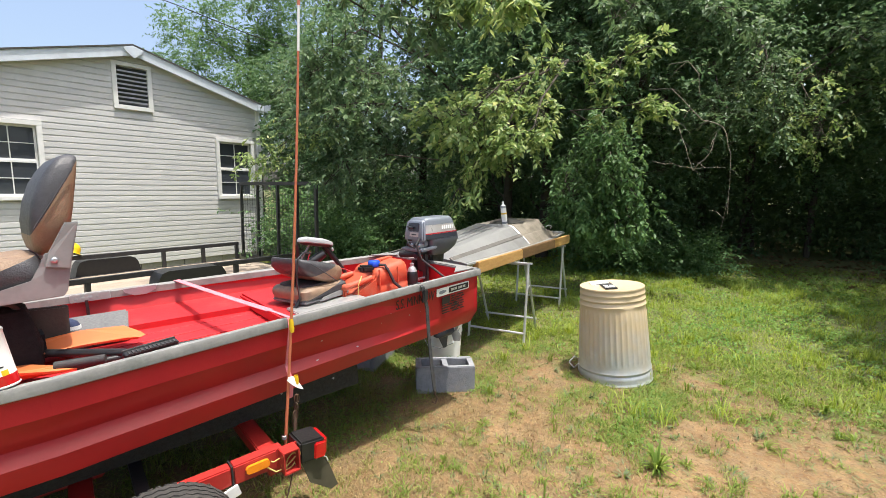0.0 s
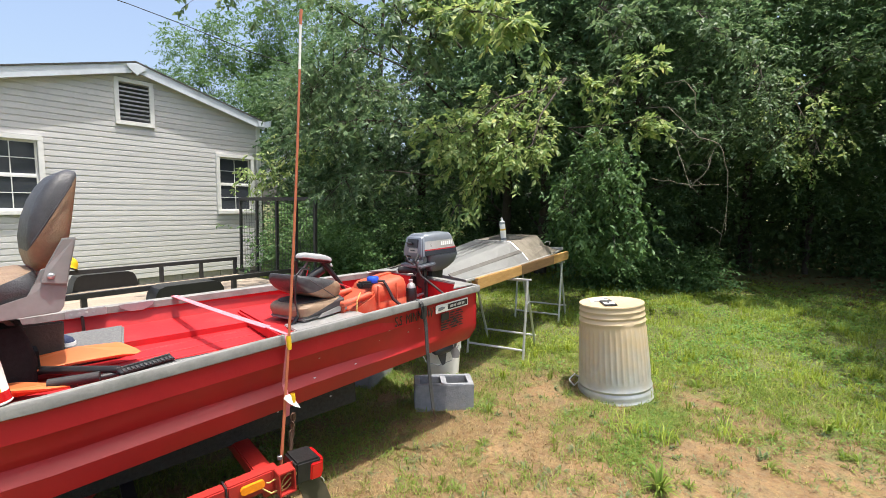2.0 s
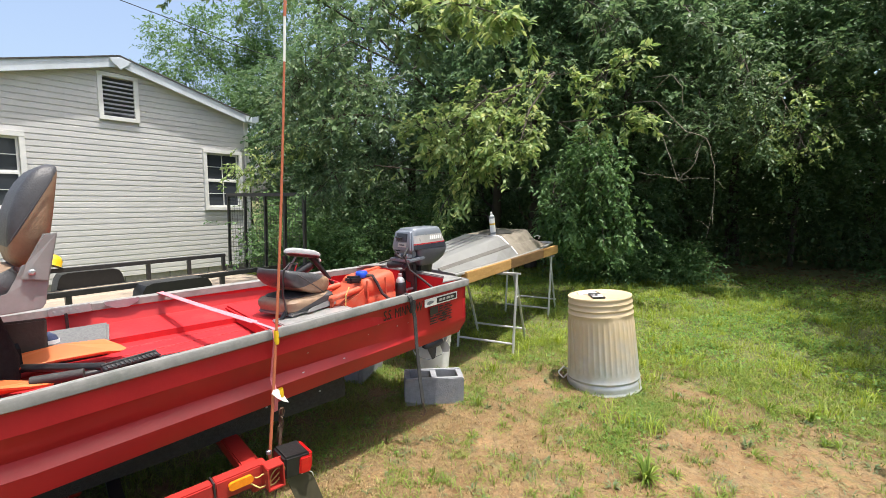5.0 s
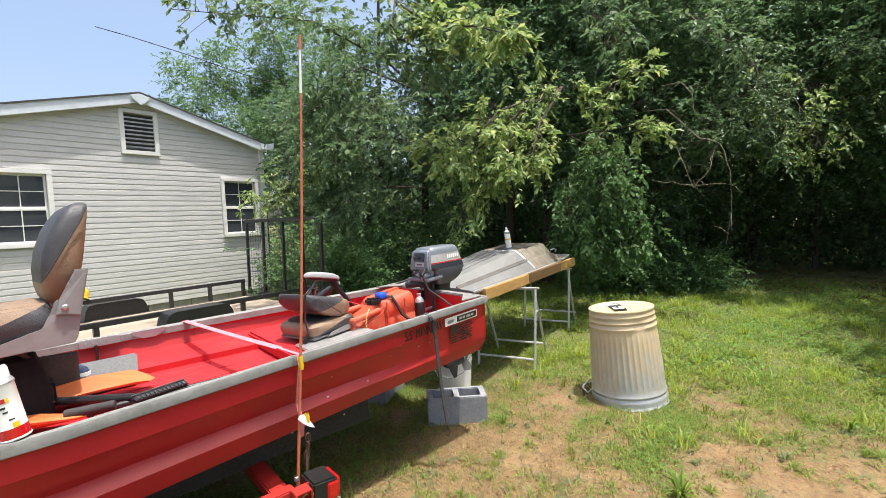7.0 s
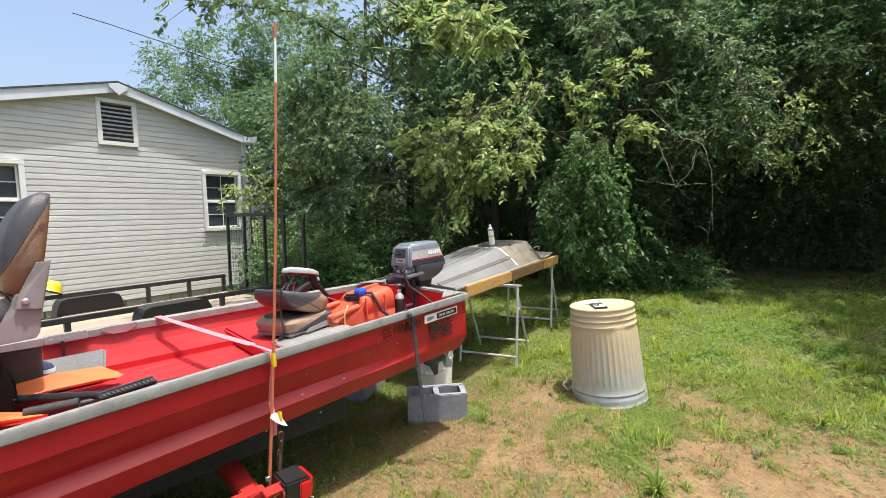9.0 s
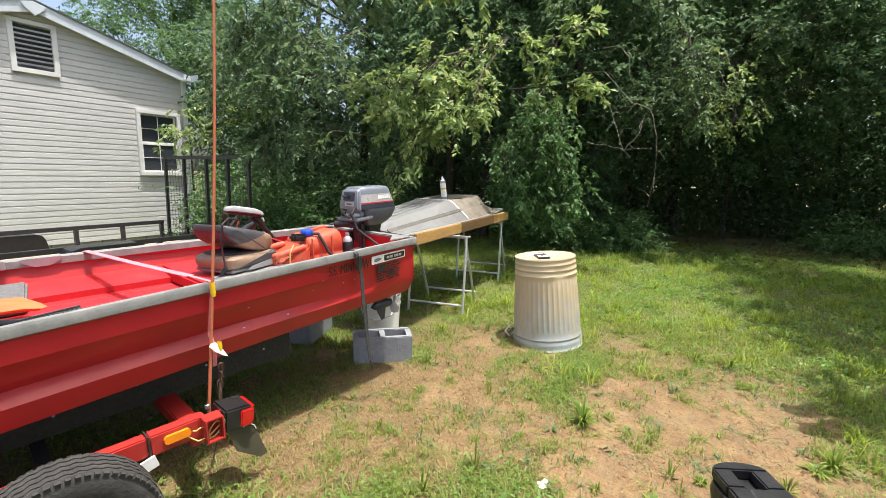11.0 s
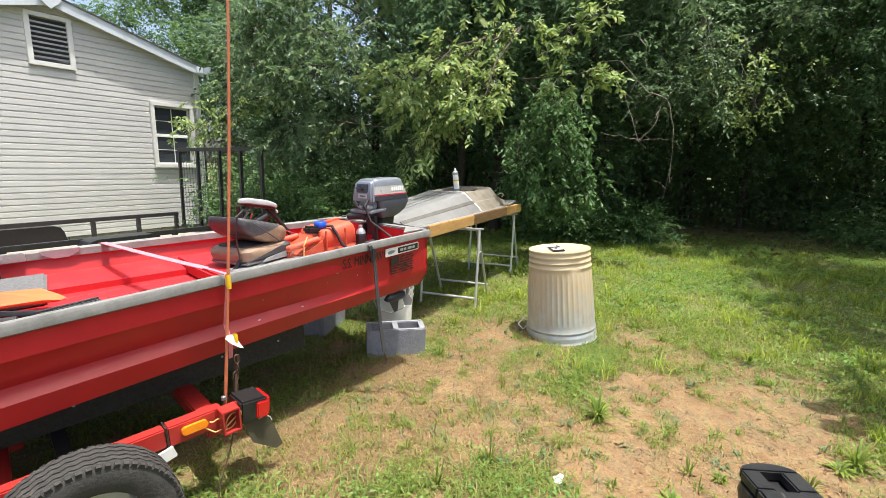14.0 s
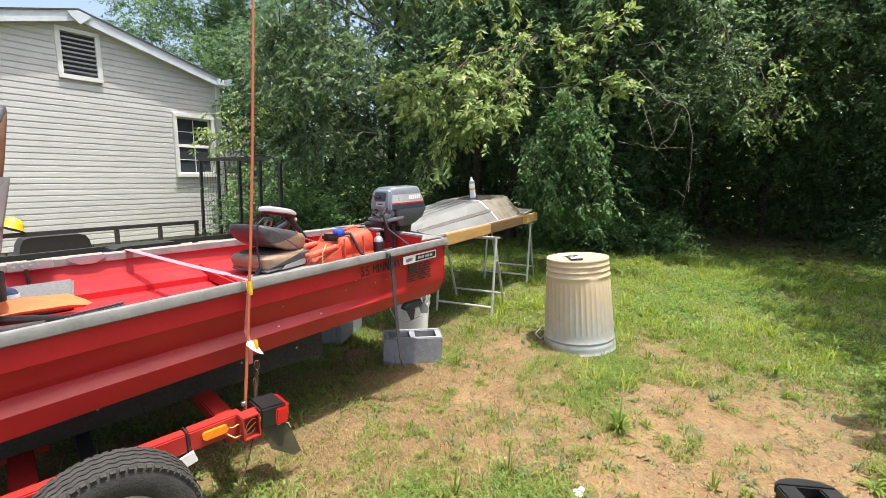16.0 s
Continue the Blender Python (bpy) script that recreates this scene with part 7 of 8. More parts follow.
def build_jon():
    t = root("overturned_boat", "small weathered aluminium flat-bottomed boat lying upside down on timbers", "boat", JON)
    # x runs to the blunt bow (0 at the bow lip), y across from the near rim
    W = 0.86
    st = [(-2.5 + 1.34 * u, 0.006 * u, 0.050 + 0.142 * u, 0.255 - 0.055 * u) for u in (0, 0.2, 0.4, 0.6, 0.8, 1)] + [(-0.42, 0.03, 0.222, 0.17)]
    secs = []
    for x, e, h, inn in st:
        half = [(e, 0.0), (e + 0.012, 0.016), (e + 0.46 * inn, 0.50 * h), (e + 0.52 * inn, 0.52 * h), (inn + e, h - 0.010), (inn + e + 0.03, h)]
        secs.append([(x, y, z) for y, z in half] + [(x, W - y, z) for y, z in half[::-1]])
    part("hull", loft(secs[:6], closed=False), M["jon"], t, "dull grey hull with a pressed strake", False)
    part("bow_side", loft(secs[5:], closed=False), M["jon_dirty"], t, "soiled forward part of the hull", False)
    a = secs[-1]
    bow = [(0.15, 0.08 + i * (W - 0.16) / 11, 0.024) for i in range(len(a))]
    part("bow", loft([a, bow], closed=False), M["jon_dirty"], t, "soiled sloping bow panel")
    f = bmesh.new()
    f.faces.new([f.verts.new(p) for p in secs[0]])
    part("stern", f, M["jon"], t)
    for y, sg in ((0.0, 1), (W, -1)):
        part("rim", tube([(-2.5, y, 0.0), (-1.56, y, 0.0), (-1.16, y + sg * 0.006, 0.002), (-0.42, y + sg * 0.03, 0.006), (0.15, y + sg * 0.08, 0.024)], 0.014, 8), M["alu"], t, "", True)
    part("rim", tube([(0.15, 0.08, 0.024), (0.15, W - 0.08, 0.024)], 0.016, 8), M["alu"], t, "", True)
    part("crease", tube([(-1.16, 0.020, 0.018), (-1.16, 0.098, 0.097), (-1.16, 0.110, 0.101), (-1.16, 0.206, 0.183), (-1.16, 0.236, 0.194), (-1.16, W - 0.236, 0.194)], 0.006, 6), M["alu"], t, "bright worn crease", True)
    part("bow_handle", tube([(-0.36, 0.135, 0.135), (-0.34, 0.105, 0.150), (-0.24, 0.105, 0.130), (-0.22, 0.130, 0.105)], 0.006, 8), M["alu"], t, "bent aluminium handle", True)
    # dark ribbon along each strake draws the lip's shade as colour
    for sg, y0 in ((1, 0.0), (-1, W)):
        pts = [(x, y0 + sg * (e + 0.50 * inn), 0.52 * h + 0.006) for x, e, h, inn in st[:6]]
        part("strake", ribbon(pts, 0.036, (0, 0.8 * sg, 0.55), 0.003), M["jon_lip_shade"], t, "pressed strake coloured dark for the shade under its lip")
    for y in (0.29, 0.43, 0.57):
        part("keel_strake", bar((-2.3, y * 0.5 + 0.215, 0.073), (-1.20, y * 0.5 + 0.215, 0.190), 0.03, 0.012, bev=0.004), M["jon"], t)
    o = []
    rng = random.Random(5)
    for k in range(30):
        a2 = 2 * math.pi * k / 30
        q = 1 + 0.22 * math.sin(3 * a2) + rng.uniform(-0.14, 0.14)
        o.append((0.26 * q * math.cos(a2), 0.15 * q * math.sin(a2)))
    s = sheet(o, 0.003)
    part("sealant_patch", s, M["sealant"], t, "black sealant smear").matrix_local = pose(-0.86, 0.39, 0.2095, 0, -2.9, 0)


build_jon()
t = root("caulk_tube", "white tube of sealant with a yellow label on the overturned boat", "tube", JON @ pose(-1.07, 0.33, 0.192, -4, -7, 0) @ Matrix.Diagonal((1.08, 1.08, 1.18, 1)))
part("body", lathe([(0.0, 0), (0.026, 0.0), (0.027, 0.003), (0.027, 0.165), (0.024, 0.172), (0.012, 0.178), (0.010, 0.205), (0.0, 0.207)], 24), M["white_pl"], t, "", True)
part("label_band", lathe([(0.0275, 0.095), (0.0275, 0.108)], 24), M["yellow"], t, "yellow label band")
part("label_band", lathe([(0.0275, 0.012), (0.0275, 0.028)], 24), M["cowl"], t, "grey printed band")
part("spout", lathe([(0.027, 0.150), (0.028, 0.153), (0.028, 0.168), (0.025, 0.173)], 24), M["galv"], t)


# ---- truck cap on the grass ----
def build_cap():
    t = root("truck_cap", "chalky grey pickup truck cap with dark windows lying on the grass", "truck cap", Matrix.Translation(on_ground(6.48, -2.60, -0.03)) @ pose(0, 0, 0, 0, 0, -9))
    # x across (away), y negative along its length
    LN, WD = 2.35, 1.55

    def ring(z, ix, iy, r):
        return [(WD / 2 + x, -LN / 2 + y, z) for x, y in rounded(WD - 2 * ix, LN - 2 * iy, r, 6)]
    part("shell", loft([ring(0.0, 0, 0, 0.06), ring(0.05, 0.005, 0.006, 0.06), ring(0.30, 0.04, 0.09, 0.07), ring(0.58, 0.085, 0.20, 0.09), ring(0.67, 0.11, 0.24, 0.10), ring(0.735, 0.145, 0.28, 0.12), ring(0.772, 0.205, 0.34, 0.14), ring(0.79, 0.30, 0.44, 0.16), ring(0.797, 0.5, 0.7, 0.2)]), M["cap_paint"], t, "", True)
    part("skirt", loft([ring(-0.02, -0.012, -0.012, 0.06), ring(0.045, -0.008, -0.008, 0.06)], caps=False), M["cap_paint"], t)
    for k in range(4):
        y = -0.62 - 0.36 * k
        part("roof_rib", box(0.90, 0.05, 0.012, (WD / 2, y, 0.794), bev=0.005), M["cap_paint"], t)
    # long side window
    tilt = math.degrees(math.atan(0.085 / 0.58))
    m = Matrix.Translation((0.036, -LN / 2 - 0.01, 0.29)) @ Matrix.Rotation(radians(tilt), 4, "Y") @ Matrix(((0, 0, -1, 0), (-1, 0, 0, 0), (0, 1, 0, 0), (0, 0, 0, 1)))

    def trap(w, h, cut, r=0.05):
        o = rounded(w, h, r, 5)
        return [(x + (cut * (y / h + 0.5) * (1 if x < 0 else -1)), y) for x, y in o]
    fr = sheet(trap(2.06, 0.44, 0.20), 0.012)
    w = part("side_window", fr, M["alu"], t, "long side window in an aluminium frame")
    w.matrix_local = m
    g = part("pane", sheet(trap(1.98, 0.37, 0.185), 0.006), M["cap_glass"], w, "dark tinted glass")
    g.matrix_local = pose(0, 0, 0.011)
    for x in (-0.13, 0.62):
        part("slider_post", box(0.022, 0.37, 0.008, (x, 0, 0.018), (0, 0, -4)), M["alu"], w)
    # end window and vents, on the end that slopes back
    te = math.degrees(math.atan(0.20 / 0.58))
    me = Matrix.Translation((WD / 2 + 0.14, -0.105, 0.33)) @ Matrix.Rotation(radians(te), 4, "X") @ Matrix(((-1, 0, 0, 0), (0, 0, 1, 0), (0, 1, 0, 0), (0, 0, 0, 1)))
    w = part("end_window", sheet(rounded(1.0, 0.47, 0.05), 0.012), M["alu"], t, "end window in an aluminium frame")
    w.matrix_local = me
    g = part("pane", sheet(rounded(0.94, 0.41, 0.04), 0.006), M["cap_glass"], w, "dark tinted glass")
    g.matrix_local = pose(0, 0, 0.011)
    for k in range(2):
        w = part("vent_frame", sheet(rounded(0.085, 0.43, 0.02), 0.014), M["trim"], t, "white vent frame")
        w.matrix_local = me @ pose(0.59 + 0.105 * k, -0.01, 0.0)
        part("vent_slot", sheet(rounded(0.048, 0.38, 0.015), 0.004), M["black_rub"], w).matrix_local = pose(0.006, 0, 0.0125)


build_cap()


# ---- black bin near the camera ----
def build_bin():
    t = root("storage_bin", "scuffed black plastic bin with a slotted handle standing in the yard", "bin", Matrix.Translation(on_ground(1.081, -0.148)) @ pose(0, 0, 0, 0, 0, 207))
    # x runs away from the handle end, y across; walls taper downwards
    L, W, H = 0.46, 0.135, 0.66

    def ring(z, g, r):
        return [(L / 2 - 0.02 + x, y, z) for x, y in rounded(L - 2 * g, W - 2 * g * 0.6, r, 6)]
    part("body", loft([ring(0.0, 0.07, 0.03), ring(0.02, 0.055, 0.035), ring(0.35, 0.03, 0.045), ring(H - 0.05, 0.008, 0.055), ring(H - 0.03, 0.004, 0.055), ring(H - 0.012, 0.010, 0.05)]), M["black_pl"], t, "", True)
    # lid in strips round the handle slot
    z0 = H - 0.012
    front = [(-0.016 + 0.028 - 0.028 * math.cos(a), -0.055 * math.sin(a)) for a in np.linspace(-math.pi / 2, math.pi / 2, 11)]
    up = pose(0, 0, z0 + 0.001)
    for name, piece in (("handle_end", bevel(sheet([(x, -y) for x, y in front[::-1]], 0.022), 0.003)), ("slot_side", box(0.055, 0.036, 0.022, (0.0395, -0.038, 0.011), bev=0.003)), ("slot_side", box(0.055, 0.036, 0.022, (0.0395, 0.037, 0.011), bev=0.003)),
                        ("lid", box(L - 0.10, 0.112, 0.022, (0.067 + (L - 0.10) / 2, 0.0, 0.011), bev=0.004))):
        piece.transform(up)
        part(name, piece, M["black_pl"], t, "scuffed black lid" if name == "lid" else "")
    part("latch_seam", loft([[(0.075, -0.020, z0 + 0.0235), (0.13, -0.026, z0 + 0.0235), (0.15, -0.016, z0 + 0.0235), (0.25, -0.022, z0 + 0.0235)], [(0.075, -0.016, z0 + 0.0242), (0.13, -0.022, z0 + 0.0242), (0.155, -0.011, z0 + 0.0242), (0.25, -0.018, z0 + 0.0242)]], closed=False), M["sealant"], t, "open seam in the lid")


build_bin()

# ---- grass and weeds ----
SOIL = [(2.69, 0.30, 0.30, 0.22), (2.22, 0.14, 0.30, 0.30), (1.80, 0.22, 0.30, 0.26), (2.10, 1.22, 0.36, 0.16), (2.5, -0.25, 0.34, 0.26), (1.95, -0.25, 0.34, 0.3), (2.32, 1.02, 0.22, 0.14), (2.9, -0.55, 0.22, 0.2), (2.85, 1.45, 0.4, 0.28), (2.75, 2.0, 0.3, 0.25), (3.5, -0.25, 0.42, 0.30), (3.1, -0.62, 0.32, 0.26), (3.6, 0.42, 0.34, 0.20), (3.35, 2.0, 0.3, 0.22), (3.25, 1.45, 0.26, 0.2)]
TURF = [(2.78, 1.0, 0.26, 0.20), (2.5, 0.72, 0.22, 0.16), (3.1, 0.62, 0.3, 0.14), (1.52, 0.70, 0.24, 0.30), (1.60, 0.42, 0.16, 0.22), (2.12, 1.95, 0.22, 0.12), (2.5, 1.58, 0.2, 0.08), (3.2, 0.05, 0.26, 0.28), (1.75, -0.85, 0.3, 0.35), (2.9, 0.55, 0.25, 0.12), (1.35, 1.0, 0.2, 0.12), (3.95, 1.6, 0.3, 0.25), (2.72, 1.98, 0.16, 0.06), (1.75, 2.3, 0.3, 0.2), (1.15, 1.95, 0.3, 0.25), (1.65, 1.95, 0.25, 0.16), (0.85, 1.45, 0.3, 0.2), (1.05, 1.12, 0.2, 0.12), (2.75, -0.95, 0.4, 0.3)]


def spots(x, y, table):
    return sum(np.exp(-(((x - a) / p) ** 2 + ((y - b) / q) ** 2)) for a, b, p, q in table)


LATTICE = np.random.default_rng(77).uniform(0, 1, (64, 64))


def patchy(x, y, size, octaves=3):
    """Soft irregular patches of about that size in metres, 0 to 1."""
    out, amp, total = 0.0, 1.0, 0.0
    for k in range(octaves):
        u, v = np.asarray(x, float) / size + 17.3 * k, np.asarray(y, float) / size + 5.7 * k
        i, j = np.floor(u).astype(int), np.floor(v).astype(int)
        a, b = u - i, v - j
        a, b = a * a * (3 - 2 * a), b * b * (3 - 2 * b)
        g = lambda p, q: LATTICE[p % 64, q % 64]
        out = out + amp * ((g(i, j) * (1 - a) + g(i + 1, j) * a) * (1 - b) + (g(i, j + 1) * (1 - a) + g(i + 1, j + 1) * a) * b)
        total += amp
        amp, size = amp * 0.6, size * 0.47
    return np.clip((out / total - 0.5) * 2.2 + 0.5, 0, 1)


def bare(x, y):
    """How bare the soil is, 0 to 1: the worn patch in front of the can and the dry strip beside the boat."""
    n = patchy(x, y, 0.55)
    worn = np.exp(-(((x - 2.2) / 1.45) ** 2 + ((y - 0.5) / 1.5) ** 2) ** 2) * 0.84
    shade = np.exp(-(((x - 1.5) / 1.3) ** 2 + ((y - 2.0) / 0.75) ** 2)) * 0.5
    return np.clip(worn + shade + 0.45 * spots(x, y, SOIL) - 0.72 * spots(x, y, TURF) + 0.75 * (n - 0.5), 0, 1)


def blades(name, label, material, pts, rng, lo, hi, width, lean=0.6, category="grass"):
    k = len(pts)
    P = np.stack([pts[:, 0], pts[:, 1], ground_z(pts[:, 0], pts[:, 1]) - 0.004], 1)
    a = rng.uniform(0, 2 * math.pi, k)
    out = np.stack([np.cos(a), np.sin(a), np.zeros(k)], 1)
    side = np.stack([-np.sin(a), np.cos(a), np.zeros(k)], 1)
    h = rng.uniform(lo, hi, k)[:, None]
    l = rng.uniform(0.15, lean * 2, k)[:, None]
    w = (width * rng.uniform(0.6, 1.3, k))[:, None]
    mid = P + np.array([0, 0, 1.0]) * h * 0.62 + out * h * l * 0.35
    tip = P + np.array([0, 0, 1.0]) * h * (1.0 - 0.32 * l) + out * h * l
    v = np.stack([P - side * w, P + side * w, mid + side * w * 0.8, mid - side * w * 0.8, tip], 1).reshape(-1, 3)
    i = np.arange(k)[:, None, None] * 5
    f = (np.array([[0, 1, 2], [0, 2, 3], [3, 2, 4]])[None] + i).reshape(-1, 3)
    tagged(raw(name, v, f, material), label, category, kind="stuff")


def scatter(rng, n, x0, x1, y0, y1, keep):
    p = np.stack([rng.uniform(x0, x1, n), rng.uniform(y0, y1, n)], 1)
    return p[rng.uniform(0, 1, n) < keep(p[:, 0], p[:, 1])]


def build_grass():
    rng = np.random.default_rng(21)
    clump = lambda x, y: np.clip(patchy(x, y, 0.22) * 1.5 - 0.25, 0.03, 1)
    soil = lambda x, y: np.clip(1 - 1.1 * spots(x, y, SOIL) * patchy(y, x, 0.3), 0.06, 1)
    trees = lambda x, y: np.clip(1.25 - np.clip((x - 8.3) / 2.2, 0, 1) - np.clip((y - 9.6) / 0.3, 0, 2), 0, 1)
    fade = lambda x, y: np.clip((x + 0.6) / 1.2, 0, 1) * np.clip((y + 4.2) / 2.0, 0, 1)
    near = scatter(rng, 380000, -0.6, 4.4, -4.2, 3.2, lambda x, y: (1 - bare(x, y)) ** 1.6 * (0.15 + 0.85 * clump(x, y)) * fade(x, y) * np.where(np.hypot(x - 2, y - 0.6) < 2.2, 1.0, 0.45))
    far = scatter(rng, 200000, 3.6, 10.6, -7.0, 4.5, lambda x, y: (1 - bare(x, y)) * (0.25 + 0.75 * clump(x, y)) * trees(x, y) * np.clip((y + 7) / 2.5, 0, 1))
    back = scatter(rng, 45000, -3.0, 7.0, 3.2, 9.7, lambda x, y: 0.7 * clump(x, y) * np.clip((x + 3) / 2, 0, 1))
    blades("grass", "short patchy green grass with bare soil between", M["grass"], near, rng, 0.018, 0.060, 0.0023, 1.25)
    blades("grass", "thicker green grass and low weeds further out on the lawn", M["lawn"], far, rng, 0.02, 0.060, 0.0034, 1.0)
    blades("grass", "rough grass between the boat and the house", M["lawn"], back, rng, 0.04, 0.13, 0.0035)
    dry = scatter(rng, 280000, -0.2, 4.6, -2.8, 3.0, lambda x, y: (0.10 + 0.5 * np.exp(-(((x - 2.9) / 0.55) ** 2 + ((y - 1.6) / 0.5) ** 2)) + 0.85 * np.exp(-(((x - 1.75) / 0.95) ** 2 + ((y - 1.3) / 0.50) ** 2) ** 1.5) * (0.25 + 0.75 * clump(y, x))) * soil(x, y) * fade(x, y))
    blades("dry_grass", "flattened straw-coloured dead grass on the soil", M["straw"], dry, rng, 0.010, 0.034, 0.0014, 1.8)
    flat = scatter(rng, 120000, -0.2, 5.0, -2.8, 3.2, lambda x, y: (0.08 + 0.75 * patchy(x, y, 0.35) ** 2) * soil(x, y) * fade(x, y))
    blades("straw", "loose straw and dead stems lying flat on the soil", M["straw"], flat, rng, 0.008, 0.024, 0.0013, 3.0)
    thin = scatter(rng, 130000, 0.3, 4.4, -2.0, 2.8, lambda x, y: np.clip(3.2 * patchy(x + 3, y, 0.12) * patchy(y, x, 0.4) - 1.0, 0, 1))
    blades("grass", "sparse thin grass tufts in the worn patch", M["grass"], thin, rng, 0.015, 0.05, 0.0022, 0.9)
    # low sprawling tufts, green, dusty and dead, all over the worn patch
    for n, each, hi, w, key, words in ((520, 16, 0.050, 0.0022, "weed", "low sprawling green grass tufts on the worn soil"), (420, 13, 0.034, 0.0026, "grey_weed", "dusty grey-green creeping weeds on the worn soil"), (480, 14, 0.036, 0.0015, "dead_stem", "dead brown grass stems and roots on the worn soil")):
        c = scatter(rng, n * 3, 1.2, 4.6, -1.5, 2.0, lambda x, y: 0.12 + 0.6 * patchy(x + n, y, 0.45) ** 2)
        r = rng.uniform(0.4, 1.5, (len(c), 1, 1))
        q = (c[:, None] + rng.normal(0, 0.018, (len(c), each, 2)) * r).reshape(-1, 2)
        blades("grass", words, M[key], q, rng, 0.010, hi, w, 1.5)
    # taller tufts
    c = np.stack([rng.uniform(2.2, 8.0, 420), rng.uniform(-4.0, 2.6, 420)], 1)
    c = c[bare(c[:, 0], c[:, 1]) < 0.55]
    q = (c[:, None] + rng.normal(0, 0.035, (len(c), 30, 2)) * rng.uniform(0.5, 1.6, (len(c), 1, 1))).reshape(-1, 2)
    blades("grass", "taller coarse grass tufts standing out of the lawn", M["lawn"], q, rng, 0.06, 0.15, 0.0032, 0.7)
    # broad-leaved ground weeds
    c = scatter(rng, 190000, 2.6, 10.0, -6.5, 3.6, lambda x, y: (1 - bare(x, y)) ** 2 * np.clip(patchy(x, y + 9, 0.8) * 1.5 - 0.2, 0.12, 1) * trees(x, y) * np.clip((x - 3.2) / 1.3, 0.04, 1))
    k = len(c)
    P = np.stack([c[:, 0], c[:, 1], ground_z(c[:, 0], c[:, 1]) + rng.uniform(0.012, 0.05, k)], 1)
    d = rng.normal(0, 1, (k, 3)) * np.array([1, 1, 0.25])
    ln = rng.uniform(0.014, 0.036, k)
    v, f = leaf_mesh(P, d, np.array([0, 0, 1.0]) + rng.normal(0, 0.25, (k, 3)), ln, ln * 0.75, 0.12, 0.1)
    tagged(raw("ground_weeds", v, f, M["clover"]), "low broad-leaved weeds spread through the lawn", "weeds", kind="stuff")
    # low leafy mats in the near turf
    c = scatter(rng, 90000, 0.6, 3.6, -3.2, 2.6, lambda x, y: (1 - bare(x, y)) ** 1.5 * clump(x * 0.7, y * 0.7) ** 1.5 * fade(x, y))
    k = len(c)
    P = np.stack([c[:, 0], c[:, 1], ground_z(c[:, 0], c[:, 1]) + rng.uniform(0.006, 0.03, k)], 1)
    ln = rng.uniform(0.010, 0.028, k)
    v, f = leaf_mesh(P, rng.normal(0, 1, (k, 3)) * np.array([1, 1, 0.3]), np.array([0, 0, 1.0]) + rng.normal(0, 0.3, (k, 3)), ln, ln * 0.5, 0.15, 0.1)
    tagged(raw("ground_weeds", v, f, M["clover"]), "small-leaved green weeds matted in the thin turf", "weeds", kind="stuff")
    # fallen leaves under the trees and by the truck cap
    q = np.concatenate([scatter(rng, 5000, 7.6, 12.0, -8, 6, lambda x, y: np.clip((x - 8.0) / 2, 0, 0.8)), np.stack([rng.normal(7.2, 0.35, 260), rng.normal(-2.35, 0.16, 260)], 1)])
    k = len(q)
    P = np.stack([q[:, 0], q[:, 1], ground_z(q[:, 0], q[:, 1]) + rng.uniform(0.004, 0.02, k)], 1)
    ln = rng.uniform(0.05, 0.11, k)
    v, f = leaf_mesh(P, rng.normal(0, 1, (k, 3)) * np.array([1, 1, 0.12]), np.array([0, 0, 1.0]) + rng.normal(0, 0.3, (k, 3)), ln, ln * 0.5, 0.3, 0.0)
    tagged(raw("leaf_litter", v, f, M["litter"]), "brown fallen leaves under the trees", "leaf litter", kind="stuff")
    # dark bits of dead leaf and stem on the worn patch
    q = scatter(rng, 9000, 0.8, 4.4, -1.8, 2.4, lambda x, y: 0.15 + 0.6 * patchy(x, y + 4, 0.3) ** 2)
    k = len(q)
    P = np.stack([q[:, 0], q[:, 1], ground_z(q[:, 0], q[:, 1]) + 0.003], 1)
    ln = 0.008 + 0.03 * rng.uniform(0, 1, k) ** 2
    v, f = leaf_mesh(P, rng.normal(0, 1, (k, 3)) * np.array([1, 1, 0.12]), np.array([0, 0, 1.0]) + rng.normal(0, 0.35, (k, 3)), ln, ln * rng.uniform(0.15, 0.45, k), 0.3, 0.0)
    tagged(raw("leaf_litter", v, f, M["litter"]), "small brown bits of dead leaf on the bare soil", "leaf litter", kind="stuff")
    # crumbs of soil and small stones
    q = scatter(rng, 30000, 0.6, 4.2, -1.6, 2.4, lambda x, y: bare(x, y) * (0.3 + 0.7 * patchy(x, y, 0.25)))
    k = len(q)
    P = np.stack([q[:, 0], q[:, 1], ground_z(q[:, 0], q[:, 1])], 1)
    s = (0.0018 + 0.008 * rng.uniform(0, 1, k) ** 3)[:, None, None]
    base = np.array([[1, 0, 0], [-0.6, 0.8, 0], [-0.6, -0.8, 0], [0.1, 0.1, 0.9]])
    ang = rng.uniform(0, 6.28, k)
    R = np.stack([np.stack([np.cos(ang), -np.sin(ang), 0 * ang], 1), np.stack([np.sin(ang), np.cos(ang), 0 * ang], 1), np.stack([0 * ang, 0 * ang, 1 + 0 * ang], 1)], 1)
    v = (P[:, None] + s * np.einsum("nij,kj->nki", R, base)).reshape(-1, 3)
    f = (np.array([[0, 1, 3], [1, 2, 3], [2, 0, 3]])[None] + np.arange(k)[:, None, None] * 4).reshape(-1, 3)
    tagged(raw("soil_crumbs", v, f, M["ground"]), "crumbs of dry clay on the bare soil", "soil", kind="stuff")


build_grass()


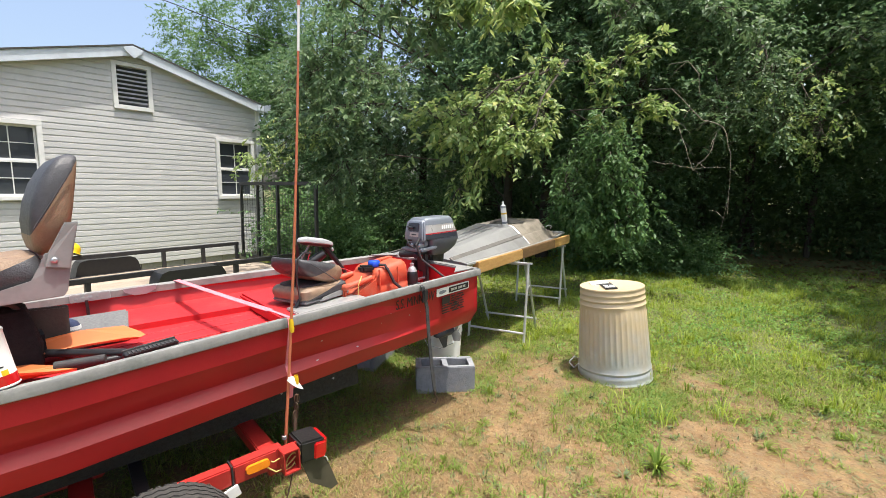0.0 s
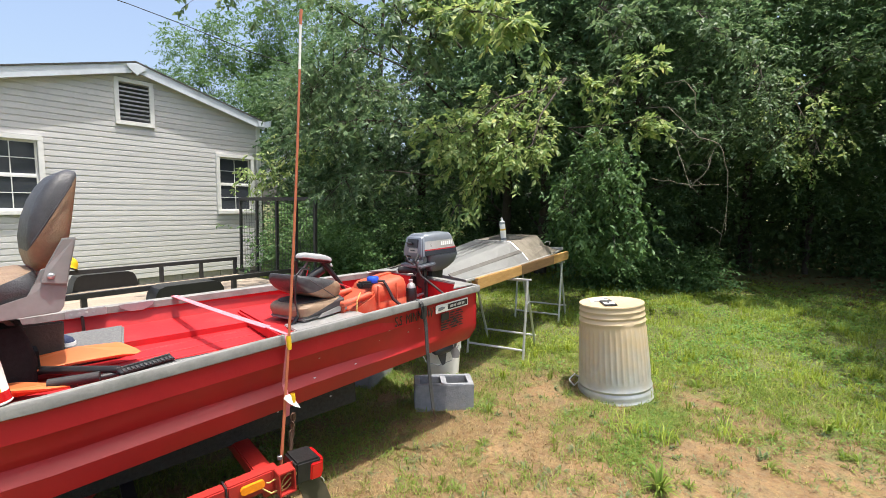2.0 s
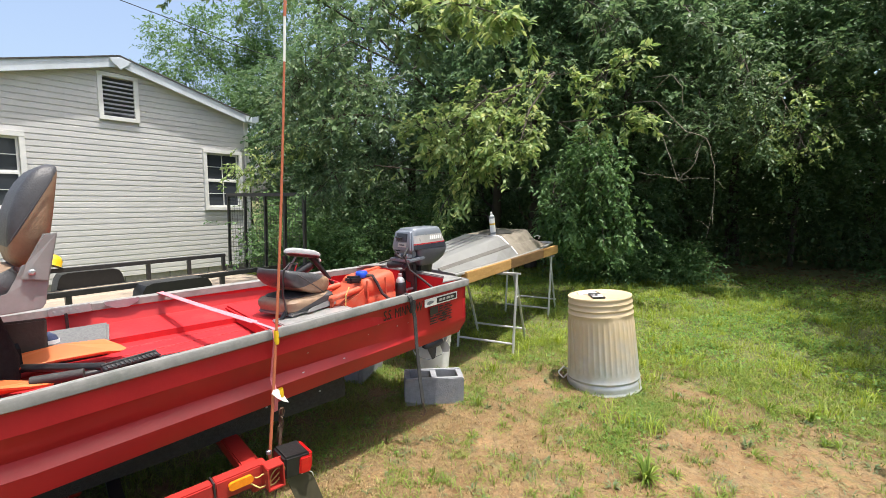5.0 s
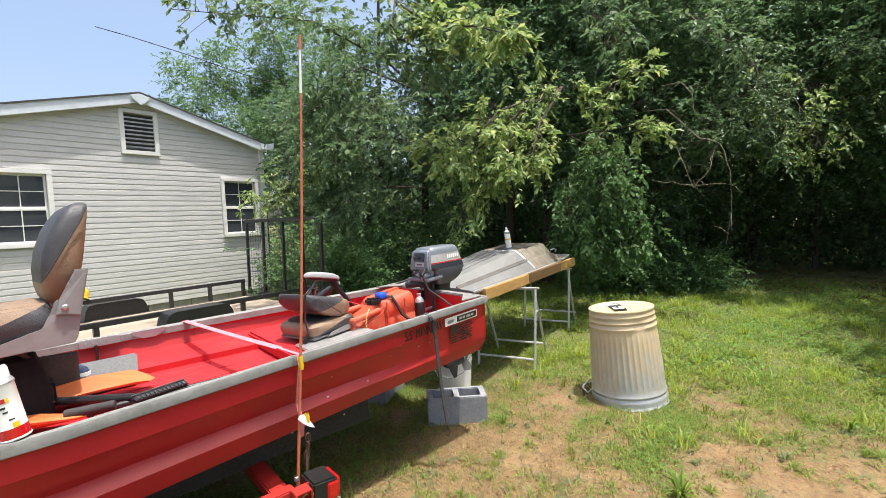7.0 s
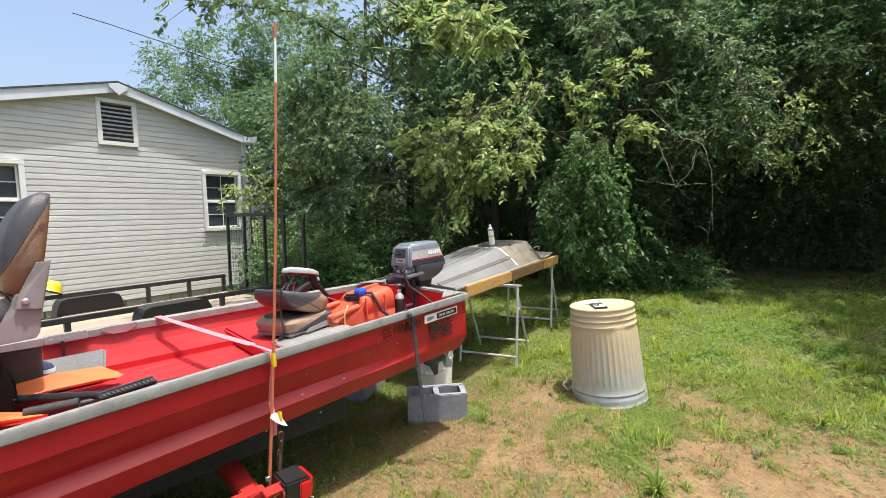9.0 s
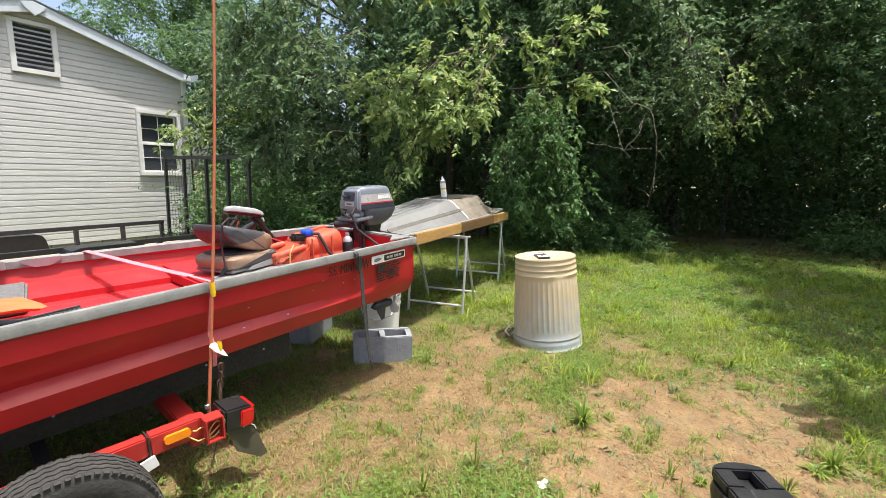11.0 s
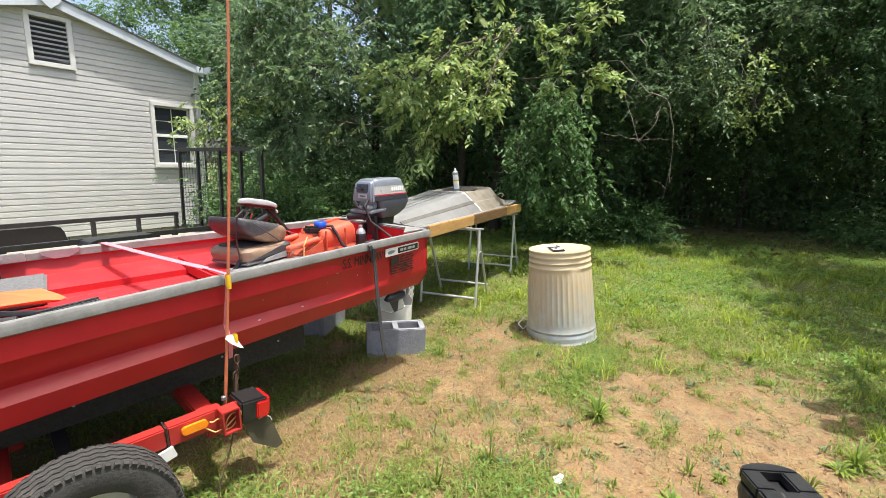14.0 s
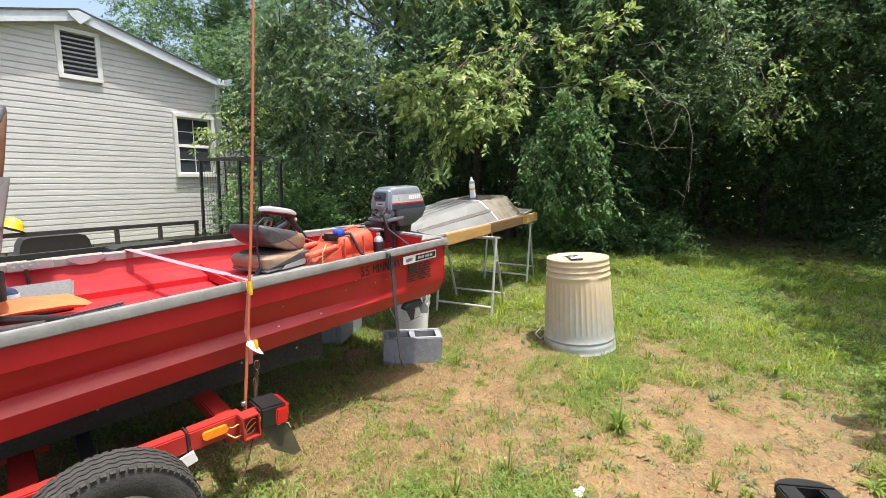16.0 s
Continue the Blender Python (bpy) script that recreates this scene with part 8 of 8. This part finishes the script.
def weed(label, x, y, n, length, width, rise, seed, material, base=0.012):
    rng = np.random.default_rng(seed)
    t = root("weed", label, "weed", Matrix.Translation(on_ground(x, y)), group="weeds in the worn patch")
    a = rng.uniform(0, 2 * math.pi, n)
    up = rng.uniform(rise * 0.4, rise * 1.5, n)
    L = length * rng.uniform(0.55, 1.15, n)
    v, f = [], []
    for i in range(n):
        o = np.array([math.cos(a[i]), math.sin(a[i]), 0])
        s = np.array([-math.sin(a[i]), math.cos(a[i]), 0])
        for k in range(5):
            u = k / 4
            p = o * (base + L[i] * u * (0.5 + 0.5 * u) / math.hypot(1, up[i])) + np.array([0, 0, 1.0]) * L[i] * (up[i] * u - 0.75 * up[i] * u * u * (1.1 - 0.3 * up[i]))
            w = width * (0.45 + 1.1 * u) * (1 - u ** 3) + 0.0006
            v += [p - s * w + np.array([0, 0, w * 0.5]), p + s * w + np.array([0, 0, w * 0.5])]
        j = i * 10
        f += [[j + 2 * k, j + 2 * k + 1, j + 2 * k + 3, j + 2 * k + 2] for k in range(4)]
    raw("leaves", v, f, material, t)
    return t


def build_weeds():
    rng = random.Random(11)
    big = [(2.29, 0.42, 60, 0.115, 0.0045, 1.2), (2.52, -0.63, 52, 0.11, 0.0042, 1.2), (3.83, 0.48, 18, 0.10, 0.005, 1.1), (1.81, 0.02, 24, 0.085, 0.008, 0.9), (3.54, -0.05, 20, 0.11, 0.005, 1.2), (3.52, -0.26, 22, 0.11, 0.005, 1.3),
           (3.23, -0.38, 18, 0.08, 0.004, 1.0), (2.06, -0.85, 22, 0.20, 0.004, 1.7), (2.89, -0.79, 22, 0.10, 0.005, 1.1), (2.44, -0.56, 26, 0.075, 0.006, 0.8), (2.44, 0.47, 26, 0.07, 0.005, 0.8), (2.62, 0.62, 30, 0.09, 0.004, 1.1)]
    for i, (x, y, n, l, w, r) in enumerate(big):
        weed("bright green grassy weed tuft growing from bare soil", x, y, n, l, w, r, 100 + i, M["weed"])
    for i in range(150):
        x, y = rng.uniform(1.3, 3.8), rng.uniform(-1.2, 1.5)
        if rng.random() < 0.5:
            weed("small dusty grey-green weed on the bare soil", x, y, rng.randint(6, 16), rng.uniform(0.02, 0.055), rng.uniform(0.003, 0.006), rng.uniform(0.5, 1.4), 200 + i, M["grey_weed"])
        else:
            weed("small green grass tuft on the bare soil", x, y, rng.randint(12, 30), rng.uniform(0.025, 0.075), rng.uniform(0.0016, 0.003), rng.uniform(0.8, 1.8), 200 + i, M["weed"])


build_weeds()
t = root("scrap", "small white crumbling scrap lying on the bare soil", "scrap", Matrix.Translation(on_ground(1.71, 0.44, 0.002)))
part("flake", sheet([(-0.035, -0.012), (-0.01, -0.02), (0.012, -0.012), (0.032, -0.016), (0.04, 0.004), (0.015, 0.012), (0.004, 0.024), (-0.022, 0.014)], 0.006), M["text_white"], t)


# ---- branches close to the camera's right, dead twigs, overhead wire ----
def build_redbud():
    rng = np.random.default_rng(9)
    t = root("tree", "young tree with broad heart-shaped leaves overhanging the yard", "tree", group="")
    b = bmesh.new()
    tube([(4.9, -5.0, -0.1), (4.85, -4.9, 1.2), (4.7, -4.6, 2.4), (4.6, -4.4, 3.8)], [0.10, 0.08, 0.06, 0.03], 10, bm=b)
    boughs = [[(4.4, -3.4, 3.0), (3.7, -2.0, 2.55), (3.25, -1.25, 2.05), (2.95, -0.98, 1.70)], [(4.4, -3.4, 3.0), (3.9, -2.0, 2.75), (3.45, -1.3, 2.35), (3.2, -1.0, 2.02)], [(4.3, -3.2, 2.1), (3.7, -2.0, 1.75), (3.3, -1.45, 1.42)], [(4.75, -4.7, 2.0), (4.2, -3.2, 2.55), (3.6, -2.0, 2.35), (3.15, -1.15, 1.78)], [(4.75, -4.7, 1.7), (4.3, -3.2, 2.1), (3.8, -2.2, 1.75), (3.45, -1.45, 1.30)], [(4.7, -4.6, 2.4), (4.4, -3.4, 3.0), (4.0, -2.4, 2.75), (3.6, -1.6, 2.15)],
              [(4.7, -4.6, 2.6), (5.2, -3.2, 3.3), (5.0, -2.2, 3.0)], [(4.7, -4.6, 2.6), (4.0, -4.4, 3.3), (3.2, -3.6, 3.1)], [(4.6, -4.4, 3.4), (4.9, -3.6, 4.2), (4.6, -2.6, 4.3)], [(4.7, -4.6, 2.8), (5.8, -4.0, 3.6), (6.4, -3.2, 3.5)], [(4.6, -4.4, 3.5), (3.9, -3.6, 4.2), (3.4, -2.6, 4.0)],
              [(4.6, -4.4, 3.6), (5.4, -4.6, 4.4), (6.2, -5.0, 4.2)]]
    # boughs above the view, added to throw shade on the right of the lawn
    high = []
    for ex, ey, ez in ((3.2, -2.1, 4.1), (3.9, -2.0, 4.3), (4.7, -1.9, 4.5), (5.4, -1.8, 4.8), (6.2, -1.9, 5.2), (7.0, -1.9, 5.6), (3.5, -2.8, 4.3), (4.5, -2.7, 4.6), (5.6, -2.7, 5.0), (6.8, -2.6, 5.5), (4.2, -3.5, 4.5), (5.2, -3.6, 4.9), (6.4, -3.4, 5.4), (7.6, -2.4, 5.9), (8.0, -3.2, 6.0), (7.2, -4.2, 5.8), (8.4, -2.0, 6.0), (7.7, -1.75, 5.9), (6.7, -1.65, 5.4), (5.8, -1.55, 5.0), (5.0, -1.55, 4.6), (8.7, -1.5, 6.0), (8.3, -2.8, 6.0), (8.0, -1.35, 5.9), (8.8, -1.0, 6.1), (9.4, -1.4, 6.2), (7.0, -1.6, 5.5), (6.2, -1.7, 5.2)):
        high.append([(4.6, -4.4, 3.7), ((4.6 + ex) / 2, (ey - 4.4) / 2 - 0.2, (3.9 + ez) / 2 + 0.3), (ex, ey, ez)])
    boughs += high
    P, D = [], []
    for bo in boughs:
        A = np.array(bo)
        tube(bo, [0.028 * (1 - 0.8 * i / (len(bo) - 1)) for i in range(len(bo))], 6, bm=b)
        n = 330 if bo in high else 95
        u = np.clip(rng.beta(1.6, 1.0, n), 0.12, 1) * (len(bo) - 1)
        i = np.minimum(u.astype(int), len(bo) - 2)
        f = (u - i)[:, None]
        base = A[i] * (1 - f) + A[i + 1] * f
        d = unit(A[i + 1] - A[i]) * 0.8 + rng.normal(0, 0.6, (n, 3)) * np.array([1, 1, 0.5])
        d[:, 2] -= 0.3
        P.append(base + unit(d) * rng.uniform(0.02, 0.75 if bo in high else 0.26, (n, 1)) * (1.2 - u[:, None] / (len(bo) - 1) * (0.3 if bo in high else 1)))
        D.append(d)
    P, D = np.concatenate(P), np.concatenate(D)
    part("trunk", b, M["bark"], t, smooth=True)
    k = len(P)
    ln = rng.uniform(0.08, 0.135, k)[:, None]
    way = unit(D)
    face = unit(np.array([0, 0, 1.0]) + rng.normal(0, 0.42, (k, 3)))
    side = unit(np.cross(way, face))
    nr = np.cross(side, way)
    shape = [(0.0, 0.0, 0.0), (-0.10, 0.24, 0.05), (0.08, 0.46, 0.08), (0.38, 0.47, 0.07), (0.68, 0.28, 0.04), (1.0, 0.0, -0.08), (0.68, -0.28, 0.04), (0.38, -0.47, 0.07), (0.08, -0.46, 0.08), (-0.10, -0.24, 0.05), (0.42, 0.0, 0.0)]
    v = np.stack([P + way * ln * a + side * ln * c + nr * ln * e for a, c, e in shape], 1).reshape(-1, 3)
    tri = np.array([[10, i, (i + 1) % 10] for i in range(10)])
    f = (tri[None] + np.arange(k)[:, None, None] * 11).reshape(-1, 3)
    raw("crown", v, f, M["leaf_c"], t)


build_redbud()


def build_twigs():
    t = root("dead_branch", "bare pale dead branch hanging out of the trees", "branch")
    rng = random.Random(4)
    ways = [[(7.6, 1.9, 2.9), (7.1, 1.46, 2.78), (7.04, 1.06, 2.32), (6.99, 0.8, 2.21), (6.94, 0.68, 1.83), (6.95, 0.66, 1.32), (6.93, 0.72, 0.88)],
            [(7.4, 1.6, 2.6), (7.09, 1.38, 2.34), (6.96, 1.22, 1.96), (6.89, 1.09, 1.64)], [(7.3, 1.7, 1.8), (7.04, 1.38, 1.74), (7.0, 1.06, 1.68), (6.94, 0.73, 1.67)],
            [(7.5, 1.6, 3.2), (7.06, 1.27, 3.12), (6.93, 1.11, 2.91), (6.89, 1.07, 2.6)], [(6.89, 1.09, 1.64), (6.91, 0.9, 1.88), (6.99, 0.86, 2.13)]]
    for pts in ways:
        b = bmesh.new()
        fine = []
        for p, q in zip(pts, pts[1:]):
            for u in (0, 0.33, 0.67):
                fine.append(tuple(a + (c - a) * u + rng.uniform(-0.014, 0.014) for a, c in zip(p, q)))
        fine.append(pts[-1])
        tube(fine, [0.008 * (1 - 0.7 * i / len(fine)) for i in range(len(fine))], 5, bm=b)
        for j in range(3, len(fine) - 1, 2):
            p = Vector(fine[j])
            e = p + Vector((rng.uniform(-0.15, 0.1), rng.uniform(-0.22, 0.22), rng.uniform(-0.25, 0.12)))
            tube([p, (p + e) / 2 + Vector((0, 0, 0.03)), e], [0.004, 0.003, 0.0015], 4, bm=b)
        part("twig", b, M["twig"], t, smooth=True)
    t = root("overhead_wire", "thin dark service wire running from the house to the trees", "wire")
    pts = [(4.2, 14.6, 6.75), (4.8, 14.0, 6.5), (5.7, 12.9, 6.0), (6.8, 11.6, 5.35), (7.6, 10.6, 5.0)]
    part("wire", tube(pts, 0.012, 6), M["black_rub"], t)


build_twigs()
